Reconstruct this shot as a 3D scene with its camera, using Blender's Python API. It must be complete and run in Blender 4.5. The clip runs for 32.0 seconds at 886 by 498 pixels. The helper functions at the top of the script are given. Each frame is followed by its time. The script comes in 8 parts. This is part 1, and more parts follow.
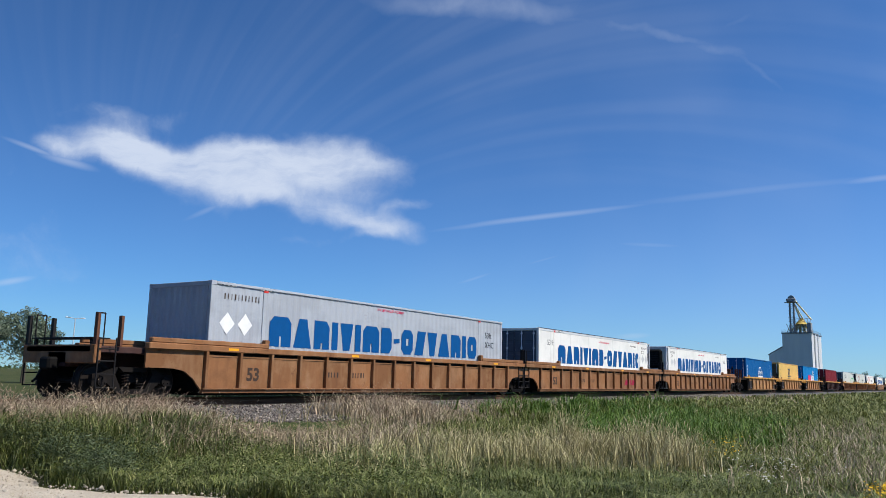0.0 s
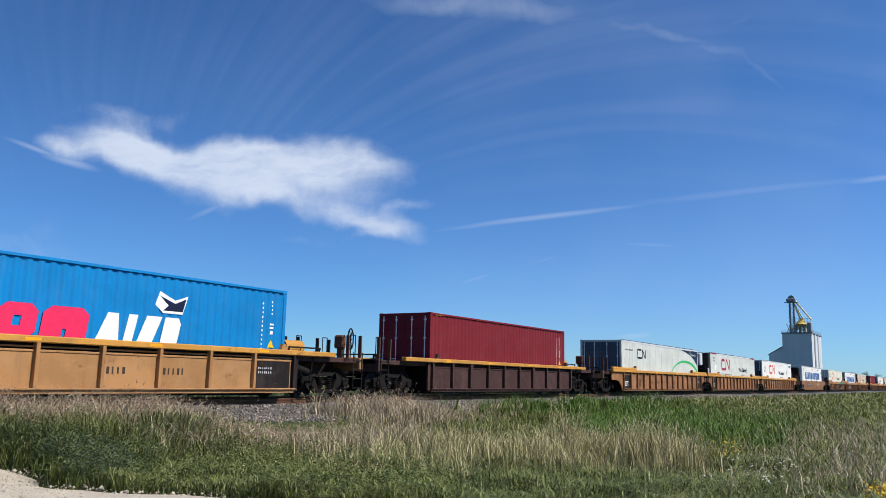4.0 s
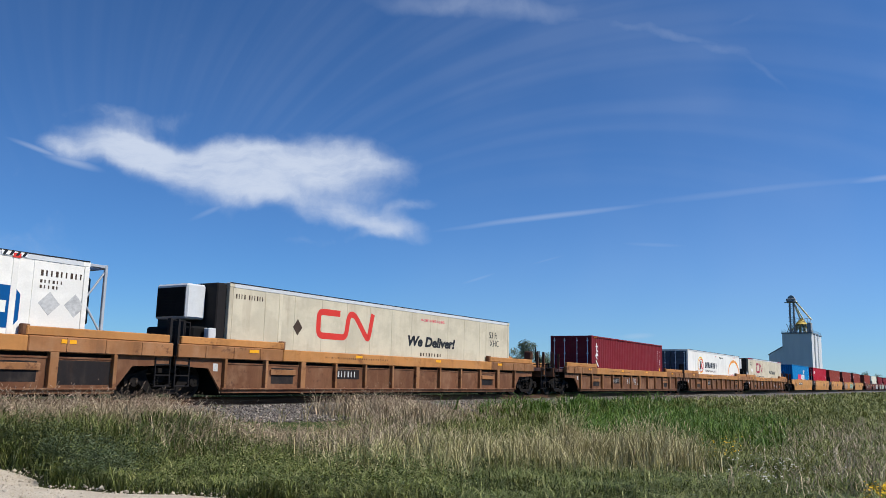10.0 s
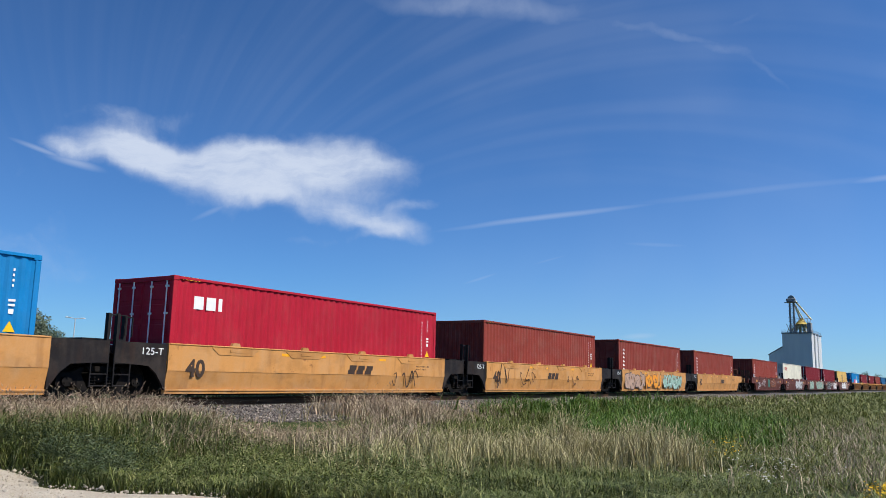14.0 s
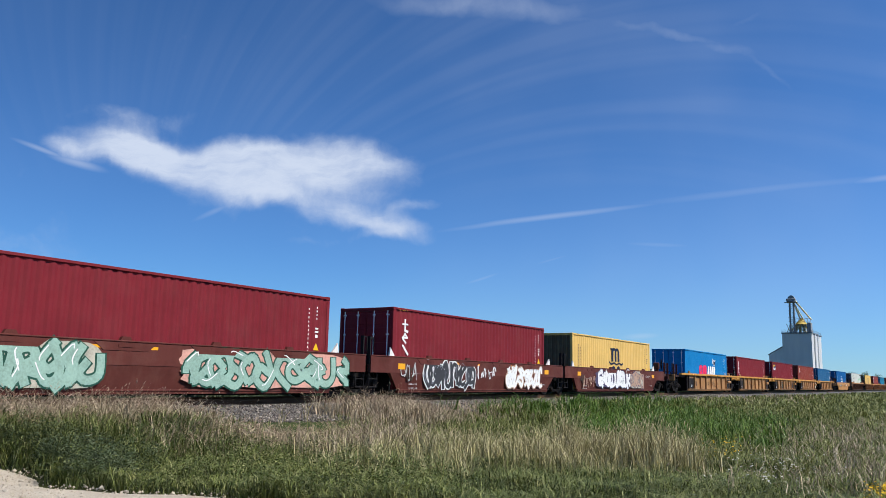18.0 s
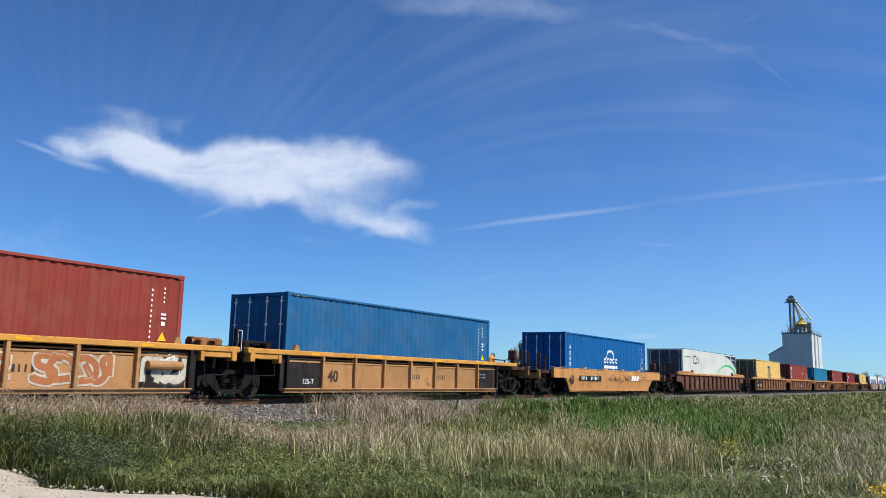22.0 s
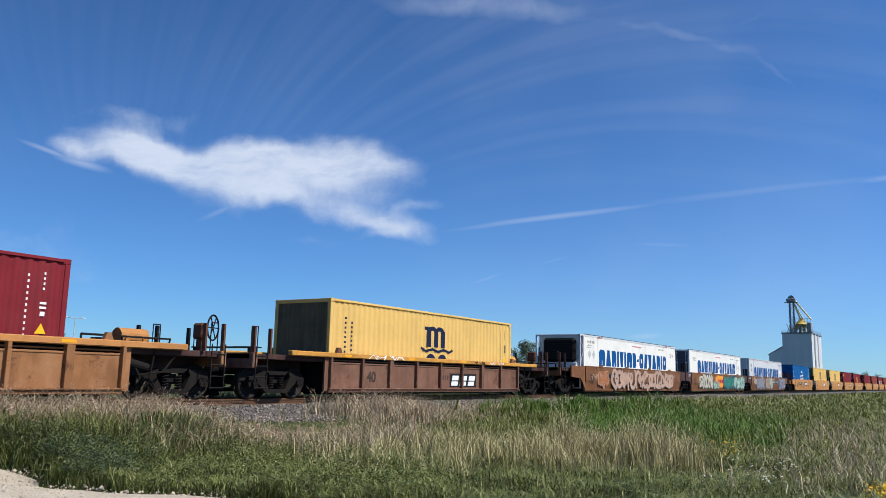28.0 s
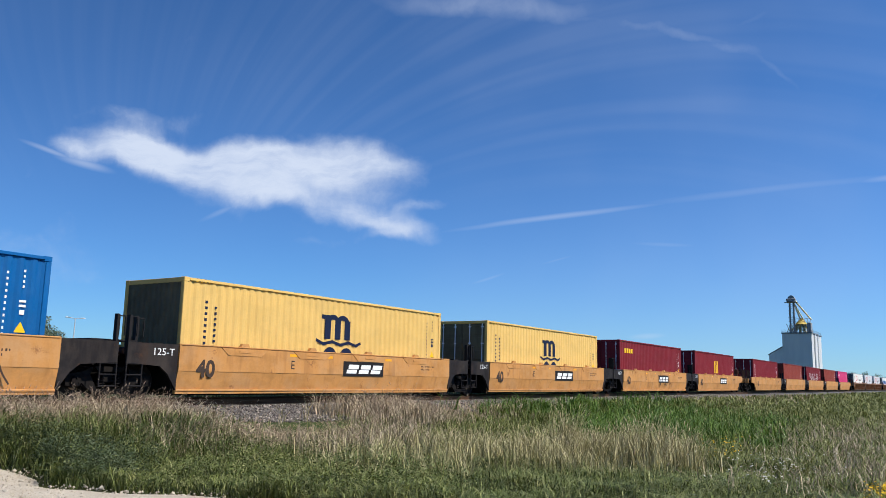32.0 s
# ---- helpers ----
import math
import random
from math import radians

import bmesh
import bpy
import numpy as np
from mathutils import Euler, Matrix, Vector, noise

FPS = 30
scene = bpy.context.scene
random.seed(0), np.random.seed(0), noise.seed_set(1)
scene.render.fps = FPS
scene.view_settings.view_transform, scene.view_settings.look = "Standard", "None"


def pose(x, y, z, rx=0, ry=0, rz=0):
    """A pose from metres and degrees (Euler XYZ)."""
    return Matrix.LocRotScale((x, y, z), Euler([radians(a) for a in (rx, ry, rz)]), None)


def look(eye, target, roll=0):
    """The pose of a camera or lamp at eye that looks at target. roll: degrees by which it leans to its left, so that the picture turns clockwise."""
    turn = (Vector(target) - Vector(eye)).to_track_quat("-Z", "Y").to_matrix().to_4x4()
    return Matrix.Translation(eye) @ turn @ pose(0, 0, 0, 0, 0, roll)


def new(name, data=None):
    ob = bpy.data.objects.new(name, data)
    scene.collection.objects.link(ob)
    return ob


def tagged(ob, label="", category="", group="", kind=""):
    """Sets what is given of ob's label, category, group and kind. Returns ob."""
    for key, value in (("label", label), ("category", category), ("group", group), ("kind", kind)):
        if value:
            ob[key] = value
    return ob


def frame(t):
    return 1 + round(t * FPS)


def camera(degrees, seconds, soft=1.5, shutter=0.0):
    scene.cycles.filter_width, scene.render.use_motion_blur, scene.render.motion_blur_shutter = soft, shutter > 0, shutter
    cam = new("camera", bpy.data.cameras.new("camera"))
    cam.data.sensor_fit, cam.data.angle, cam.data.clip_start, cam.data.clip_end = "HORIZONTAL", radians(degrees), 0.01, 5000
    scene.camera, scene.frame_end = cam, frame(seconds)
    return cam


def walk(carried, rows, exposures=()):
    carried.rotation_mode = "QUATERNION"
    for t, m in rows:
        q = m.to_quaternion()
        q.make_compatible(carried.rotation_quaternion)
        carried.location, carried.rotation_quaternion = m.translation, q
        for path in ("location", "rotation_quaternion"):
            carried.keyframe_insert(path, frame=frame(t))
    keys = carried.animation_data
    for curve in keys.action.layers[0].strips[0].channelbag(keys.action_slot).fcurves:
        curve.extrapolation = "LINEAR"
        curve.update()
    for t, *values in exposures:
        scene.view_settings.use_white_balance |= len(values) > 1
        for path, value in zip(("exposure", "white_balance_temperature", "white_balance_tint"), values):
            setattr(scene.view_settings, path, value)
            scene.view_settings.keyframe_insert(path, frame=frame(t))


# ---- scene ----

# camera: stands still on the verge, eye 1.7 m over the gravel, track 17.9 m away along x
EYE = (0.0, 0.0, 1.7)
cam = camera(58.25, 32.0, soft=0.6)
YAW, PITCH = radians(57.047), radians(9.177)
AIM = (math.sin(YAW) * math.cos(PITCH), math.cos(YAW) * math.cos(PITCH), 1.7 + math.sin(PITCH))
walk(cam, [(0, look(EYE, AIM, 1.279)), (32, look(EYE, AIM, 1.279))],
     # the camera stops down a little while white boxes fill the view
     exposures=[(0, 0.10), (1, 0.04), (3, 0.17), (5, 0.08), (7, 0.03), (8, 0.0), (9, 0.0), (10, 0.02), (11, 0.12), (12, 0.0), (13, 0.12), (14, 0.07), (15.5, 0.12), (17, 0.20),
                (18, 0.12), (20, 0.14), (21, 0.22), (22, 0.22), (23, 0.20), (24, 0.12), (25, 0.17), (28, 0.14), (29, 0.06), (30, 0.02), (31, 0.17), (32, 0.18)])

# ---- light: clear summer sky, high sun behind the camera on its right ----
SUN_EL, SUN_ROT = radians(46), radians(168)
world = bpy.data.worlds.new("sky")
scene.world = world
world.use_nodes = True
wn = world.node_tree
sky = wn.nodes.new("ShaderNodeTexSky")
sky.sky_type, sky.sun_disc = "NISHITA", False
sky.sun_elevation, sky.sun_rotation = SUN_EL, SUN_ROT
sky.air_density, sky.dust_density, sky.ozone_density, sky.altitude = 1.0, 0.0, 1.2, 300
tint = wn.nodes.new("ShaderNodeMix")
tint.data_type, tint.blend_type = "RGBA", "MULTIPLY"
tint.inputs[0].default_value = 1.0
haze = wn.nodes.new("ShaderNodeMix")       # the low sky is clear and pale, the high sky deep blue
haze.data_type = "RGBA"
haze.inputs[6].default_value, haze.inputs[7].default_value = (0.515, 0.99, 1.72, 1), (0.515, 0.97, 1.57, 1)
dirn, sep, rise = wn.nodes.new("ShaderNodeTexCoord"), wn.nodes.new("ShaderNodeSeparateXYZ"), wn.nodes.new("ShaderNodeMapRange")
rise.inputs[1].default_value, rise.inputs[2].default_value = 0.0, 0.40
wn.links.new(dirn.outputs["Generated"], sep.inputs[0])
wn.links.new(sep.outputs[2], rise.inputs[0])
wn.links.new(rise.outputs[0], haze.inputs[0])
wn.links.new(haze.outputs[2], tint.inputs[7])
wn.links.new(sky.outputs[0], tint.inputs[6])
# the sky pales towards the sun's side
side, swell, lit = wn.nodes.new("ShaderNodeVectorMath"), wn.nodes.new("ShaderNodeMapRange"), wn.nodes.new("ShaderNodeVectorMath")
side.operation, lit.operation = "DOT_PRODUCT", "SCALE"
side.inputs[1].default_value = (0.544, -0.839, 0.0)
for i, q in enumerate((-0.6, 0.6, 0.90, 1.17)):
    swell.inputs[i + 1].default_value = q
wn.links.new(dirn.outputs["Generated"], side.inputs[0])
wn.links.new(side.outputs["Value"], swell.inputs[0])
wn.links.new(tint.outputs[2], lit.inputs[0])
wn.links.new(swell.outputs[0], lit.inputs["Scale"])
wn.links.new(lit.outputs[0], wn.nodes["Background"].inputs[0])
wn.nodes["Background"].inputs[1].default_value = 0.0645
sun = new("sun", bpy.data.lights.new("sun", "SUN"))
sun.data.energy, sun.data.angle, sun.data.color = 5.0, radians(0.53), (1.0, 0.95, 0.87)
SUN_DIR = Vector((math.sin(SUN_ROT) * math.cos(SUN_EL), math.cos(SUN_ROT) * math.cos(SUN_EL), math.sin(SUN_EL)))
sun.matrix_world = look(SUN_DIR * 50, (0, 0, 0))

# ---- plan ----
TY = 17.907          # track centre line
ZR = 0.98            # rail head
SPEED = 26.176       # train, towards -x
WELL_Z = 1.22        # underside of the wells
BOX_Z = 1.24         # underside of the containers


# ---- small tools ----
class Mesh:
    """Collects vertices and faces of one mesh."""

    def __init__(self):
        self.v, self.f = [], []

    def add(self, verts, faces):
        n = len(self.v)
        self.v += [tuple(p) for p in verts]
        self.f += [tuple(i + n for i in f) for f in faces]
        return self

    def box(self, x0, x1, y0, y1, z0, z1, c=0.0):
        if c <= 0:
            vs = [(x, y, z) for x in (x0, x1) for y in (y0, y1) for z in (z0, z1)]
            return self.add(vs, [(0, 1, 3, 2), (4, 6, 7, 5), (0, 4, 5, 1), (2, 3, 7, 6), (0, 2, 6, 4), (1, 5, 7, 3)])
        # chamfered along all edges
        vs, idx = [], {}
        for i, x in enumerate((x0, x1)):
            for j, y in enumerate((y0, y1)):
                for k, z in enumerate((z0, z1)):
                    dx, dy, dz = c * (1 - 2 * i), c * (1 - 2 * j), c * (1 - 2 * k)
                    for a, p in enumerate(((x, y + dy, z + dz), (x + dx, y, z + dz), (x + dx, y + dy, z))):
                        idx[i, j, k, a] = len(vs)
                        vs.append(p)
        fs = []
        for s in (0, 1):
            fs.append([idx[s, a, b, 0] for a, b in ((0, 0), (1, 0), (1, 1), (0, 1))][::1 if s else -1])
            fs.append([idx[a, s, b, 1] for a, b in ((0, 0), (0, 1), (1, 1), (1, 0))][::1 if s else -1])
            fs.append([idx[a, b, s, 2] for a, b in ((0, 0), (1, 0), (1, 1), (0, 1))][::1 if s else -1])
        for i in (0, 1):
            for j in (0, 1):
                fs.append([idx[i, j, 0, 0], idx[i, j, 1, 0], idx[i, j, 1, 1], idx[i, j, 0, 1]][::1 if (i + j) % 2 == 0 else -1])
                fs.append([idx[i, 0, j, 0], idx[i, 0, j, 2], idx[i, 1, j, 2], idx[i, 1, j, 0]][::1 if (i + j) % 2 == 0 else -1])
                fs.append([idx[0, i, j, 1], idx[1, i, j, 1], idx[1, i, j, 2], idx[0, i, j, 2]][::1 if (i + j) % 2 == 0 else -1])
        for i in (0, 1):
            for j in (0, 1):
                for k in (0, 1):
                    fs.append([idx[i, j, k, a] for a in ((0, 1, 2) if (i + j + k) % 2 else (2, 1, 0))])
        return self.add(vs, fs)

    def prism(self, profile, a, b, axis="x"):
        """A closed profile drawn out from a to b along an axis (y: profile in x, z)."""
        n = len(profile)
        put = {"x": lambda p, t: (t, p[0], p[1]), "y": lambda p, t: (p[0], t, p[1]), "z": lambda p, t: (p[0], p[1], t)}[axis]
        vs = [put(p, t) for t in (a, b) for p in profile]
        fs = [(i, (i + 1) % n, n + (i + 1) % n, n + i) for i in range(n)]
        return self.add(vs, fs + [tuple(range(n))[::-1], tuple(range(n, 2 * n))])

    def rod(self, p, q, r, n=8, r2=None):
        p, q = Vector(p), Vector(q)
        d = (q - p).normalized()
        u = d.orthogonal().normalized()
        w = d.cross(u)
        r2 = r if r2 is None else r2
        vs = [e + s * (u * math.cos(t) + w * math.sin(t)) for e, s in ((p, r), (q, r2)) for t in [2 * math.pi * i / n for i in range(n)]]
        fs = [(i, (i + 1) % n, n + (i + 1) % n, n + i) for i in range(n)]
        return self.add(vs, fs + [tuple(range(n))[::-1], tuple(range(n, 2 * n))])

    def path(self, pts, r, n=6):
        for a, b in zip(pts, pts[1:]):
            self.rod(a, b, r, n)
        return self

    def ring(self, c, axis, r, t, n=20, m=5):
        """A torus round c."""
        d = Vector(axis).normalized()
        u = d.orthogonal().normalized()
        w = d.cross(u)
        c = Vector(c)
        vs = []
        for i in range(n):
            a = 2 * math.pi * i / n
            e = u * math.cos(a) + w * math.sin(a)
            for j in range(m):
                b = 2 * math.pi * j / m
                vs.append(c + e * (r + t * math.cos(b)) + d * t * math.sin(b))
        return self.add(vs, [(i * m + j, (i + 1) % n * m + j, (i + 1) % n * m + (j + 1) % m, i * m + (j + 1) % m) for i in range(n) for j in range(m)])

    def data(self, name, *mats, smooth=False):
        me = bpy.data.meshes.new(name)
        me.from_pydata(self.v, [], self.f)
        for m in mats:
            me.materials.append(m)
        if smooth:
            me.shade_smooth()
        me.validate()
        return me


def part(name, mesh, material, parent, label="", smooth=False):
    """Links a mesh as ONE part under a thing or a part."""
    me = mesh.data(name, material, smooth=smooth) if isinstance(mesh, Mesh) else mesh
    ob = new(name, me)
    ob.parent = parent
    return tagged(ob, label)


def thing(name, label, category, group="", m=None):
    ob = new(name)
    ob.empty_display_size = 0.3
    if m is not None:
        ob.matrix_basis = m
    return tagged(ob, label, category, group)


CACHE = {}


def cached(key, build):
    if key not in CACHE:
        CACHE[key] = build()
    return CACHE[key]


# ---- materials ----
class Nodes:
    """Short hand for a node tree."""

    def __init__(self, name):
        self.m = bpy.data.materials.new(name)
        self.m.use_nodes = True
        self.t = self.m.node_tree
        self.bsdf = self.t.nodes["Principled BSDF"]
        self.tc = self.t.nodes.new("ShaderNodeTexCoord")

    def link(self, a, b):
        self.t.links.new(a, b)

    def scaled(self, x, y, z, space="Object"):
        n = self.t.nodes.new("ShaderNodeMapping")
        n.inputs["Scale"].default_value = (x, y, z)
        self.link(self.tc.outputs[space], n.inputs[0])
        info = self.t.nodes.new("ShaderNodeObjectInfo")
        mul = self.t.nodes.new("ShaderNodeVectorMath")
        mul.operation = "SCALE"
        mul.inputs[0].default_value = (37.0, 91.0, 53.0)
        self.link(info.outputs["Random"], mul.inputs["Scale"])
        self.link(mul.outputs[0], n.inputs["Location"])
        return n.outputs[0]

    def noise(self, vec, scale=1.0, detail=4, rough=0.55):
        n = self.t.nodes.new("ShaderNodeTexNoise")
        n.inputs["Scale"].default_value, n.inputs["Detail"].default_value, n.inputs["Roughness"].default_value = scale, detail, rough
        self.link(vec, n.inputs["Vector"])
        return n.outputs[0]

    def ramp(self, val, lo, hi, a=0.0, b=1.0):
        n = self.t.nodes.new("ShaderNodeMapRange")
        n.interpolation_type = "SMOOTHSTEP"
        for i, x in enumerate((lo, hi, a, b)):
            n.inputs[i + 1].default_value = x
        self.link(val, n.inputs[0])
        return n.outputs[0]

    def math(self, op, a, b=0.0):
        n = self.t.nodes.new("ShaderNodeMath")
        n.operation = op
        for i, x in enumerate((a, b)):
            if isinstance(x, (int, float)):
                n.inputs[i].default_value = x
            else:
                self.link(x, n.inputs[i])
        return n.outputs[0]

    def mix(self, fac, a, b, kind="MIX"):
        n = self.t.nodes.new("ShaderNodeMix")
        n.data_type, n.blend_type = "RGBA", kind
        for i, x in ((0, fac), (6, a), (7, b)):
            if isinstance(x, (int, float)):
                n.inputs[i].default_value = x
            elif isinstance(x, tuple):
                n.inputs[i].default_value = (*x, 1)
            else:
                self.link(x, n.inputs[i])
        return n.outputs[2]

    def random(self):
        return self.t.nodes.new("ShaderNodeObjectInfo").outputs["Random"]

    def island(self):
        return self.t.nodes.new("ShaderNodeNewGeometry").outputs["Random Per Island"]

    def bump(self, val, strength, dist=0.01):
        n = self.t.nodes.new("ShaderNodeBump")
        n.inputs["Strength"].default_value, n.inputs["Distance"].default_value = strength, dist
        self.link(val, n.inputs["Height"])
        self.link(n.outputs[0], self.bsdf.inputs["Normal"])

    def done(self, colour, rough=0.6, metal=0.0, spec=0.5):
        for key, x in (("Base Color", colour), ("Roughness", rough), ("Metallic", metal), ("Specular IOR Level", spec)):
            if isinstance(x, tuple):
                self.bsdf.inputs[key].default_value = (*x, 1)
            elif isinstance(x, (int, float)):
                self.bsdf.inputs[key].default_value = x
            else:
                self.link(x, self.bsdf.inputs[key])
        return self.m


def shade(c, k):
    return tuple(min(1, x * k) for x in c)


def paint(name, colour, rust=(0.16, 0.06, 0.03), wear=0.35, dirt=0.3, rough=0.5, streak=0.5, dust=(0.30, 0.25, 0.19), tone=0.3):
    """Painted steel: stains, streaks that run down, rust spots, fine grain, each piece a little different."""
    n = Nodes(name)
    big = n.noise(n.scaled(0.7, 0.7, 1.1), 1.0, 6, 0.65)
    mid = n.noise(n.scaled(1.6, 1.6, 1.3), 1.0, 5, 0.6)
    run = n.noise(n.scaled(2.6, 2.6, 0.5), 1.0, 4, 0.55)
    fine = n.noise(n.scaled(1, 1, 1), 26, 4, 0.7)
    spots = n.noise(n.scaled(1, 1, 1.2), 1.5, 10, 0.78)
    c = n.mix(n.ramp(n.random(), 0.0, 1.0, 0.0, tone), colour, shade(colour, 0.55))
    c = n.mix(n.ramp(big, 0.44, 0.60, 0, 0.22 + 0.6 * dirt), c, shade(colour, 0.62))
    c = n.mix(n.ramp(mid, 0.46, 0.66, 0, streak * 0.55), c, dust)
    c = n.mix(n.ramp(run, 0.50, 0.70, 0, streak * 0.45), c, dust)
    c = n.mix(n.ramp(run, 0.48, 0.30, 0, streak * 0.7), c, shade(rust, 0.8))
    if wear > 0:
        c = n.mix(n.ramp(spots, 0.66 - 0.20 * wear, 0.74 - 0.20 * wear, 0, 0.75), c, rust)
    c = n.mix(n.ramp(fine, 0.3, 0.7, 0.0, 0.2), c, shade(colour, 0.6))
    n.bump(n.math("ADD", n.math("MULTIPLY", fine, 0.3), big), 0.3, 0.025)
    return n.done(c, n.ramp(spots, 0.4, 0.7, rough + 0.08, min(1, rough + 0.35)), spec=0.14)


def plain(name, colour, rough=0.6, metal=0.0, vary=0.25, scale=6.0):
    n = Nodes(name)
    a = n.noise(n.scaled(1, 1, 1), scale, 5, 0.6)
    b = n.noise(n.scaled(1, 1, 1), scale * 9, 3, 0.6)
    c = n.mix(n.ramp(a, 0.3, 0.7, 0, vary * 2), colour, shade(colour, 0.6))
    c = n.mix(n.ramp(b, 0.3, 0.7, 0, vary), c, shade(colour, 1.35))
    n.bump(b, 0.2, 0.005)
    return n.done(c, rough, metal, spec=0.12)


WHITE, BLUE, YELLOW, SKYBLUE = (0.785, 0.765, 0.71), (0.001, 0.105, 0.315), (0.76, 0.49, 0.150), (0.003, 0.205, 0.50)
MAROON, RUSTRED, RED = (0.20, 0.018, 0.026), (0.265, 0.046, 0.032), (0.44, 0.014, 0.034)
BOX_PAINT = {
    "grey": paint("grey_container_paint", (0.40, 0.43, 0.47), wear=0.1, dirt=0.15, streak=0.12, tone=0.1),
    "white": paint("white_container_paint", WHITE, wear=0.0, dirt=0.03, streak=0.05, rough=0.4, tone=0.05),
    "cream": paint("cream_container_paint", (0.73, 0.70, 0.57), wear=0.06, dirt=0.15, streak=0.16, tone=0.1),
    "dullwhite": paint("dull_white_container_paint", (0.59, 0.61, 0.55), wear=0.0, dirt=0.15, streak=0.15, tone=0.05),
    "beige": paint("soiled_cream_container_paint", (0.62, 0.555, 0.415), wear=0.0, dirt=0.30, streak=0.30, tone=0.1),
    "blue": paint("blue_container_paint", BLUE, wear=0.0, dirt=0.05, streak=0.05, tone=0.12),
    "skyblue": paint("bright_blue_container_paint", SKYBLUE, wear=0.0, dirt=0.05, streak=0.05, tone=0.12),
    "fadedblue": paint("faded_blue_container_paint", (0.014, 0.125, 0.285), wear=0.08, streak=0.12),
    "teal": paint("teal_blue_container_paint", (0.01, 0.18, 0.30), wear=0.0, dirt=0.1, streak=0.06, tone=0.1),
    "yellow": paint("yellow_container_paint", YELLOW, wear=0.0, dirt=0.0, streak=0.10, tone=0.12),
    "maroon": paint("maroon_container_paint", MAROON, wear=0.03, dirt=0.1, streak=0.04, tone=0.25),
    "rustred": paint("rust_red_container_paint", RUSTRED, wear=0.1, dirt=0.15, streak=0.16, tone=0.3),
    "red": paint("red_container_paint", RED, wear=0.0, dirt=0.1, streak=0.08, tone=0.1),
    "pink": paint("pink_container_paint", (0.60, 0.05, 0.17), wear=0.0, dirt=0.1, streak=0.06, tone=0.1),
    "slate": paint("slate_grey_door_paint", (0.085, 0.10, 0.125), wear=0.0, dirt=0.2, streak=0.1),
    "palegrey": paint("pale_grey_container_paint", (0.60, 0.62, 0.63), wear=0.0, dirt=0.1, streak=0.1, tone=0.1),
}
STEEL = plain("dark_steel", (0.018, 0.016, 0.016), 0.6, 0.0)
# greasy black steel; also the black of the sheet that imitates slot shade
GRIME_AND_SHADE = plain("greasy_steel_and_slot_shade", (0.007, 0.0065, 0.006), 0.7, 0.0)
TRUCK = paint("grimy_truck_steel", (0.012, 0.010, 0.009), rust=(0.030, 0.018, 0.012), wear=0.4, streak=0.2, dust=(0.05, 0.04, 0.034), rough=0.75)
RODS = plain("zinc_plated_rods", (0.84, 0.84, 0.83), 0.4, 0.0, vary=0.15)
# yellow boxes' end walls: their shade is put into this dark, grimy colour
SHADED_END = paint("shaded_grimy_end_paint", (0.17, 0.135, 0.075), rust=(0.05, 0.035, 0.02), wear=0.3, dirt=0.6, streak=0.5, dust=(0.10, 0.085, 0.06))
GALV = plain("galvanised_steel", (0.55, 0.55, 0.54), 0.5, 0.1)
WHEEL = plain("worn_wheel_steel", (0.018, 0.014, 0.012), 0.6, 0.0)
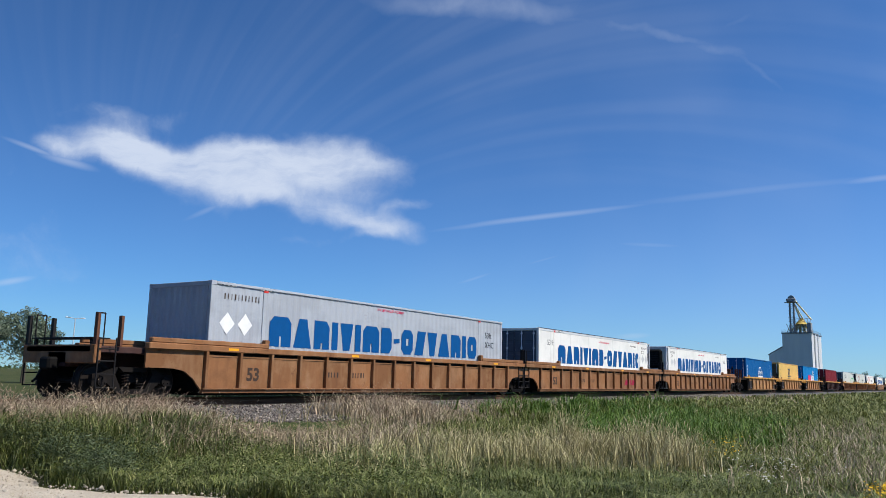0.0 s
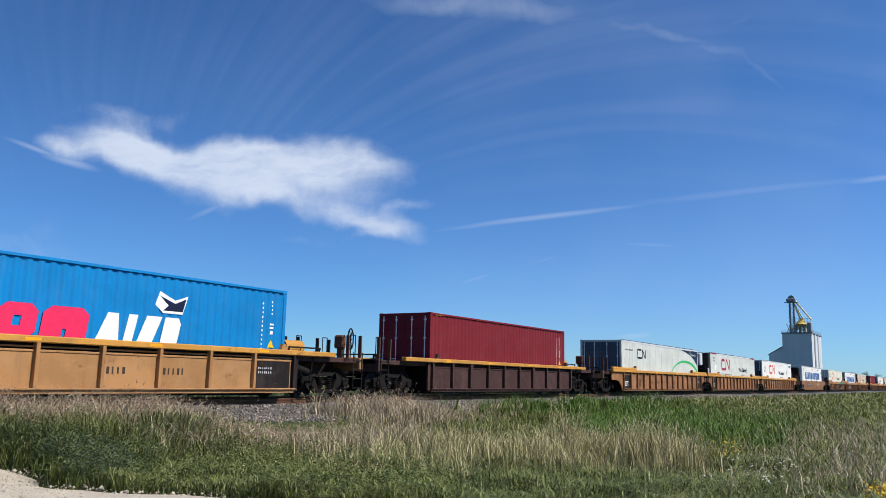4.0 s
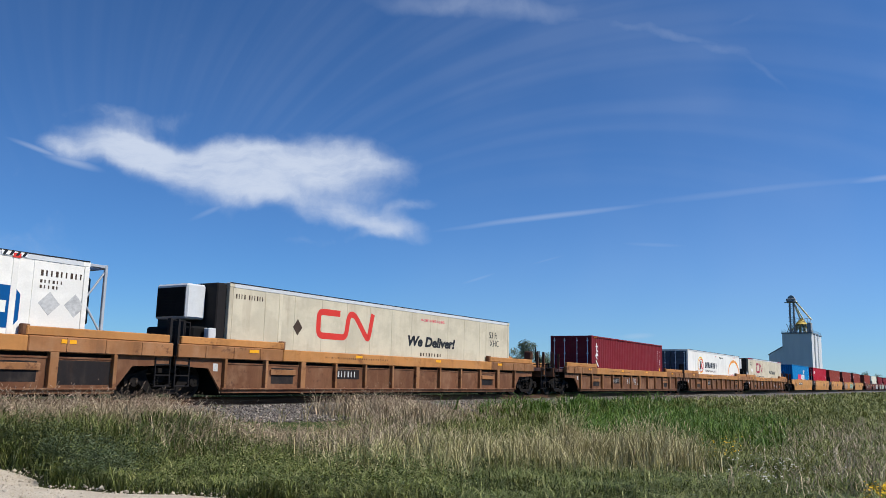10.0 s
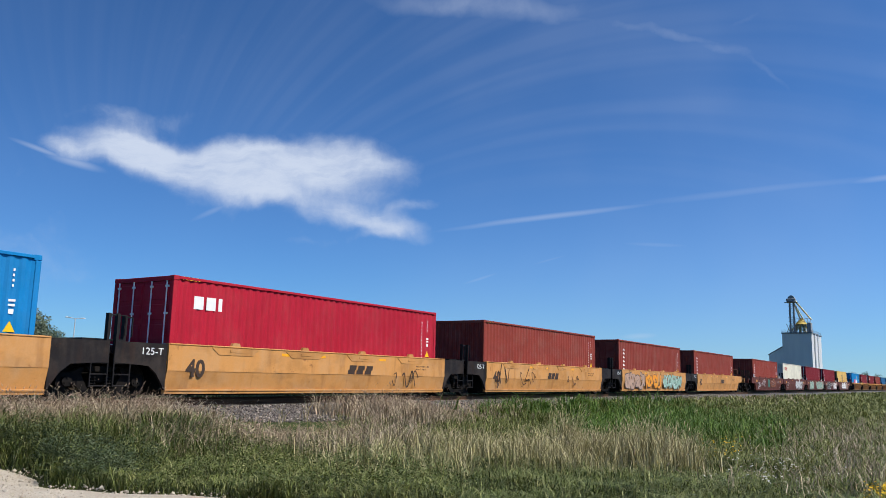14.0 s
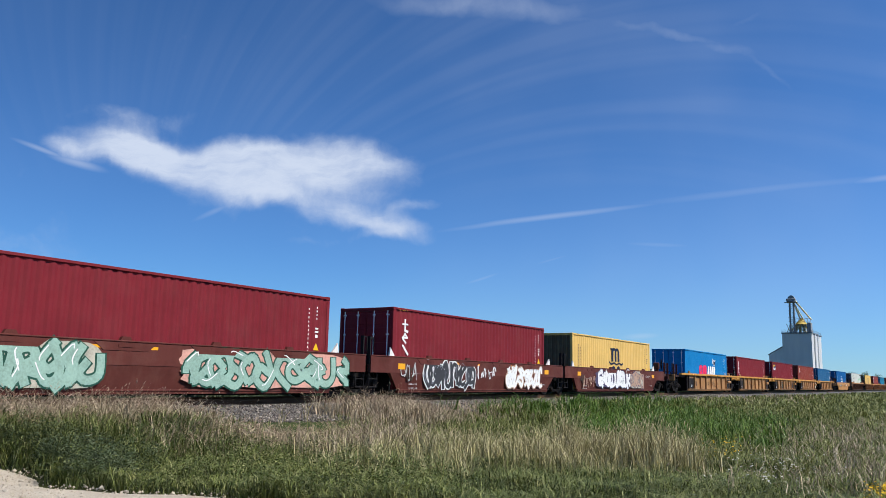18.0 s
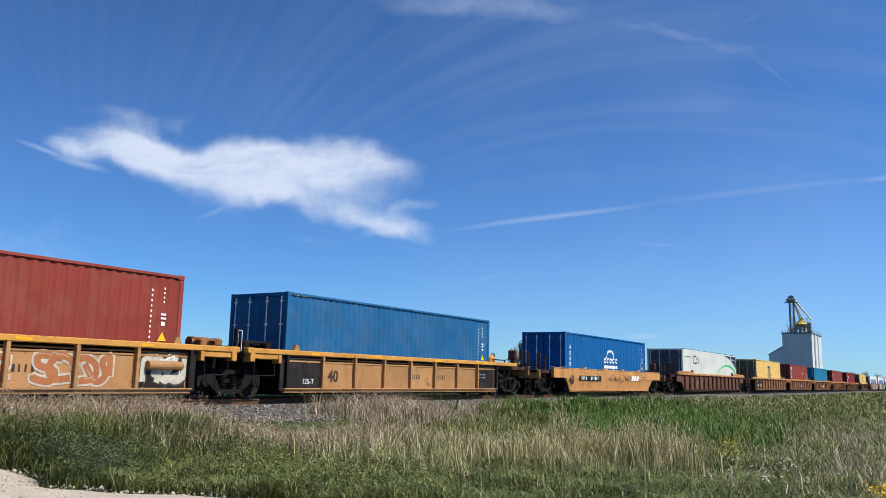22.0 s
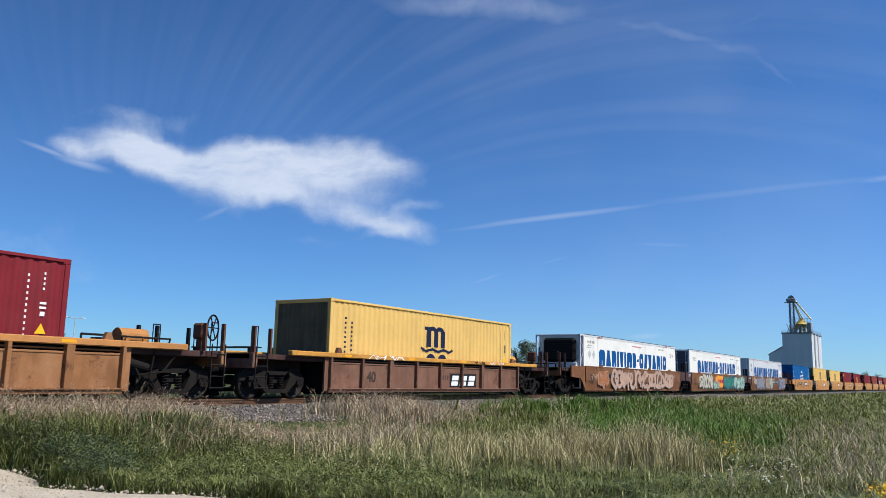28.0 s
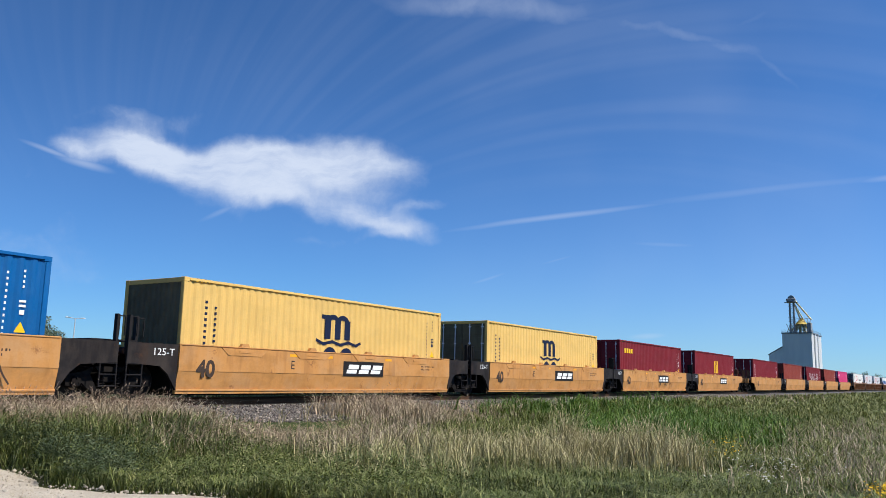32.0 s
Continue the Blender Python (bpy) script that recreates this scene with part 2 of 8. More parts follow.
INK = {
    "blue": plain("blue_lettering", (0.001, 0.072, 0.235), 0.75, vary=0.1),
    "white": plain("white_lettering", (0.78, 0.78, 0.76), 0.5, vary=0.12),
    "black": plain("black_lettering", (0.018, 0.02, 0.024), 0.5, vary=0.1),
    "navy": plain("navy_lettering", (0.012, 0.018, 0.045), 0.5, vary=0.1),
    "red": plain("red_lettering", (0.58, 0.045, 0.035), 0.5, vary=0.12),
    "darkred": plain("wine_red_lettering", (0.30, 0.012, 0.045), 0.5, vary=0.12),
    "pink": plain("pink_red_lettering", (0.72, 0.03, 0.10), 0.5, vary=0.1),
    "yellow": plain("yellow_lettering", (0.80, 0.48, 0.02), 0.5, vary=0.1),
    "orange": plain("orange_lettering", (0.75, 0.28, 0.03), 0.5, vary=0.1),
    "green": plain("green_lettering", (0.04, 0.42, 0.12), 0.5, vary=0.1),
    "teal": plain("teal_spray_paint", (0.018, 0.19, 0.15), 0.5, vary=0.42, scale=2),
    "mint": plain("mint_spray_paint", (0.29, 0.44, 0.36), 0.5, vary=0.42, scale=2),
    "silver": plain("silver_spray_paint", (0.50, 0.50, 0.49), 0.45, vary=0.42, scale=2),
    "tan": plain("tan_spray_paint", (0.44, 0.29, 0.215), 0.5, vary=0.42, scale=2),
    "charcoal": plain("charcoal_spray_paint", (0.05, 0.05, 0.055), 0.5, vary=0.42, scale=2),
    "lilac": plain("grey_violet_spray_paint", (0.23, 0.235, 0.27), 0.5, vary=0.42, scale=2),
    "forest": plain("dark_green_spray_paint", (0.025, 0.085, 0.06), 0.5, vary=0.42, scale=2),
    "blush": plain("pink_spray_paint", (0.62, 0.33, 0.26), 0.5, vary=0.42, scale=1.5),
    "bone": plain("bone_spray_paint", (0.50, 0.455, 0.36), 0.5, vary=0.45, scale=2),
    "faded": plain("faded_orange_spray_paint", (0.36, 0.135, 0.055), 0.6, vary=0.45, scale=1.5),
    "violet": plain("violet_spray_paint", (0.075, 0.066, 0.125), 0.5, vary=0.42, scale=2),
    "oxide": plain("dark_red_spray_paint", (0.13, 0.036, 0.026), 0.6, vary=0.3, scale=2),
    "amber": plain("amber_reflector", (0.80, 0.36, 0.02), 0.35, vary=0.1),
    "wornblack": plain("worn_black_stencil", (0.06, 0.04, 0.03), 0.6, vary=0.4),
    "plate": plain("black_number_panel", (0.02, 0.018, 0.018), 0.6, vary=0.3),
}
CAR_PAINT = {
    "rust": paint("rust_orange_car_paint", (0.285, 0.130, 0.056), rust=(0.12, 0.052, 0.028), wear=0.40, dirt=0.6, streak=0.5, dust=(0.40, 0.25, 0.14), tone=0.75),
    "brown": paint("brown_car_paint", (0.145, 0.062, 0.036), rust=(0.07, 0.03, 0.022), wear=0.5, dirt=0.6, streak=0.3, dust=(0.22, 0.13, 0.09)),
    "dark": paint("dark_brown_car_paint", (0.07, 0.035, 0.03), rust=(0.05, 0.025, 0.02), wear=0.4, dirt=0.5, streak=0.3, dust=(0.16, 0.10, 0.08)),
    "amber": paint("weathered_orange_brown_car_paint", (0.33, 0.150, 0.062), rust=(0.085, 0.038, 0.024), wear=0.55, dirt=0.6, streak=0.5, dust=(0.40, 0.24, 0.14), tone=0.7),
    "panel": paint("weathered_brown_panel_paint", (0.195, 0.085, 0.043), rust=(0.085, 0.038, 0.024), wear=0.6, dirt=0.6, streak=0.5, dust=(0.36, 0.22, 0.13), tone=0.7),
    "mauve": paint("faded_brown_panel_paint", (0.20, 0.098, 0.064), rust=(0.075, 0.036, 0.026), wear=0.5, dirt=0.6, streak=0.4, dust=(0.30, 0.19, 0.13), tone=0.5),
    "orange": paint("orange_yellow_car_paint", (0.58, 0.275, 0.085), rust=(0.20, 0.085, 0.042), wear=0.34, dirt=0.55, streak=0.45, dust=(0.52, 0.34, 0.19), tone=0.25),
    "chord": paint("yellow_orange_chord_paint", (0.60, 0.285, 0.055), rust=(0.22, 0.09, 0.04), wear=0.45, dirt=0.5, streak=0.3, dust=(0.45, 0.28, 0.14)),
    "tan": paint("worn_tan_orange_car_paint", (0.44, 0.225, 0.088), rust=(0.17, 0.075, 0.04), wear=0.45, dirt=0.5, streak=0.35, dust=(0.46, 0.30, 0.17), tone=0.5),
    "chordrust": paint("rusty_orange_chord_paint", (0.50, 0.225, 0.072), rust=(0.16, 0.065, 0.034), wear=0.5, dirt=0.6, streak=0.35, dust=(0.42, 0.24, 0.12)),
    "oxide": paint("oxide_brown_car_paint", (0.125, 0.034, 0.026), rust=(0.06, 0.025, 0.02), wear=0.3, dirt=0.5, streak=0.25, dust=(0.22, 0.12, 0.09)),
    "rustbrown": paint("rust_brown_smooth_car_paint", (0.20, 0.084, 0.035), rust=(0.11, 0.048, 0.026), wear=0.40, dirt=0.6, streak=0.45, dust=(0.30, 0.17, 0.10)),
}
DARK_BAY = paint("black_end_bay_paint", (0.018, 0.015, 0.015), rust=(0.07, 0.035, 0.02), wear=0.3, dust=(0.09, 0.07, 0.055))

# ---- containers ----
MOVING = []          # (thing, x at the start, z)
BOX_H = 2.896


def wave_panel(L, half, z0, z1, depth=0.027, pitch=0.278, side=-1):
    """Corrugated sheet along x, its crests at y = side * half."""
    n = round(L / pitch)
    p = L / n
    pts = []
    for i in range(n):
        x = -L / 2 + i * p
        pts += [(x, 0), (x + p * 0.26, 0), (x + p * 0.50, depth), (x + p * 0.76, depth)]
    pts.append((L / 2, 0))
    m = Mesh()
    k = len(pts)
    vs = [(x, side * (half - d - 0.004), z) for z in (z0, z1) for x, d in pts]
    back = [(x, side * (half - depth - 0.03), z) for z in (z0, z1) for x in (-L / 2, L / 2)]
    m.add(vs, [(i, i + 1, k + i + 1, k + i) for i in range(k - 1)])
    m.add(back, [(0, 2, 3, 1)])
    return m


def seam_panel(L, half, z0, z1, pitch=1.22, side=-1):
    """Smooth sheets along x with a narrow groove between each two."""
    n = max(1, round(L / pitch))
    p = L / n
    pts = []
    for i in range(n):
        x = -L / 2 + i * p
        pts += [(x, 0.012), (x + 0.008, 0.002), (x + p - 0.008, 0.002)]
    pts.append((L / 2, 0.012))
    k = len(pts)
    m = Mesh()
    m.add([(x, side * (half - d), z) for z in (z0, z1) for x, d in pts], [(i, i + 1, k + i + 1, k + i) for i in range(k - 1)])
    return m


def box_parts(ob, L, half, corr, col, ends=True, blind=False):
    """Frame, walls, roof and doors of a container, its underside at z = 0."""
    mat = BOX_PAINT[col]
    # yellow boxes get a darker end paint that stands for shade
    door_mat = BOX_PAINT["slate"] if not corr and col in ("white", "beige", "dullwhite") else SHADED_END if col == "yellow" else mat
    H = BOX_H
    key = (L, half, col)
    x1 = L / 2

    def get(k, name, build, mt=mat):
        return cached((k, *key, corr, mt.name), lambda: build().data(name, mt))

    for sx in (-1, 1):
        for sy in (-1, 1):
            a, b = sorted((sx * x1, sx * (x1 - 0.13)))
            c, d = sorted((sy * half, sy * (half - 0.13)))
            part("corner_post", get(("post", sx, sy), "corner_post", lambda: Mesh().box(a, b, c, d, 0.12, H - 0.12, 0.012)), mat, ob)
            for z in (0, H - 0.12):
                a2, b2 = sorted((sx * (x1 + 0.003), sx * (x1 - 0.178)))
                c2, d2 = sorted((sy * (half + 0.003), sy * (half - 0.16)))
                part("corner_casting", get(("cast", sx, sy, z), "corner_casting", lambda: Mesh().box(a2, b2, c2, d2, z, z + 0.12, 0.01)), mat, ob)
    for sy in (-1, 1):
        c, d = sorted((sy * half, sy * (half - 0.06)))
        if corr:
            part("top_rail", get(("top", sy), "top_rail", lambda: Mesh().box(-x1 + 0.17, x1 - 0.17, *sorted((sy * (half + 0.016), sy * (half - 0.06))), H - 0.085, H - 0.012, 0.008)), mat, ob)
        else:
            part("top_rail", get(("top", sy), "top_rail", lambda: Mesh().box(-x1 + 0.17, x1 - 0.17, *sorted((sy * (half + 0.006), sy * (half - 0.06))), H - 0.125, H - 0.012, 0.008), BOX_PAINT["palegrey"]), BOX_PAINT["palegrey"], ob)
            part("roof_edge", get(("edge", sy), "roof_edge", lambda: Mesh().box(-x1 + 0.02, x1 - 0.02, *sorted((sy * (half + 0.012), sy * (half - 0.05))), H - 0.011, H + 0.012), STEEL), STEEL, ob)
        part("bottom_rail", get(("bot", sy), "bottom_rail", lambda: Mesh().box(-x1 + 0.17, x1 - 0.17, c, d, 0.02, 0.18, 0.008)), mat, ob)
        inner = half - (0.012 if corr else 0.004)
        fn = wave_panel if corr else seam_panel
        if L > 14:
            # posts two metres from each end, over the lifting points
            for sx in (-1, 1):
                a, b = sorted((sx * 6.02, sx * 6.16))
                c3, d3 = sorted((sy * (half + 0.004), sy * (half - 0.08)))
                part("lifting_post", get(("lift", sx, sy), "lifting_post", lambda: Mesh().box(a, b, c3, d3, 0.12, H - 0.02, 0.01)), mat, ob)
        part("side_panel", get(("side", sy), "side_panel", lambda: fn(L - 0.27, inner, 0.18, H - 0.08, **({"depth": 0.014} if corr and L > 14 else {}), side=sy)), mat, ob)
    part("roof_panel", get("roof", "roof_panel", lambda: Mesh().box(-x1 + 0.1, x1 - 0.1, -half + 0.06, half - 0.06, H - 0.06, H - 0.02)), mat, ob)
    part("floor_panel", get("floor", "floor_panel", lambda: Mesh().box(-x1 + 0.13, x1 - 0.13, -half + 0.08, half - 0.08, 0.05, 0.16), STEEL), STEEL, ob)
    if not ends:
        return

    def far_end():
        m = Mesh()
        for i in range(9):
            y = -half + 0.15 + i * (2 * half - 0.3) / 9
            m.box(x1 - 0.05, x1 - (0.012 if i % 2 else 0.03), y, y + (2 * half - 0.3) / 9, 0.12, H - 0.12)
        m.box(x1 - 0.1, x1 - 0.004, -half + 0.16, half - 0.16, H - 0.13, H - 0.01)
        m.box(x1 - 0.1, x1 - 0.004, -half + 0.16, half - 0.16, 0.01, 0.14)
        return m
    part("end_panel", get("far", "end_panel", far_end), mat, ob)

    part("end_header", get("head", "end_header", lambda: Mesh().box(-x1 + 0.004, -x1 + 0.12, -half + 0.16, half - 0.16, H - 0.13, H - 0.01, 0.006)), mat, ob)
    part("end_sill", get("sill", "end_sill", lambda: Mesh().box(-x1 + 0.004, -x1 + 0.12, -half + 0.16, half - 0.16, 0.01, 0.13, 0.006)), mat, ob)
    if blind:
        def front():
            n, w = 10, 2 * half - 0.3
            pts = []
            for i in range(n):
                y = -w / 2 + i * w / n
                pts += [(-x1 + 0.012, y), (-x1 + 0.012, y + w / n * 0.3), (-x1 + 0.055, y + w / n * 0.5), (-x1 + 0.055, y + w / n * 0.8)]
            pts.append((-x1 + 0.012, w / 2))
            k = len(pts)
            return Mesh().add([(x, y, z) for z in (0.13, H - 0.13) for x, y in pts], [(i, i + 1, k + i + 1, k + i) for i in range(k - 1)])
        part("front_panel", get("front", "front_panel", front, door_mat), door_mat, ob)
        return
    for sy in (-1, 1):
        def leaf():
            m = Mesh()
            c, d = sorted((sy * 0.01, sy * (half - 0.14)))
            m.box(-x1 + 0.03, -x1 + 0.07, c, d, 0.14, H - 0.14, 0.006)
            for i in range(5):
                z = 0.2 + i * 0.52
                m.box(-x1 + 0.012, -x1 + 0.04, c + 0.06, d - 0.06, z, z + 0.40, 0.01)
            return m
        door = part("door", get(("door", sy), "door", leaf, door_mat), door_mat, ob)
        for q in (0.30, 0.80):
            def rod():
                y = sy * half * q
                m = Mesh().rod((-x1 - 0.012, y, 0.16), (-x1 - 0.012, y, H - 0.13), 0.019, 6)
                for z in (0.3, 1.0, 1.9, 2.6):
                    m.box(-x1 - 0.03, -x1 + 0.03, y - 0.05, y + 0.05, z, z + 0.05)
                return m.box(-x1 - 0.035, -x1 - 0.005, *sorted((y, y + sy * 0.28)), 1.12, 1.15)
            part("lock_rod", get(("rod", sy, q), "lock_rod", rod, door_mat if col == "rustred" else RODS), RODS, door)


# ---- lettering and emblems: thin shapes on a side that faces -y ----
def flat(m, pts, y, t=0.003):
    """An outline in x, z as a thin plate whose face lies at y."""
    y -= 0.00012 * (len(m.f) // 6 % 24)
    return m.prism(pts[::-1], y, y + t, "y")


def bar(m, x, z, w, h, y, slant=0.0):
    return flat(m, [(x, z), (x + w, z), (x + w + slant * h, z + h), (x + slant * h, z + h)], y)


def disc(m, cx, cz, rx, rz, y, n=20, a0=0, a1=360):
    pts = [(cx + rx * math.cos(radians(a0 + (a1 - a0) * i / n)), cz + rz * math.sin(radians(a0 + (a1 - a0) * i / n))) for i in range(n + (a1 - a0 < 360))]
    return flat(m, pts, y)


def arc(m, cx, cz, rx, rz, w, a0, a1, y, n=14, taper=1.0):
    """A curved band."""
    for i in range(n):
        p = []
        for j in (i, i + 1):
            a = radians(a0 + (a1 - a0) * j / n)
            k = w * (1 + (taper - 1) * j / n)
            p.append([(cx + (rx + s * k) * math.cos(a), cz + (rz + s * k) * math.sin(a)) for s in (-0.5, 0.5)])
        q = [p[0][0], p[0][1], p[1][1], p[1][0]]
        if sum(q[k][0] * q[(k + 1) % 4][1] - q[(k + 1) % 4][0] * q[k][1] for k in range(4)) < 0:
            q = q[::-1]
        flat(m, q, y)
    return m


def stroke(m, pts, w, y):
    """A thick broken line."""
    for (x0, z0), (x1, z1) in zip(pts, pts[1:]):
        d = math.hypot(x1 - x0, z1 - z0) or 1
        ex, ez = (x1 - x0) / d * w / 2, (z1 - z0) / d * w / 2
        flat(m, [(x0 - ex + ez, z0 - ez - ex), (x1 + ex + ez, z1 + ez - ex), (x1 + ex - ez, z1 + ez + ex), (x0 - ex - ez, z0 - ez + ex)], y - 0.0002 * (len(m.f) // 6 % 45), 0.002)
    return m


def band(m, pts, w, y, r=0.16):
    """One unbroken stripe with rounded corners."""
    path = [Vector(pts[0])]
    for a, b, c in zip(pts, pts[1:], pts[2:]):
        a, b, c = Vector(a), Vector(b), Vector(c)
        p, q = b + (a - b).normalized() * min(r, (a - b).length * 0.45), b + (c - b).normalized() * min(r, (c - b).length * 0.45)
        path += [p.lerp(b, t).lerp(b.lerp(q, t), t) for t in (0, 0.25, 0.5, 0.75, 1)]
    path.append(Vector(pts[-1]))
    vs = []
    for i, p in enumerate(path):
        d = (path[min(i + 1, len(path) - 1)] - path[max(i - 1, 0)]).normalized()
        vs += [(p.x - d.y * s * w / 2, y, p.y + d.x * s * w / 2) for s in (-1, 1)]
    return m.add(vs, [(2 * i, 2 * i + 2, 2 * i + 3, 2 * i + 1) for i in range(len(path) - 1)])


def words(text, x, z, h, y, width=None, slant=0.0, bold=0.0, down=False):
    """Readable words as a mesh, capital height h, their left foot at x, z."""
    cu = bpy.data.curves.new("words", "FONT")
    cu.body, cu.size, cu.shear, cu.offset, cu.extrude = text, h / 0.70, slant, bold, 0.0015
    cu.resolution_u = 3
    if down:
        cu.body, cu.align_x, cu.space_line = "\n".join(text), "CENTER", 0.85
    tmp = bpy.data.objects.new("words", cu)
    me = bpy.data.meshes.new_from_object(tmp)
    bpy.data.objects.remove(tmp)
    xs = [v.co.x for v in me.vertices]
    k = width / (max(xs) - min(xs)) if width else 1.0
    x0 = min(xs)
    for v in me.vertices:
        v.co = ((v.co.x - x0) * k + x, y - v.co.z, v.co.y + z)
    return me


def script(name, text, ink, parent, *args, label="", **kw):
    me = cached(("words", text, ink, args, tuple(sorted(kw.items()))), lambda: words(text, *args, **kw))
    if not me.materials:
        me.materials.append(INK[ink])
    return tagged(part(name, me, INK[ink], parent, label), kind="stuff" if name == "stencil" else "")


def emblem(name, key, ink, parent, build, label=""):
    """A shared thin mesh of plain shapes in one colour."""
    me = cached(("emblem", key, ink), lambda: build(Mesh()).data(name, INK[ink]))
    return tagged(part(name, me, INK[ink], parent, label), kind="stuff" if name in ("number_stencil", "painted_name", "warning_stripe", "red_corner_tag") else "")


def blocks(m, x0, x1, z0, z1, widths, y, gap=0.16, slot=True):
    """A row of plain blocks, wide ones with a slot, as the rhythm of a painted name."""
    total = sum(widths) + gap * (len(widths) - 1)
    k = (x1 - x0) / total
    x, h = x0, z1 - z0
    for i, w in enumerate(widths):
        w *= k
        if w < 0.12 * h:
            w = 0.12 * h
        if widths[i] < 0.3:
            bar(m, x, z0 + h * 0.42, w, h * 0.18, y, 0.2)
        elif slot and widths[i] > 0.6:
            t = w * 0.33
            bar(m, x, z0, t, h, y)
            bar(m, x + w - t, z0, t, h, y)
            bar(m, x + t, z0 + h * 0.80, w - 2 * t, h * 0.20, y)
            if i % 2:
                bar(m, x + t, z0, w - 2 * t, h * 0.20, y)
        else:
            bar(m, x, z0, w, h, y)
        x += w + gap * k
    return m


def ticks(m, x, z, w, h, n, y, gap=0.3, down=False):
    """Small plain bars for writing that cannot be read."""
    for i in range(n):
        if down:
            bar(m, x, z - (i + 1) * h * (1 + gap), w, h * 0.72, y)
        else:
            bar(m, x + i * w * (1 + gap), z, w * (0.42 if i % 3 else 0.7), h, y)
    return m


def outline(form):
    """Plain solid forms, one unit wide and high."""
    return {
        "bar": [[(0, 0), (1, 0), (1, 1), (0, 1)]],
        "crown": [[(0, 0), (0.46, 0), (0.46, 0.34), (0.54, 0.34), (0.54, 0), (1, 0), (1, 0.80), (0.82, 1), (0.18, 1), (0, 0.80)]],
        "wedge": [[(0, 0), (1, 0), (0.72, 1), (0.28, 1)]],
        "chip": [[(0, 0), (0.45, 0), (0.45, 0.22), (0.55, 0.22), (0.55, 0), (1, 0), (1, 0.78), (0.78, 1), (0, 1)]],
        "funnel": [[(0.24, 0), (0.76, 0), (1, 1), (0, 1)]],
        "bite": [[(0, 0), (0.8, 0), (1, 0.2), (1, 0.8), (0.8, 1), (0, 1)]],
        "slit": [[(0, 0), (0.74, 0), (1, 1), (0.26, 1)]],
        "drum": [[(0.2, 0), (0.40, 0), (0.40, 1), (0.2, 1), (0, 0.8), (0, 0.2)], [(0.60, 0), (0.8, 0), (1, 0.2), (1, 0.8), (0.8, 1), (0.60, 1)], [(0.40, 0), (0.60, 0), (0.60, 0.36), (0.40, 0.36)], [(0.40, 0.64), (0.60, 0.64), (0.60, 1), (0.40, 1)]],
        "dash": [[(0, 0.40), (1, 0.44), (1, 0.62), (0, 0.58)]],
    }[form]


def big_name(ob, x0, x1, z0, z1, forms, y, ink, gap=0.16, slant=0.0):
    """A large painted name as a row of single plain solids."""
    wide = {"bar": 0.42, "dash": 0.5, "crown": 1.25, "bite": 0.85, "funnel": 0.9, "wedge": 1.1}
    ws = [wide.get(q, 1.0) for q in forms]
    k = (x1 - x0) / (sum(ws) + gap * (len(ws) - 1))
    x, h = x0, z1 - z0
    for q, w in zip(forms, ws):
        def one(m, q=q, w=w):
            for loop in outline(q):
                flat(m, [(a * w * k + slant * b * h, z0 + b * h) for a, b in loop], y)
            return m
        emblem("painted_block", ("form", q, round(k, 3), z0, z1, y, slant), ink, ob, one).location.x = x
        x += (w + gap) * k


LONG_NAME = ["crown", "wedge", "chip", "bar", "funnel", "bar", "crown", "bite", "dash", "drum", "slit", "funnel", "wedge", "chip", "bar", "drum"]


def hazard(ob, x, y, z=BOX_H - 0.095):
    """Black and yellow stripes at the top corner."""
    y -= 0.022
    emblem("warning_stripe", ("haz", x, y), "yellow" if y > -1.26 else "white", ob, lambda m: bar(m, x, z, 0.55, 0.085, y))

    def stripes(m):
        for i in range(4):
            bar(m, x + 0.02 + i * 0.14, z, 0.06, 0.085, y - 0.003, 0.6)
        return m
    emblem("warning_stripe", ("haz2", x, y), "black", ob, stripes)


def iso_marks(ob, L, y, ink="white"):
    """Small vertical number bars and the height triangle near the far end."""
    x = L / 2 - 0.95
    emblem("number_stencil", ("isov", L, y), ink, ob, lambda m: ticks(ticks(m, x, 2.55, 0.04, 0.075, 11, y, 0.72, True), x + 0.36, 2.6, 0.04, 0.075, 4, y, 0.5, True))
    emblem("number_stencil", ("isob", L, y), ink, ob, lambda m: bar(bar(bar(m, x + 0.32, 1.84, 0.15, 0.05, y), x + 0.32, 1.74, 0.15, 0.05, y), x + 0.34, 1.58, 0.11, 0.10, y))
    emblem("warning_triangle", ("isot", L, y), "yellow", ob, lambda m: flat(m, [(x + 0.26, 1.2), (x + 0.52, 1.2), (x + 0.39, 1.43)], y))
    hazard(ob, -L / 2 + 0.28, y)


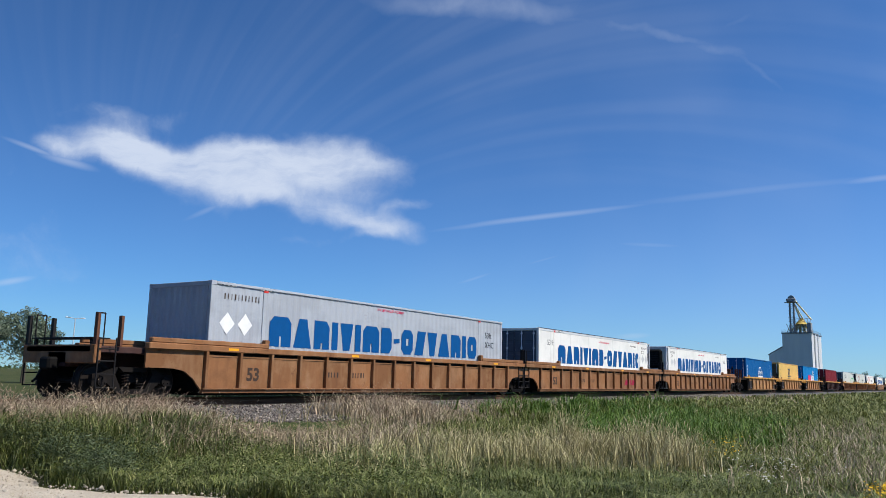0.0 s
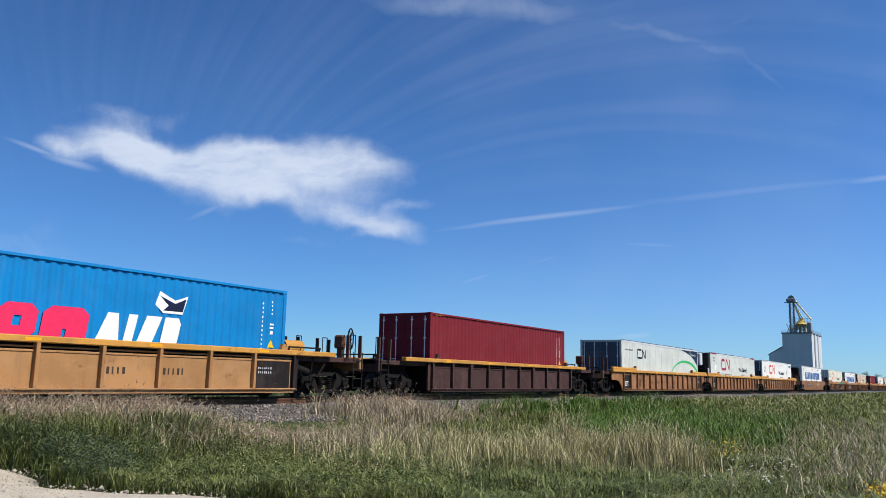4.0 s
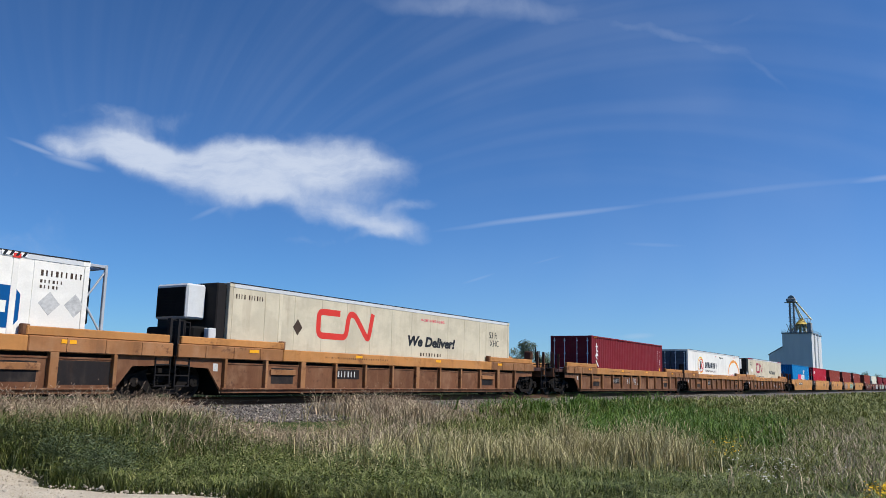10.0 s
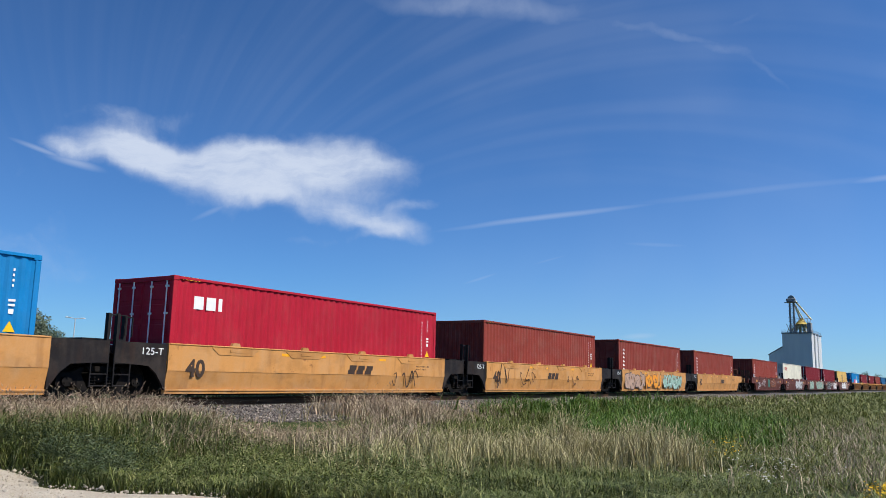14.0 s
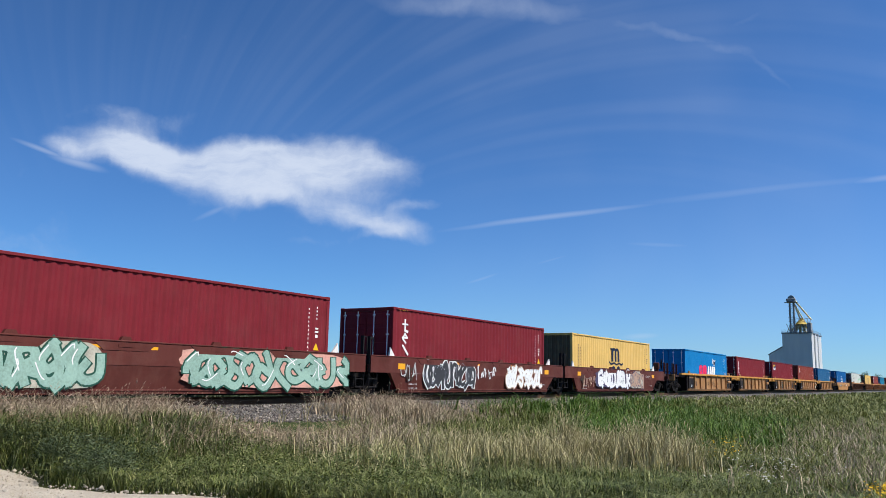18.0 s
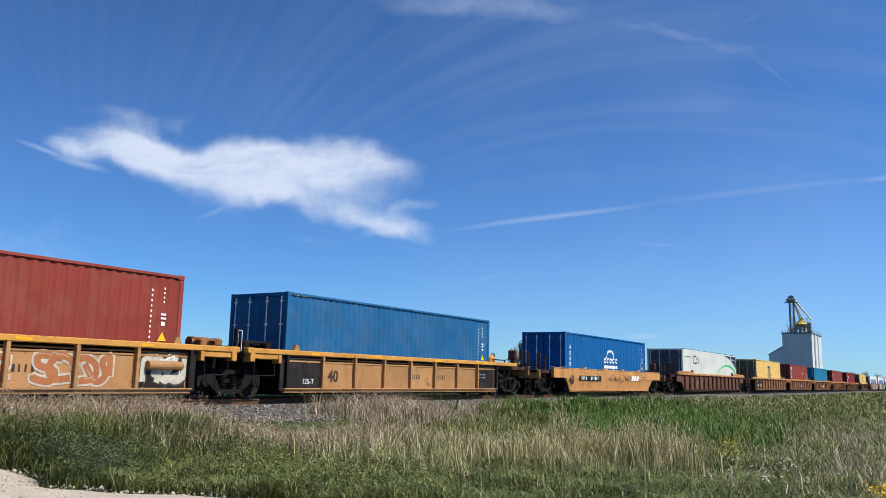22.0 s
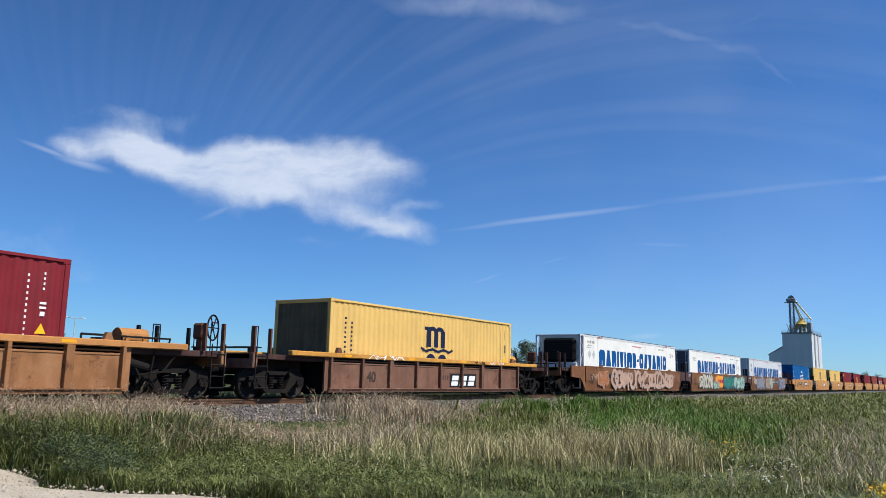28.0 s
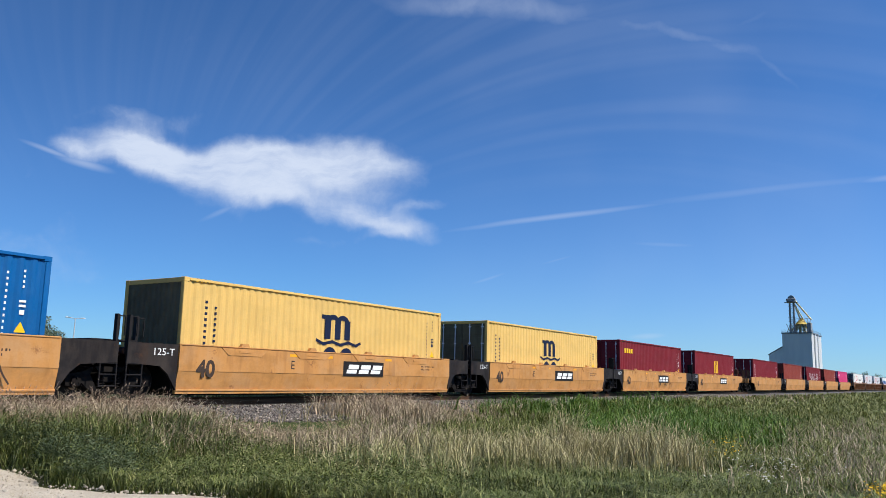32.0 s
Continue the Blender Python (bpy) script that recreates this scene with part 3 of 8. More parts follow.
def deco(ob, kind, L, half, col, corr, lead=""):
    y = -half + (0.0125 if corr else 0.003)
    if kind == "mo":
        far = lead != "frame"           # which end carries the number and the diamonds
        dx = 0.30 if L < 16 else 0.0
        big_name(ob, -5.95 + dx, 5.95 + dx, 1.28, 2.17, LONG_NAME, y, "blue")
        hazard(ob, -6.0 + dx, y)
        hazard(ob, 5.45 + dx, y)
        emblem("red_corner_tag", ("motag", y, dx), "red", ob, lambda m: bar(bar(m, -6.16, 2.76, 0.17, 0.10, y - 0.022), 6.0, 2.76, 0.17, 0.10, y - 0.022))
        a = 6.25 + dx if far else -7.65
        emblem("number_stencil", ("mon", y, a), "wornblack", ob, lambda m: ticks(ticks(ticks(m, a + 0.1, 2.45, 0.085, 0.13, 9, y, 0.35), a + 0.1, 2.30, 0.07, 0.07, 6, y, 0.35), a + 0.1, 2.18, 0.07, 0.07, 5, y, 0.35))
        emblem("hazard_diamond", ("mod", y, a), "silver", ob, lambda m: [flat(m, [(a + c - 0.25, 1.86), (a + c, 1.60), (a + c + 0.25, 1.86), (a + c, 2.12)], y) for c in (0.35, 0.95)] and m)
        script("stencil", "53 ft", "black", ob, -7.15 + dx if far else 6.8, 2.12, 0.26, y, label="black 53 ft stencil")
        script("stencil", "HI-CUBE CHASSIS REQUIRED", "pink", ob, -0.6 + dx, 2.52, 0.085, y, label="small red notice")
        script("stencil", "STACK LIMIT 3 HIGH", "wornblack", ob, 4.3 + dx, 2.52, 0.085, y)
    elif kind == "mogrey":
        big_name(ob, -5.85, 5.9, 1.24, 2.11, LONG_NAME, y, "blue")
        back = 1 if col == "palegrey" else -1      # number and diamonds at the far or the leading end
        hazard(ob, -7.75 if back < 0 else 7.2, y)
        hazard(ob, -6.3 if back < 0 else 5.6, y)
        emblem("red_corner_tag", ("motag2", y), "red", ob, lambda m: bar(bar(m, -6.16, 2.74, 0.17, 0.12, y - 0.022), 6.0, 2.74, 0.17, 0.12, y - 0.022))
        emblem("number_stencil", ("mog", y, back), "wornblack", ob, lambda m: ticks(m, -7.6 if back < 0 else 6.3, 2.43, 0.06, 0.16, 11, y, 1.1))
        emblem("hazard_diamond", ("mogd", y, back), "white", ob, lambda m: [flat(m, [(c - 0.27, 1.78), (c, 1.48), (c + 0.27, 1.78), (c, 2.08)], y) for c in ((-7.45, -6.8) if back < 0 else (6.95, 7.53))] and m)
        script("stencil", "53ft", "black", ob, 6.6 if back < 0 else -7.4, 2.12, 0.24, y)
        script("stencil", "XHC", "black", ob, 6.6 if back < 0 else -7.4, 1.72, 0.24, y)
        script("stencil", "HI-CUBE CHASSIS REQUIRED", "pink", ob, -0.8, 2.66, 0.085, y)
    elif kind in ("cni", "cn53", "cnc"):
        ink = "darkred" if kind == "cni" else "red"
        x = -4.54 if kind == "cni" else -4.42

        def loop(m):
            return band(m, [(x + 1.02, 2.40), (x, 2.40), (x, 1.66), (x + 1.33, 1.66), (x + 1.46, 2.42), (x + 1.76, 2.42), (x + 2.50, 1.60), (x + 2.72, 2.52)], 0.20, y, 0.2)
        emblem("emblem", ("cn", kind, y), ink, ob, loop, "red looped emblem stripe")
        sx, sz = {"cni": (1.45, 1.55), "cn53": (0.38, 1.58), "cnc": (1.12, 1.48)}[kind]
        script("slogan", "We Deliver!", "black" if kind != "cnc" else "wornblack", ob, sx, sz, 0.34, y, slant=0.2, bold=0.022, width=3.2, label="black painted slogan We Deliver!")
        emblem("number_stencil", ("cnu", kind, y), "wornblack", ob, lambda m: ticks(m, sx + 0.8, sz - 0.36, 0.14, 0.12, 8, y, 0.35))
        if kind == "cni":
            script("stencil", "INTERMODAL", "navy", ob, -5.38, 1.04, 0.26, y, width=4.4)
            emblem("red_edge", ("cnr", y), "darkred", ob, lambda m: bar(bar(m, -8.0, 2.80, 1.8, 0.08, y - 0.012), 6.2, 2.80, 1.8, 0.08, y - 0.012))
            emblem("number_stencil", ("cnn", y), "black", ob, lambda m: ticks(ticks(m, -7.2, 2.42, 0.08, 0.13, 4, y, 0.4), -7.2, 2.22, 0.08, 0.13, 6, y, 0.4))
            emblem("hazard_diamond", ("cnd", y), "white", ob, lambda m: flat(m, [(-6.85, 1.78), (-6.55, 1.5), (-6.25, 1.78), (-6.55, 2.06)], y))
        else:
            turned = col == "beige"
            script("stencil", "53 ft", "black", ob, 6.3 if turned else -7.1, 2.14 if turned else 2.1, 0.26, y)
            script("stencil", "XHC", "black", ob, 6.35 if turned else -7.05, 1.80 if turned else 1.72, 0.26, y)
            if turned:
                emblem("number_stencil", ("cnq", y), "wornblack", ob, lambda m: ticks(ticks(m, -7.84, 2.48, 0.07, 0.13, 4, y, 0.45), -7.36, 2.48, 0.07, 0.13, 6, y, 0.45))
            dx = -5.34 if turned else 5.3
            emblem("hazard_diamond", ("cnk", y, dx), "wornblack" if turned else "black", ob, lambda m: flat(m, [(dx - 0.2, 1.85), (dx, 1.60), (dx + 0.2, 1.85), (dx, 2.10)], y))
            if col == "white" and kind == "cn53":
                part("end_sign", bar(Mesh(), 6.5, 2.40, 1.2, 0.26, y - 0.004).data("end_sign", INK["teal"]), INK["teal"], ob, "weathered green sign panel")
            if kind == "cn53":
                script("stencil", "HI-CUBE CHASSIS REQUIRED", "pink", ob, 1.2, 2.5, 0.09, y)
    elif kind == "cng":
        def loop(m):
            return band(m, [(-4.6, 2.42), (-5.36, 2.42), (-5.36, 1.92), (-4.42, 1.92), (-4.42, 2.44), (-3.87, 1.9), (-3.75, 2.46)], 0.11, y, 0.1)
        emblem("emblem", ("cng", y), "black", ob, loop, "black looped emblem stripe")
        emblem("hazard_diamond", ("cngd", y), "silver", ob, lambda m: flat(m, [(-2.9, 1.83), (-2.66, 1.55), (-2.42, 1.83), (-2.66, 2.11)], y))

        def swoosh(m):
            pts = [(2.6 + 5.45 * math.sin(radians(90 * i / 14)), 2.78 - 1.50 * (1 - math.cos(radians(90 * i / 14)))) for i in range(15)]
            for (xa, za), (xb, zb) in zip(pts, pts[1:]):
                flat(m, [(xa, za), (xb, zb), (xb, 2.79), (xa, 2.79)], y)
            return m
        emblem("painted_curve", ("sw", y), "navy", ob, swoosh, "dark curved corner field")
        emblem("painted_curve", ("swg", y), "green", ob, lambda m: arc(m, 4.75, 0.62, 3.55, 1.34, 0.06, 172, 28, y - 0.009, 26, taper=4.0), "green curved stripe")
        script("stencil", "HI-CUBE CHASSIS REQUIRED", "black", ob, -7.55, 2.3, 0.085, y)
        emblem("number_stencil", ("cngn", y), "white", ob, lambda m: ticks(m, 6.4, 2.42, 0.08, 0.12, 10, y - 0.004, 0.4))
    elif kind == "kley":
        emblem("emblem", ("k1", y), "yellow", ob, lambda m: arc(m, -4.70, 1.82, 0.76, 0.58, 0.13, 25, 318, y, 40, taper=0.55), "yellow ring emblem")
        emblem("emblem", ("k2", y), "red", ob, lambda m: flat(flat(arc(m, -4.58, 1.80, 0.66, 0.46, 0.06, -20, 330, y - 0.003, 40), [(-4.60, 1.80), (-4.42, 1.52), (-4.12, 1.52), (-4.42, 1.84)], y - 0.006), [(-4.58, 1.82), (-4.42, 1.84), (-4.02, 2.08), (-4.30, 2.08)], y - 0.006), "thin red oval with two red wedges")
        emblem("emblem", ("k3", y), "black", ob, lambda m: flat(m, [(-5.0, 1.50), (-4.74, 1.50), (-4.48, 2.12), (-4.76, 2.12)], y - 0.006), "slanted black bar")
        big_name(ob, -3.45, -0.42, 1.64, 2.09, ["chip", "bar", "bite", "wedge", "drum", "bite", "slit"], y, "black", 0.22, 0.22)
        emblem("emblem", ("k4", y), "silver", ob, lambda m: flat(m, [(-0.30, 1.87), (-0.04, 1.62), (0.22, 1.87), (-0.04, 2.12)], y))
        emblem("emblem", ("k8", y), "black", ob, lambda m: [stroke(m, [(-0.22 + 0.09 * i, 1.80 - 0.08 * i), (0.04 + 0.09 * i, 2.04 - 0.08 * i)], 0.02, y - 0.004) for i in range(3)] and m)
        script("stencil", "TRANSPORTATION SOLUTIONS", "wornblack", ob, -3.46, 1.33, 0.15, y, slant=0.15, width=3.05)
        script("stencil", "53' High Cube", "black", ob, 0.9, 2.50, 0.12, y, bold=0.008, width=1.3)
        emblem("painted_curve", ("k6", y), "orange", ob, lambda m: arc(m, 5.85, 1.02, 2.06, 1.38, 0.14, 176, 8, y, 30, taper=2.0), "orange painted arc")
        emblem("number_stencil", ("k9", y), "red", ob, lambda m: ticks(m, 4.25, 1.16, 0.12, 0.10, 12, y, 0.4))
        emblem("red_corner_tag", ("k10", y), "red", ob, lambda m: bar(bar(m, -0.2, 2.56, 0.13, 0.10, y), 6.0, 2.62, 0.2, 0.12, y - 0.012))
        hazard(ob, -6.3, y)
    elif kind == "msc":
        def crest(m):
            for i in range(3):
                bar(m, -0.56 + i * 0.48, 1.58, 0.28, 0.62, y)
            bar(m, -0.72, 2.2, 0.5, 0.13, y)
            arc(m, -0.18, 2.12, 0.24, 0.16, 0.16, 180, 0, y, 8)
            arc(m, 0.30, 2.12, 0.24, 0.16, 0.16, 180, 0, y, 8)
            stroke(m, [(-0.92, 1.52), (-0.62, 1.42), (-0.2, 1.5), (0.2, 1.42), (0.6, 1.5), (1.0, 1.42), (1.2, 1.5)], 0.09, y)
            disc(m, -0.28, 0.95, 0.36, 0.38, y)
            return disc(m, 0.52, 0.95, 0.36, 0.38, y)
        emblem("emblem", ("msc", y), "navy", ob, crest, "dark blue crest of arches over a wave")
        emblem("number_stencil", ("mscn", y), "navy", ob, lambda m: ticks(ticks(m, -5.36, 2.42, 0.09, 0.10, 9, y, 0.55, True), -5.03, 2.28, 0.08, 0.095, 8, y, 0.55, True))
        iso_marks(ob, L, y, "navy")
    elif kind == "cosco":
        def globe(m):
            arc(m, 0.12, 1.52, 0.62, 0.64, 0.08, 20, 160, y)
            arc(m, 0.12, 1.52, 0.62, 0.64, 0.08, 200, 340, y)
            arc(m, 0.12, 1.62, 0.30, 0.56, 0.06, 60, 120, y)
            arc(m, -0.15, 1.55, 0.35, 0.6, 0.05, 55, 135, y)
            arc(m, 0.40, 1.55, 0.35, 0.6, 0.05, 45, 125, y)
            return arc(m, 0.12, 1.4, 0.30, 0.5, 0.06, 240, 300, y)
        emblem("emblem", ("cos", y), "white", ob, globe, "white globe of curved lines")
        for i in range(5):
            emblem("painted_block", ("cosr", i, y), "white", ob, lambda m, i=i: arc(m, -0.68 + i * 0.43, 1.60, 0.145, 0.115, 0.085, 40 * (i % 2), 320 - 40 * (i % 2), y - 0.004, 16))
        emblem("number_stencil", ("cos2", y), "white", ob, lambda m: blocks(m, -0.80, 1.22, 1.17, 1.33, [1, 1, .4, 1, 1, .4, 1, 1], y, 0.16, False))

        def signs(m):
            for i in range(5):
                z = 2.22 - i * 0.28
                bar(m, -5.56, z - 0.04, 0.2, 0.03, y)
                bar(m, -5.48, z - 0.18, 0.04, 0.2, y)
                bar(m, -5.56, z - 0.19, 0.2, 0.03, y)
                bar(m, -5.56, z - 0.12, 0.05, 0.06, y)
                bar(m, -5.42, z - 0.13, 0.06, 0.05, y)
            return m
        emblem("number_stencil", ("cos3", y), "white", ob, signs)
        iso_marks(ob, L, y)
    elif kind == "sm":
        big_name(ob, -2.42, -0.32, 1.08, 1.84, ["drum", "crown"], y, "pink", 0.12, 0.12)
        big_name(ob, -0.12, 2.2, 1.04, 1.80, ["wedge", "bar", "slit", "bite"], y, "white", 0.16, 0.2)

        def crown(ink_y, k):
            return lambda m: flat(m, [(1.5 + 0.5 * (1 - k), 2.1), (1.75, 1.9 + 0.08 * (1 - k)), (2.35, 1.9 + 0.08 * (1 - k)), (2.5 - 0.08 * (1 - k), 2.38 - 0.1 * (1 - k)), (2.1, 2.24 - 0.1 * (1 - k)), (1.62, 2.44 - 0.14 * (1 - k))], ink_y)
        emblem("emblem", ("sm3", y), "white", ob, crown(y, 1.0))
        emblem("emblem", ("sm4", y), "navy", ob, crown(y - 0.003, 0.2), "dark blue angular emblem")
        iso_marks(ob, L, y)
    elif kind in ("tex", "triton", "cron", "uf", "plain", "hecin", "flor", "cai", "oocl", "gold", "goldcrest", "tag"):
        ink = "navy" if col == "cream" else "white"
        iso_marks(ob, L, y, ink)
        if kind == "tex":
            emblem("painted_name", ("tex", y), "white", ob, lambda m: stroke(stroke(stroke(stroke(m, [(-5.35, 2.46), (-5.35, 2.1), (-5.2, 2.06)], 0.09, y), [(-5.5, 2.32), (-5.2, 2.32)], 0.06, y), [(-5.5, 1.84), (-5.2, 1.84), (-5.35, 1.98), (-5.48, 1.8), (-5.3, 1.66)], 0.07, y), [(-5.46, 1.55), (-5.16, 1.26)], 0.09, y), "tall white vertical lettering")
        elif kind == "triton":
            emblem("painted_name", ("tri", y), "white", ob, lambda m: ticks(ticks(m, -5.36, 2.5, 0.14, 0.15, 6, y, 0.5, True), -5.2, 2.5, 0.12, 0.07, 6, y, 2.2, True))
        elif kind == "cron":
            emblem("emblem", ("cr1", y), "white", ob, lambda m: bar(m, -5.52, 2.28, 0.56, 0.30, y))
            emblem("emblem", ("cr2", y), "blue", ob, lambda m: bar(m, -5.5, 1.0, 0.52, 1.27, y), "blue vertical name panel")
            emblem("painted_name", ("cr3", y), "white", ob, lambda m: ticks(m, -5.4, 2.25, 0.3, 0.2, 4, y - 0.003, 0.5, True))
            emblem("hazard_diamond", ("cr4", y), "yellow", ob, lambda m: flat(m, [(2.35, 1.92), (2.58, 1.7), (2.8, 1.92), (2.58, 2.14)], y))
        elif kind == "uf":
            emblem("painted_name", ("uf", y), "white", ob, lambda m: stroke(stroke(m, [(-5.15, 2.42), (-5.28, 2.1), (-5.05, 2.1), (-4.92, 2.42)], 0.12, y), [(-5.3, 1.28), (-5.18, 1.72), (-4.9, 1.72)], 0.12, y))
            emblem("hazard_diamond", ("uf2", y), "white", ob, lambda m: flat(m, [(-3.4, 2.05), (-3.13, 1.82), (-2.86, 2.05), (-3.13, 2.3)], y))
        elif kind == "hecin":
            emblem("emblem", ("he1", y), "navy", ob, lambda m: bar(m, -5.5, 2.0, 1.35, 0.6, y))
            emblem("emblem", ("he2", y), "yellow", ob, lambda m: flat(m, [(-5.46, 2.3), (-4.2, 2.56), (-5.46, 2.57)], y - 0.003))
            emblem("painted_name", ("he3", y), "white", ob, lambda m: blocks(m, -5.4, -4.25, 2.05, 2.26, [1, 1, 1, .4, 1], y - 0.003, 0.3, False))
        elif kind == "flor":
            emblem("emblem", ("fl1", y), "white", ob, lambda m: bar(m, -5.15, 2.05, 0.5, 0.48, y))
            emblem("emblem", ("fl2", y), "blue", ob, lambda m: flat(m, [(-5.1, 2.15), (-4.7, 2.15), (-4.7, 2.45), (-4.95, 2.38)], y - 0.003))
            emblem("emblem", ("fl3", y), "yellow", ob, lambda m: stroke(m, [(-5.0, 2.2), (-4.95, 2.4), (-4.75, 2.48)], 0.07, y - 0.005))
        elif kind == "cai":
            emblem("painted_name", ("cai", y), "white", ob, lambda m: blocks(m, -5.4, -4.45, 2.08, 2.42, [1, 1, .4], y, 0.3, False))
        elif kind == "oocl":
            emblem("painted_name", ("oo", y), "red", ob, lambda m: stroke(arc(arc(arc(m, -4.75, 2.3, 0.17, 0.15, 0.09, 0, 360, y), -4.35, 2.3, 0.17, 0.15, 0.09, 0, 360, y), -3.95, 2.3, 0.17, 0.15, 0.09, 0, 360, y), [(-3.62, 2.40), (-3.62, 2.20)], 0.12, y), "red ring lettering")
        elif kind == "gold":
            emblem("painted_name", ("go", y), "yellow", ob, lambda m: blocks(m, -5.3, -3.9, 2.15, 2.42, [1, 1, 1, 1], y, 0.3, False))
        elif kind == "goldcrest":
            emblem("emblem", ("goc", y), "yellow", ob, lambda m: [bar(m, -0.5 + i * 0.45, 1.3, 0.26, 0.95, y) for i in range(3)] and m)
        elif kind == "tag":
            emblem("spray_paint", ("tg", y), "white", ob, lambda m: scrawl(m, -4.2, 3.6, 0.9, 2.1, y, 31))


def scrawl(m, x0, x1, z0, z1, y, seed, thick=0.10, n=7):
    """A row of loose sprayed hooks and loops that spell nothing."""
    rng = random.Random(seed)
    w = (x1 - x0) / n
    for i in range(n):
        u, pts = rng.uniform(0.0, 0.2), []
        for j in range(rng.choice((4, 5, 6))):
            pts.append((x0 + w * (i + u), z0 + (z1 - z0) * rng.random()))
            u += rng.choice((0.35, 0.30, 0.22, -0.25))
        pts = smooth_path(pts, 5)
        stroke(m, pts, thick * rng.uniform(0.7, 1.2), y)
    return m


def smooth_path(p, k):
    """A curve through all the points, k steps between each two."""
    p = [p[0]] + p + [p[-1]]
    out = []
    for a, b, c, d in zip(p, p[1:], p[2:], p[3:]):
        for i in range(k):
            t = i / k
            out.append(tuple(0.5 * (2 * b[q] + (c[q] - a[q]) * t + (2 * a[q] - 5 * b[q] + 4 * c[q] - d[q]) * t * t + (3 * b[q] - a[q] - 3 * c[q] + d[q]) * t ** 3) for q in (0, 1)))
    return out + [p[-1]]


HIGHLIGHT = {"bone": "white", "faded": "tan", "blush": "tan", "silver": "white", "mint": "white", "tan": "tan", "lilac": "silver", "white": "silver", "charcoal": "lilac", "teal": "mint", "orange": "yellow"}


def ribbon(m, pts, w, y):
    """A flat bent band; each piece lies a hair in front of the one before."""
    for i, ((x0, z0), (x1, z1)) in enumerate(zip(pts, pts[1:])):
        d = math.hypot(x1 - x0, z1 - z0) or 1
        ex, ez = (x1 - x0) / d * w / 2, (z1 - z0) / d * w / 2
        k = 0.45
        yy = y - 0.00006 * (len(m.f) % 60)
        q = [(x0 - k * ex + ez, z0 - k * ez - ex), (x1 + k * ex + ez, z1 + k * ez - ex), (x1 + k * ex - ez, z1 + k * ez + ex), (x0 - k * ex - ez, z0 - k * ez + ex)]
        m.add([(a, yy, b) for a, b in q], [(0, 1, 2, 3)])


def throwup(parent, x0, x1, z0, z1, y, seed, fill, edge, n=6):
    """A sprayed piece of fat round forms that spell nothing: outline, fill and thin light strokes."""
    rng = random.Random(seed)
    w, h = (x1 - x0) / n, z1 - z0
    forms = [[(0.85, 0.85), (0.4, 0.95), (0.15, 0.5), (0.4, 0.08), (0.85, 0.2)], [(0.8, 0.9), (0.25, 0.85), (0.3, 0.55), (0.75, 0.45), (0.7, 0.1), (0.15, 0.12)],
             [(0.2, 0.95), (0.18, 0.25), (0.5, 0.06), (0.8, 0.3), (0.85, 0.92)], [(0.2, 0.05), (0.25, 0.9), (0.75, 0.15), (0.8, 0.95)],
             [(0.25, 0.05), (0.22, 0.9), (0.7, 0.88), (0.75, 0.55), (0.3, 0.48), (0.85, 0.06)], [(0.5, 0.06), (0.15, 0.5), (0.5, 0.94), (0.85, 0.5), (0.55, 0.07)]]
    bands = []
    for i in range(2 * n):
        f = rng.choice(forms)
        t, c = radians(rng.uniform(0, 360)), x0 + w * (i + 0.5) / 2 + rng.uniform(-0.25, 0.25) * w
        ct, st, k = math.cos(t), math.sin(t), rng.uniform(0.75, 1.1)
        bands.append(smooth_path([(c + ((u - 0.5) * ct - (v - 0.5) * st) * w * 1.05 * k, z0 + h * (0.5 + ((u - 0.5) * st + (v - 0.5) * ct) * 0.95 * k)) for u, v in f], 5))
    fat = min(0.26 * w, 0.20 * h)
    for grow, dy, ink, shift in ((fat + 0.09, 0.001, edge, 0.0), (fat, 0.006, fill, 0.0), (fat * 0.14, 0.0105, HIGHLIGHT.get(fill, "white"), fat * 0.24)):
        m = Mesh()
        for c in bands:
            if shift:
                c = c[2:7]
            ribbon(m, [(max(x0, min(x1, p - shift)), max(z0 + 0.02, min(z1 - 0.02, q + shift))) for p, q in c], grow, y - dy)
        tagged(part("spray_paint", m, INK[ink], parent), kind="stuff")


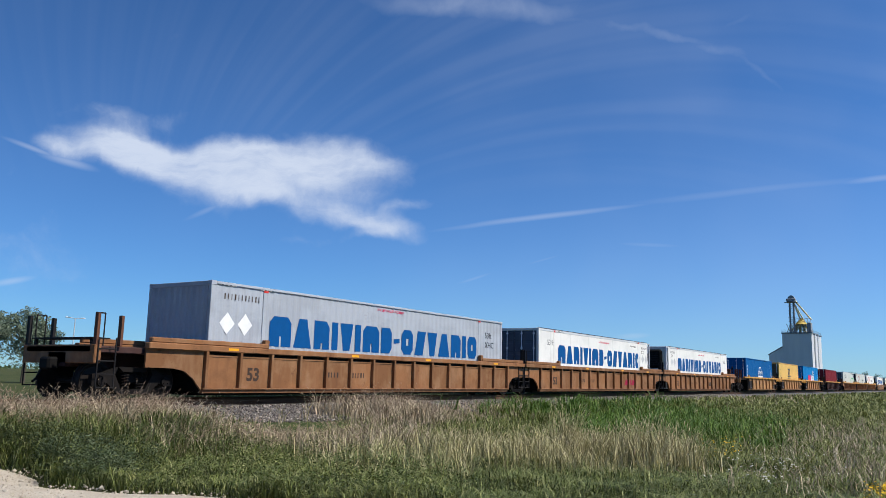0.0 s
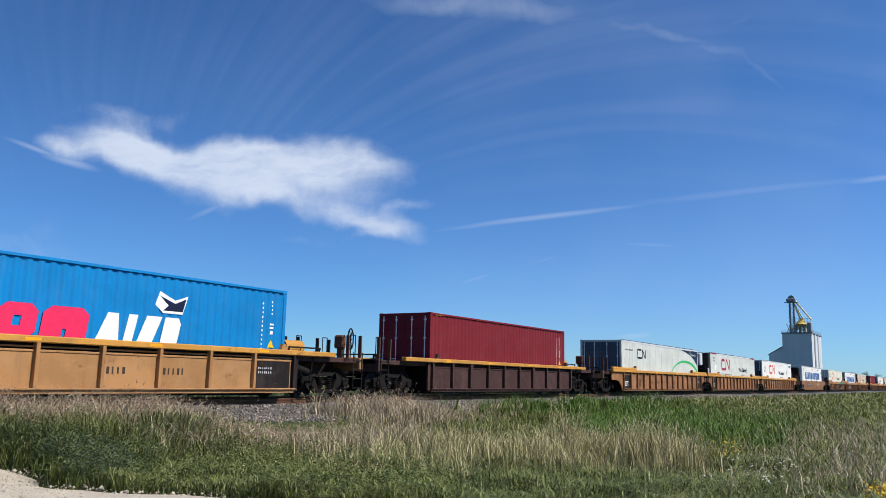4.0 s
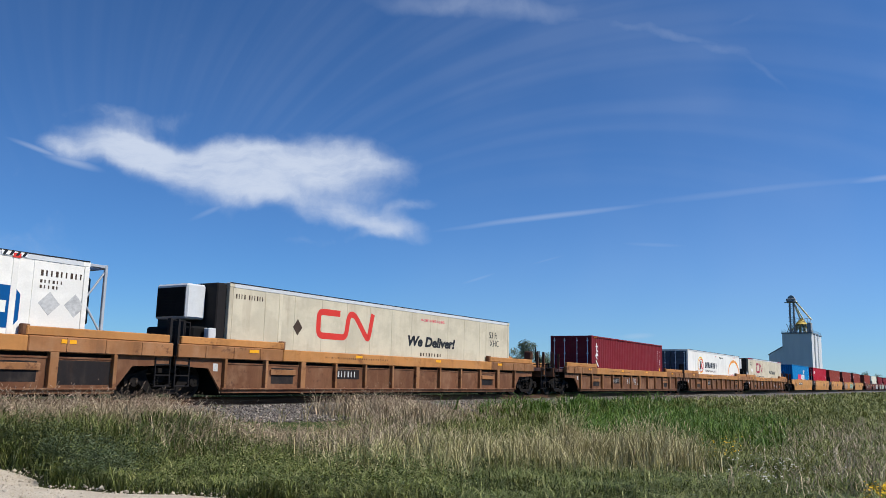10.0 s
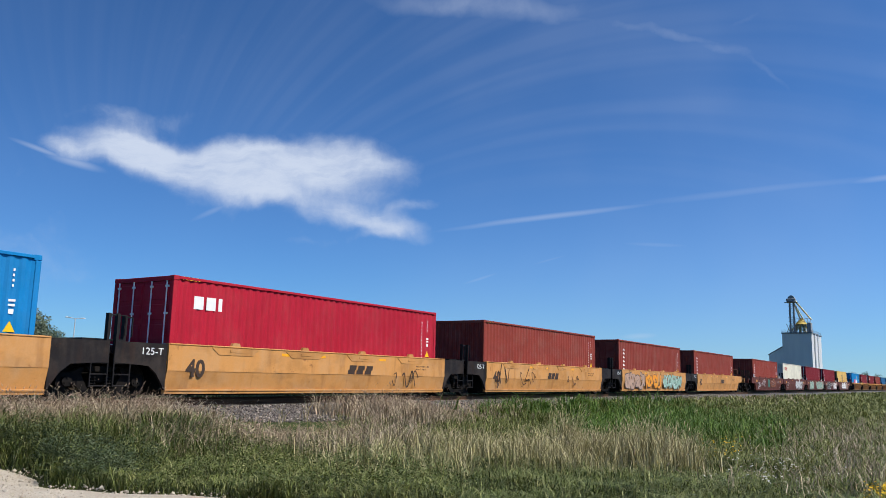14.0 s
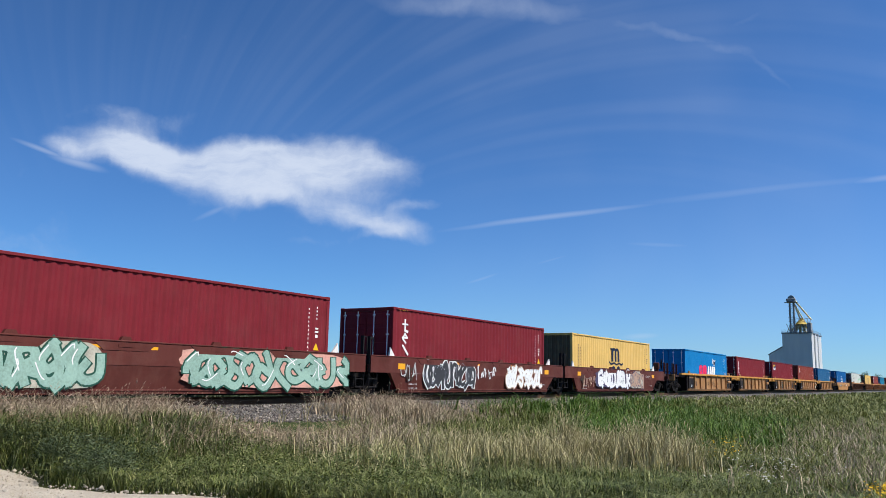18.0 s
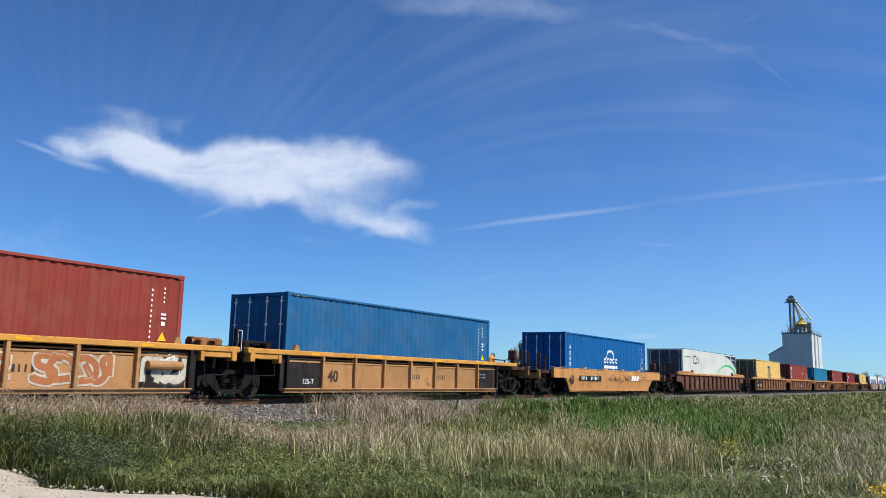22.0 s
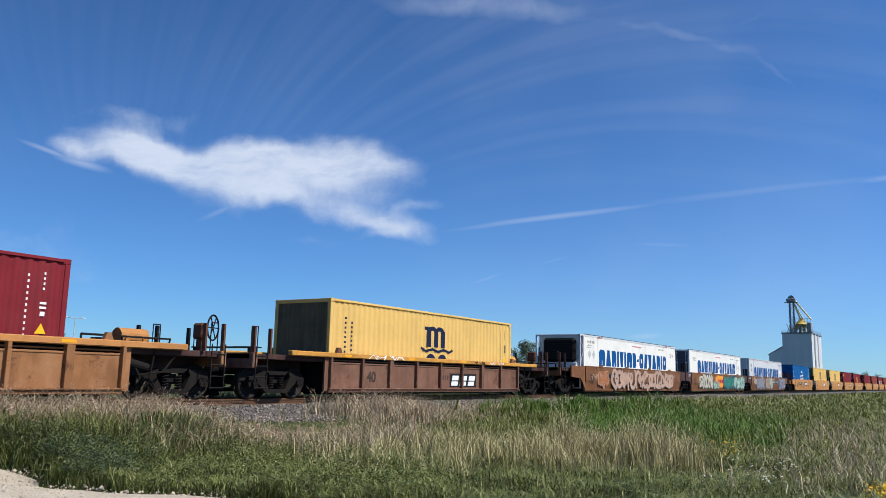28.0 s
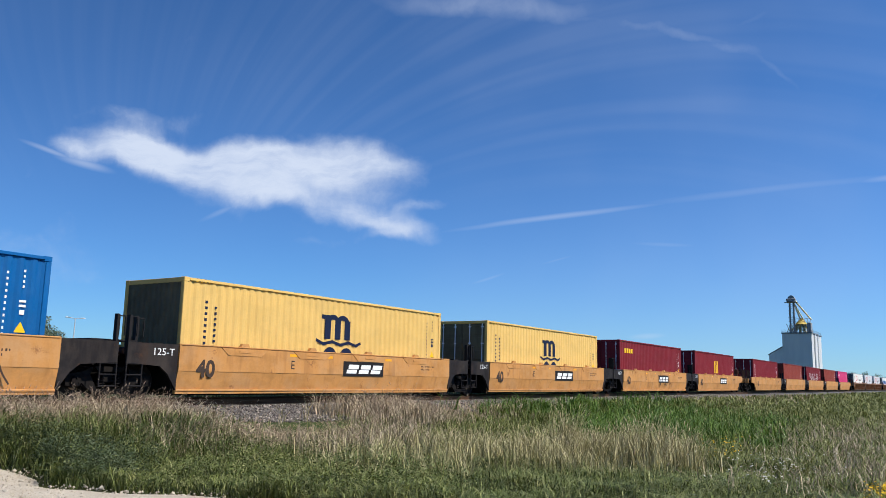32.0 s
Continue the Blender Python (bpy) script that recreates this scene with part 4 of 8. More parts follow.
def front_unit(ob, half, kind, L):
    """What sits at the end of refrigerated boxes."""
    x = -L / 2
    if kind.startswith("frame"):
        q = 1 if kind == "frame_rear" else -1
        a, b = q * L / 2, q * (L / 2 + 0.46)
        m = Mesh()
        for sy in (-1, 1):
            m.box(*sorted((b, b - q * 0.07)), *sorted((sy * half, sy * (half - 0.08))), 0.1, BOX_H - 0.02, 0.01)
            m.box(*sorted((a, b - q * 0.072)), *sorted((sy * half, sy * (half - 0.07))), BOX_H - 0.10, BOX_H - 0.03, 0.01)
            m.rod((a, sy * (half - 0.05), 2.1), (b - q * 0.04, sy * (half - 0.05), 2.72), 0.025, 6)
            m.rod((a, sy * (half - 0.05), 1.9), (b - q * 0.04, sy * (half - 0.05), 1.3), 0.025, 6)
        m.box(*sorted((b, b - q * 0.07)), -half + 0.081, half - 0.081, BOX_H - 0.12, BOX_H - 0.03, 0.01)
        m.box(*sorted((a, b)), -half, half, 0.06, 0.10)
        part("nose_frame", m, BOX_PAINT["grey" if q > 0 else "palegrey"], ob, "grey open steel nose frame" if q > 0 else "pale open steel nose frame")
        part("cooling_unit", Mesh().box(*sorted((a + q * 0.005, a + q * 0.36)), -0.92, 0.92, 1.42, BOX_H - 0.22, 0.12), GRIME_AND_SHADE, ob, "black cooling unit")
        part("service_panel", Mesh().box(*sorted((a + q * 0.005, a + q * 0.26)), -0.95, 0.95, 0.3, 1.40, 0.02), BOX_PAINT["white"], ob, "white service panel")
        g = Mesh()
        for i in range(8):
            g.box(*sorted((a + q * 0.355, a + q * 0.372)), -0.7, 0.7, 1.62 + i * 0.12, 1.68 + i * 0.12)
        part("grille", g, STEEL, ob)
    else:
        part("cooling_unit", Mesh().box(x - 0.34, x - 0.005, -half + 0.1, half - 0.06, 0.85, BOX_H - 0.03, 0.03), STEEL, ob, "dark cooling unit on the end wall")
        part("generator", Mesh().box(x - 1.00, x - 0.36, -0.78, 0.50, 1.86, 2.80, 0.05), BOX_PAINT["palegrey"], ob, "pale generator box hung on the end")
        # cover over most of the end face; its dark version paints in the shade
        g = Mesh().box(x - 1.015, x - 0.995, -0.71, 0.43, 1.92, 2.70, 0.008)
        for i in range(9):
            g.box(x - 1.03, x - 1.01, -0.63, 0.35, 1.95 + i * 0.08, 1.985 + i * 0.08)
        part("grille", g, BOX_PAINT["grey"] if kind == "set_pale" else TRUCK, ob, "grey intake grille" if kind == "set_pale" else "intake grille on a cover coloured dark for shade")
        part("battery_box", Mesh().box(x - 0.62, x - 0.36, -half + 0.02, -half + 0.22, 1.1, 1.62, 0.02), BOX_PAINT["palegrey"], ob)
        part("fuel_tank", Mesh().box(x - 0.95, x - 0.36, -1.0, 0.9, 1.22, 1.66, 0.06), GRIME_AND_SHADE, ob)


NICE = {"dullwhite": "dull white", "grey": "grey", "white": "white", "cream": "cream", "beige": "soiled cream", "blue": "deep blue", "skyblue": "bright blue", "fadedblue": "faded blue",
        "teal": "teal blue", "yellow": "yellow", "maroon": "maroon", "rustred": "rust-red", "red": "red", "pink": "pink", "palegrey": "pale grey"}
TELL = {"mo": "with large blue lettering", "mogrey": "with large blue lettering", "cni": "with a red loop emblem and slogan", "cn53": "with a red loop emblem and slogan",
        "cnc": "with a faded red emblem", "cng": "with a dark and green curve", "kley": "with ring emblem and orange arc", "msc": "with a dark crest", "cosco": "with a white globe emblem",
        "sm": "with pink and white lettering", "tex": "with white vertical lettering", "triton": "with white vertical marks", "cron": "with a blue name strip", "uf": "with slanted white letters",
        "plain": "with small white marks", "hecin": "with a white name plate", "flor": "with a small square badge", "cai": "with small white lettering", "oocl": "with red ring lettering",
        "gold": "with small yellow lettering", "goldcrest": "with a yellow crest", "tag": "covered in white spray paint"}

# train order from the front: start along the train, length, corrugated, colour, decoration, leading unit
TRAIN = [
    (-8.5, 12.19, 1, "rustred", "plain", ""),
    (14.35, 16.15, 1, "grey", "mogrey", ""), (34.1, 15.60, 0, "white", "mo", "frame_rear"), (54.05, 16.15, 0, "white", "mo", "frame"),
    (77.75, 12.19, 1, "blue", "cosco", ""), (93.8, 12.19, 1, "yellow", "msc", ""), (109.8, 12.19, 1, "skyblue", "sm", ""), (129.7, 12.19, 1, "maroon", "plain", ""),
    (149.8, 16.15, 0, "dullwhite", "cng", ""), (169.65, 16.15, 0, "dullwhite", "cni", "set_pale"), (189.3, 16.15, 0, "white", "cn53", ""), (213.3, 16.15, 0, "white", "mo", "frame"),
    (237.0, 16.15, 1, "cream", "cnc", ""), (256.95, 15.60, 0, "white", "mo", "frame_rear"), (276.75, 16.15, 0, "beige", "cn53", "set"),
    (302.5, 12.19, 1, "maroon", "tex", ""), (320.45, 16.15, 0, "white", "kley", ""), (340.15, 16.15, 0, "beige", "cni", "set"),
    (363.95, 12.19, 1, "skyblue", "sm", ""), (379.65, 12.19, 1, "red", "cai", ""), (395.5, 12.19, 1, "rustred", "plain", ""), (411.3, 12.19, 1, "rustred", "triton", ""), (427.0, 12.19, 1, "rustred", "triton", ""),
    (447.1, 12.19, 1, "rustred", "triton", ""), (462.65, 12.19, 1, "cream", "oocl", ""), (478.2, 12.19, 1, "maroon", "plain", ""), (493.8, 12.19, 1, "maroon", "tex", ""), (509.35, 12.19, 1, "yellow", "msc", ""),
    (529.4, 12.19, 1, "skyblue", "sm", ""), (545.3, 12.19, 1, "maroon", "tex", ""), (561.25, 12.19, 1, "maroon", "hecin", ""), (577.2, 12.19, 1, "rustred", "flor", ""), (593.2, 12.19, 1, "fadedblue", "plain", ""),
    (613.15, 12.19, 1, "blue", "cosco", ""), (633.25, 16.15, 0, "dullwhite", "cng", ""),
    (658.15, 12.19, 1, "yellow", "msc", ""), (676.4, 12.19, 1, "rustred", "cron", ""), (694.6, 12.19, 1, "teal", "plain", ""), (712.8, 12.19, 1, "rustred", "triton", ""), (731.1, 12.19, 1, "maroon", "uf", ""),
    (752.2, 12.19, 1, "yellow", "msc", ""),
    (772.4, 16.15, 0, "white", "mo", "frame"), (792.0, 16.15, 0, "white", "mo", ""), (811.7, 16.15, 1, "palegrey", "mogrey", ""),
    (835.35, 12.19, 1, "blue", "cosco", ""), (851.15, 12.19, 1, "yellow", "msc", ""), (866.95, 12.19, 1, "yellow", "msc", ""), (882.65, 12.19, 1, "maroon", "gold", ""), (898.45, 12.19, 1, "maroon", "goldcrest", ""),
    (918.4, 12.19, 1, "maroon", "triton", ""), (934.2, 12.19, 1, "rustred", "plain", ""), (950.0, 12.19, 1, "maroon", "tag", ""), (965.8, 12.19, 1, "rustred", "plain", ""), (981.6, 12.19, 1, "pink", "cai", ""),
    (1003.0, 16.15, 0, "white", "cn53", ""), (1023.0, 16.15, 0, "palegrey", "cn53", ""), (1043.0, 16.15, 0, "palegrey", "cn53", ""),
    (1067.0, 16.15, 0, "white", "mo", ""), (1087.0, 16.15, 1, "grey", "mogrey", ""),
]


BLIND = (1, 12, 18, 20, 22, 23, 24, 27, 38, 39, 40, 44, 45)   # boxes that ride with their doors to the rear


def containers():
    for i, (s, L, corr, col, kind, lead) in enumerate(TRAIN):
        half = 1.295 if L > 14 else 1.219
        ft = "53-foot" if L > 14 else "40-foot"
        skin = "corrugated" if corr else "smooth-sided"
        ob = thing("shipping_container", f"{NICE[col]} {skin} {ft} container {TELL[kind]}", "shipping container", "containers on the train")
        box_parts(ob, L, half, corr, col, ends=lead != "frame", blind=i in BLIND)
        if lead:
            front_unit(ob, half, lead, L)
        if lead == "frame":
            part("end_panel", cached(("wallend", col, L), lambda: Mesh().box(-L / 2 + 0.01, -L / 2 + 0.08, -half + 0.13, half - 0.13, 0.1, BOX_H - 0.03).data("end_panel", BOX_PAINT[col])), BOX_PAINT[col], ob)
            part("end_panel", cached(("wallend2", col, L), lambda: Mesh().box(L / 2 - 0.08, L / 2 - 0.01, -half + 0.13, half - 0.13, 0.1, BOX_H - 0.03).data("end_panel", BOX_PAINT[col])), BOX_PAINT[col], ob)
        deco(ob, kind, L, half, col, corr, lead)
        MOVING.append((ob, s + L / 2, BOX_Z))


# ---- well cars ----
def truck(parent, x):
    """A two-axle truck under a car, its wheels on the rail."""
    t = part("truck", cached("bolster", lambda: Mesh().box(-0.2, 0.2, -0.95, 0.95, 0.42, 0.66, 0.03).box(-0.35, 0.35, -0.35, 0.35, 0.62, 0.8, 0.03).data("truck", TRUCK)), TRUCK, parent)
    t.location.x = x

    def frame_side():
        m = Mesh()
        pts = [(-1.12, 0.36), (-1.12, 0.62), (-0.8, 0.66), (-0.45, 0.80), (0.45, 0.80), (0.8, 0.66), (1.12, 0.62), (1.12, 0.36), (0.95, 0.34), (0.72, 0.42),
               (0.42, 0.16), (-0.42, 0.16), (-0.72, 0.42), (-0.95, 0.34)]
        top = [(-0.52, 0.62), (-0.30, 0.68), (0.30, 0.68), (0.52, 0.62), (0.34, 0.28), (-0.34, 0.28)]
        n = len(pts)
        # outer band with an opening for the springs
        m.prism([pts[i] for i in (0, 1, 2, 3)] + [top[0], pts[12], pts[13]], -0.07, 0.07, "y")
        m.prism([pts[3], pts[4], top[2], top[1]], -0.07, 0.07, "y")
        m.prism([pts[4], pts[5], pts[6], pts[7], pts[8], pts[9], top[3]], -0.07, 0.07, "y")
        m.prism([pts[9], pts[10], top[4], top[3]], -0.07, 0.07, "y")
        m.prism([pts[10], pts[11], top[5], top[4]], -0.07, 0.07, "y")
        m.prism([pts[11], pts[12], top[0], top[5]], -0.07, 0.07, "y")
        return m.data("side_frame", TRUCK)

    def spring():
        m = Mesh()
        n, k, turns = 40, 4, 5
        vs = []
        for i in range(n + 1):
            a = 2 * math.pi * turns * i / n
            c = Vector((0.075 * math.cos(a), 0.075 * math.sin(a), 0.28 + 0.34 * i / n))
            e = Vector((math.cos(a), math.sin(a), 0))
            vs += [c + e * 0.02 * math.cos(b) + Vector((0, 0, 0.02 * math.sin(b))) for b in [2 * math.pi * j / k for j in range(k)]]
        m.add(vs, [(i * k + j, (i + 1) * k + j, (i + 1) * k + (j + 1) % k, i * k + (j + 1) % k) for i in range(n) for j in range(k)])
        return m.data("spring", TRUCK)

    def wheel():
        m = Mesh()
        ring = [(0.457, -0.06), (0.457, 0.05), (0.43, 0.07), (0.39, 0.055), (0.34, 0.01), (0.16, 0.02), (0.12, 0.07), (0.0, 0.075)]
        n = 28
        vs = [(r * math.cos(2 * math.pi * i / n), -d, r * math.sin(2 * math.pi * i / n)) for i in range(n) for r, d in ring]
        k = len(ring)
        m.add(vs, [(i * k + j, i * k + j + 1, (i + 1) % n * k + j + 1, (i + 1) % n * k + j) for i in range(n) for j in range(k - 1)])
        back = [(r * math.cos(2 * math.pi * i / n), 0.08, r * math.sin(2 * math.pi * i / n)) for i in range(n) for r in (0.49,)]
        m.add(back + [(0.49 * math.cos(2 * math.pi * i / n), 0.055, 0.49 * math.sin(2 * math.pi * i / n)) for i in range(n)],
              [(i, (i + 1) % n, n + (i + 1) % n, n + i) for i in range(n)] + [tuple(range(n))[::-1], tuple(range(n, 2 * n))])
        return m.data("wheel", WHEEL)

    def cap():
        m = Mesh().rod((0, 0.06, 0), (0, -0.10, 0), 0.12, 14)
        for a in (90, 210, 330):
            m.rod((0.07 * math.cos(radians(a)), -0.1, 0.07 * math.sin(radians(a))), (0.07 * math.cos(radians(a)), -0.125, 0.07 * math.sin(radians(a))), 0.02, 6)
        return m.data("bearing_cap", TRUCK)
    for sy in (-1, 1):
        f = part("side_frame", cached("side_frame", frame_side), TRUCK, t)
        f.location.y = sy * 1.0
        for dx in (-0.2, 0.2):
            s = part("spring", cached("spring", spring), TRUCK, t)
            s.location = (dx, sy * 1.0, 0)
        for dx in (-0.89, 0.89):
            w = part("wheel", cached("wheel", wheel), WHEEL, t)
            w.matrix_basis = pose(dx, sy * 0.78, 0.457, 0, 0, 0 if sy < 0 else 180)
            c = part("bearing_cap", cached("cap", cap), TRUCK, t)
            c.matrix_basis = pose(dx, sy * 1.04, 0.457, 0, 0, 0 if sy < 0 else 180)
    for dx in (-0.89, 0.89):
        a = part("axle", cached("axle", lambda: Mesh().rod((0, -0.95, 0.457), (0, 0.95, 0.457), 0.075, 10).data("axle", WHEEL)), WHEEL, t)
        a.location.x = dx


def rail_post(parent, x, y, z0, z1, mat):
    me = cached(("post", round(z1 - z0, 2), mat.name), lambda: Mesh().box(-0.045, 0.045, -0.03, 0.03, 0, z1 - z0, 0.01).box(-0.05, -0.02, -0.06, 0.06, 0, z1 - z0).data("stanchion", mat))
    p = part("stanchion", me, mat, parent)
    p.location = (x, y, z0)


def grab(parent, x, y, z0, z1, w, mat):
    me = cached(("grab", round(z1 - z0, 2), w, mat.name), lambda: Mesh().path([(0, 0, 0), (0, 0, z1 - z0), (w, 0, z1 - z0), (w, 0, 0)], 0.017).data("grab_iron", mat))
    p = part("grab_iron", me, mat, parent)
    p.location = (x, y, z0)


def car(style, L, left, right, seed, kind, ob):
    """A well unit. left, right: half lengths; a part of an articulated set ends at a shared truck."""
    rng = random.Random(seed)
    body, chord_c, panel_c, zt, guard = style["body"], style["chord"], style["panel"], style["top"] - ZR, style["guard"]
    mb, mc, mp = CAR_PAINT[body], CAR_PAINT[chord_c], CAR_PAINT[panel_c]
    zb = WELL_Z - ZR
    hw = L / 2 + 0.22
    smooth = style["smooth"]
    black = style["darkbay"] and style["ends"] == "open"
    ch = style["chord_h"]
    xl, xr = -left[0], right[0]
    el, er = max(xl + 0.12, -hw - 1.75), min(xr - 0.12, hw + 1.75)
    for sy in (-1, 1):
        def arch(s, e):
            """End plate that rises over the wheels, from the well's end s to e."""
            d = e - s
            if style["ends"] == "slant":
                return [(s, zb), (s + 0.30 * d, zb + 0.58), (e, zb + 0.62), (e, zt - ch), (s, zt - ch)]
            if style["ends"] == "open":
                return [(s, zb), (s + 0.10 * d, zb), (s + 0.10 * d, zt - ch), (s, zt - ch)]
            return [(s, zb), (s + 0.16 * d, zb + 0.30), (s + 0.34 * d, zb + 0.50), (s + 0.55 * d, zb + 0.56), (e, zb + 0.56), (e, zt - ch), (s, zt - ch)]
        if smooth:
            taper = style["taper"]

            sl, sr = (el, er) if style["body"] in ("oxide",) or taper else (-hw, hw)

            # upper band upright with a lip, lower band leaning in, a flange along the foot
            zf = zb + 0.50
            if taper or sl < -hw:
                fl, fr = -hw + 0.32, hw - 0.32
                top = [(sl, zt), (sr, zt), (sr, zb + 0.60), (sl, zb + 0.60)]
                low = [(hw + 0.25, zb + 0.60), (fr, zb + 0.02), (fl, zb + 0.02), (-hw - 0.25, zb + 0.60)]
            else:
                fl, fr = sl, sr
                top = [(sl, zt), (sr, zt), (sr, zf), (sl, zf)]
                low = [(sr, zf), (sr, zb + 0.02), (sl, zb + 0.02), (sl, zf)]
            for name, loop in (("side_plate", top), ("lower_plate", low)):
                vs = [(x, sy * (1.505 if loop is top else 1.395 + 0.10 * min(1, (z - zb) / 0.5)), z) for x, z in loop] + [(x, sy * 1.36, z) for x, z in loop]
                m = Mesh().add(vs, [(0, 1, 2, 3)[::1 if sy < 0 else -1], (4, 7, 6, 5)[::1 if sy < 0 else -1], (0, 4, 5, 1), (1, 5, 6, 2), (2, 6, 7, 3), (3, 7, 4, 0)])
                if loop is top:
                    m.box(sl + 0.02, sr - 0.02, *sorted((sy * 1.36, sy * 1.525)), zt - 0.035, zt + 0.006, 0.012)
                part(name, m, mb, ob)
            part("foot_flange", Mesh().box(fl, fr, *sorted((sy * 1.33, sy * 1.455)), zb - 0.012, zb + 0.05, 0.01).box(fl, fr, *sorted((sy * 1.33, sy * 1.43)), zb - 0.07, zb - 0.012), mb, ob)
            if sl == -hw:
                # black ends that rise over the shared truck
                for s, e in ((-hw, el), (hw, er)):
                    d = 1 if e > s else -1
                    pts = [(s + d * 0.01, zb + 0.02), (s + 0.2 * (e - s), zb + 0.42), (s + 0.36 * (e - s), zb + 0.60), (e, zb + 0.66), (e, zt - 0.02), (s + d * 0.01, zt - 0.02)]
                    part("end_plate", Mesh().prism(pts if d > 0 else pts[::-1], sy * 1.38, sy * 1.46, "y"), mb if (left if d < 0 else right)[1] else DARK_BAY if style["body"] == "orange" else CAR_PAINT["dark"], ob, "" if (left if d < 0 else right)[1] else "black end plate over the truck")
                    if sy < 0 and d < 0 and not left[1]:
                        script("stencil", "125-T", "white", ob, s - 0.72, zt - 0.30, 0.17, -1.464, width=0.6)
        else:
            nb = style["ribs"]
            if sy > 0:
                part("side_plate", Mesh().box(-hw, hw, 1.375, 1.41, zb + 0.06, zt - ch + 0.02), mp, ob)
            else:
                # one sheet between each two ribs; an open slot with rods above them
                zs = zt - ch - (0.16 if style["ends"] == "open" else 0.10)
                # black sheet added behind the slot, in place of the well's shade
                part("inner_wall", Mesh().box(-hw, hw, -1.30, -1.27, zb + 0.06, zt - ch + 0.02), GRIME_AND_SHADE, ob)
                rods = Mesh().box(-hw, hw, -1.43, -1.375, zs - 0.03, zs + 0.02, 0.006)
                if style["ends"] == "open":
                    rods.rod((-hw, -1.40, zs + 0.08), (hw, -1.40, zs + 0.08), 0.020, 6)
                part("slot_rail", rods, mb, ob)
                pw = (2 * hw - 0.12) / nb
                me = cached(("bay", round(pw, 3), panel_c, ch, zt), lambda: Mesh().prism([(0, zb + 0.06), (pw, zb + 0.06), (pw, zs), (0, zs)][::-1], -1.41, -1.375, "y").data("side_sheet", mp))
                for i in range(nb):
                    part("side_sheet", me, mp, ob).location.x = -hw + 0.06 + pw * i
            for s, e in ((-hw, el), (hw, er)):
                pts = arch(s, e)
                if e < s:
                    pts = pts[::-1]
                part("end_plate", Mesh().prism(pts, sy * 1.36, sy * 1.42, "y"), DARK_BAY if black else mb, ob)
            tall_car = style["ends"] == "slant"
            ca, cb = (-L / 2 + 1.96, L / 2 - 1.96) if tall_car else (el, er)
            part("top_chord", Mesh().box(ca, cb, *sorted((sy * 1.335, sy * 1.535)), zt - ch, zt, 0.02), mc, ob)
            if tall_car:
                for a, b in ((el, ca - 0.012), (cb + 0.012, er)):
                    m = Mesh().box(a, b, *sorted((sy * 1.335, sy * 1.528)), zt - ch, zt, 0.02)
                    for f in (0.24, 0.5, 0.76):
                        m.box(a + f * (b - a) - 0.03, a + f * (b - a) + 0.03, *sorted((sy * 1.52, sy * 1.545)), zt - ch + 0.02, zt - 0.02, 0.006)
                    part("chord_end", m, CAR_PAINT["amber"], ob, "rust-brown end of the chord")
            part("bottom_sill", Mesh().box(-hw - 0.02, hw + 0.02, *sorted((sy * 1.335, sy * 1.52)), zb + 0.03, zb + 0.075, 0.01).box(-hw, hw, *sorted((sy * 1.335, sy * 1.46)), zb - 0.06, zb + 0.03, 0.008), mb, ob)
            n = style["ribs"]
            for i in range(n + 1):
                wide = i % style["wide"] == style["wide"] // 2 if style["wide"] else False
                mr = DARK_BAY if black and i in (0, n) else CAR_PAINT["amber"] if tall_car else mb
                me = cached(("rib", mr.name, ch, zt, sy, wide), lambda: Mesh().box(-(0.1 if wide else 0.045), 0.1 if wide else 0.045, *sorted((sy * 1.372, sy * 1.525)), zb + 0.07, zt - ch + 0.01, 0.008).data("rib", mr))
                r = part("rib", me, mr, ob)
                r.location.x = -hw + 0.06 + (2 * hw - 0.12) * i / n
            if guard:
                for a, b in ((el + 0.1, -L / 2 + 2.0), (L / 2 - 2.0, er - 0.1)):
                    part("guide_rail", Mesh().box(a, b, *sorted((sy * 1.34, sy * 1.50)), zt + 0.003, zt + (0.20 if style["ends"] == "slant" else 0.13), 0.02), mc, ob)
                for s in (-1, 1):
                    part("guide_post", Mesh().box(s * (L / 2 - 2.0) - 0.09, s * (L / 2 - 2.0) + 0.09, *sorted((sy * 1.32, sy * 1.47)), zt + 0.002, zt + 0.24, 0.02), mb, ob)
            else:
                for s in (-1, 1):
                    part("guide_post", Mesh().prism([(s * (L / 2 - 0.25) - 0.12, zt + 0.002), (s * (L / 2 - 0.25) + 0.12, zt + 0.002), (s * (L / 2 - 0.25) + 0.05, zt + 0.17), (s * (L / 2 - 0.25) - 0.05, zt + 0.17)], *sorted((sy * 1.34, sy * 1.46)), "y"), mb, ob)
    part("well_floor", Mesh().box(-hw, hw, -1.34, 1.34, zb - 0.02, zb + 0.015), GRIME_AND_SHADE, ob)
    part("floor_girder", Mesh().box(-hw + 0.3, hw - 0.3, -0.9, 0.9, zb - 0.13, zb - 0.02), GRIME_AND_SHADE, ob)
    for s, e, info in ((-hw, xl, left), (hw, xr, right)):
        d = 1 if e > s else -1
        part("bulkhead", Mesh().box(*sorted((s, s + d * 0.08)), -1.33, 1.33, zb, zt - 0.1), GRIME_AND_SHADE, ob)
        deck_end = e - d * 0.10
        part("end_deck", Mesh().box(*sorted((s + d * 0.08, deck_end)), -1.30, 1.30, zt - 0.30, zt - 0.14, 0.02).box(*sorted((s + d * 0.1, deck_end)), -0.35, 0.35, 0.78, zt - 0.3), CAR_PAINT["dark"], ob)
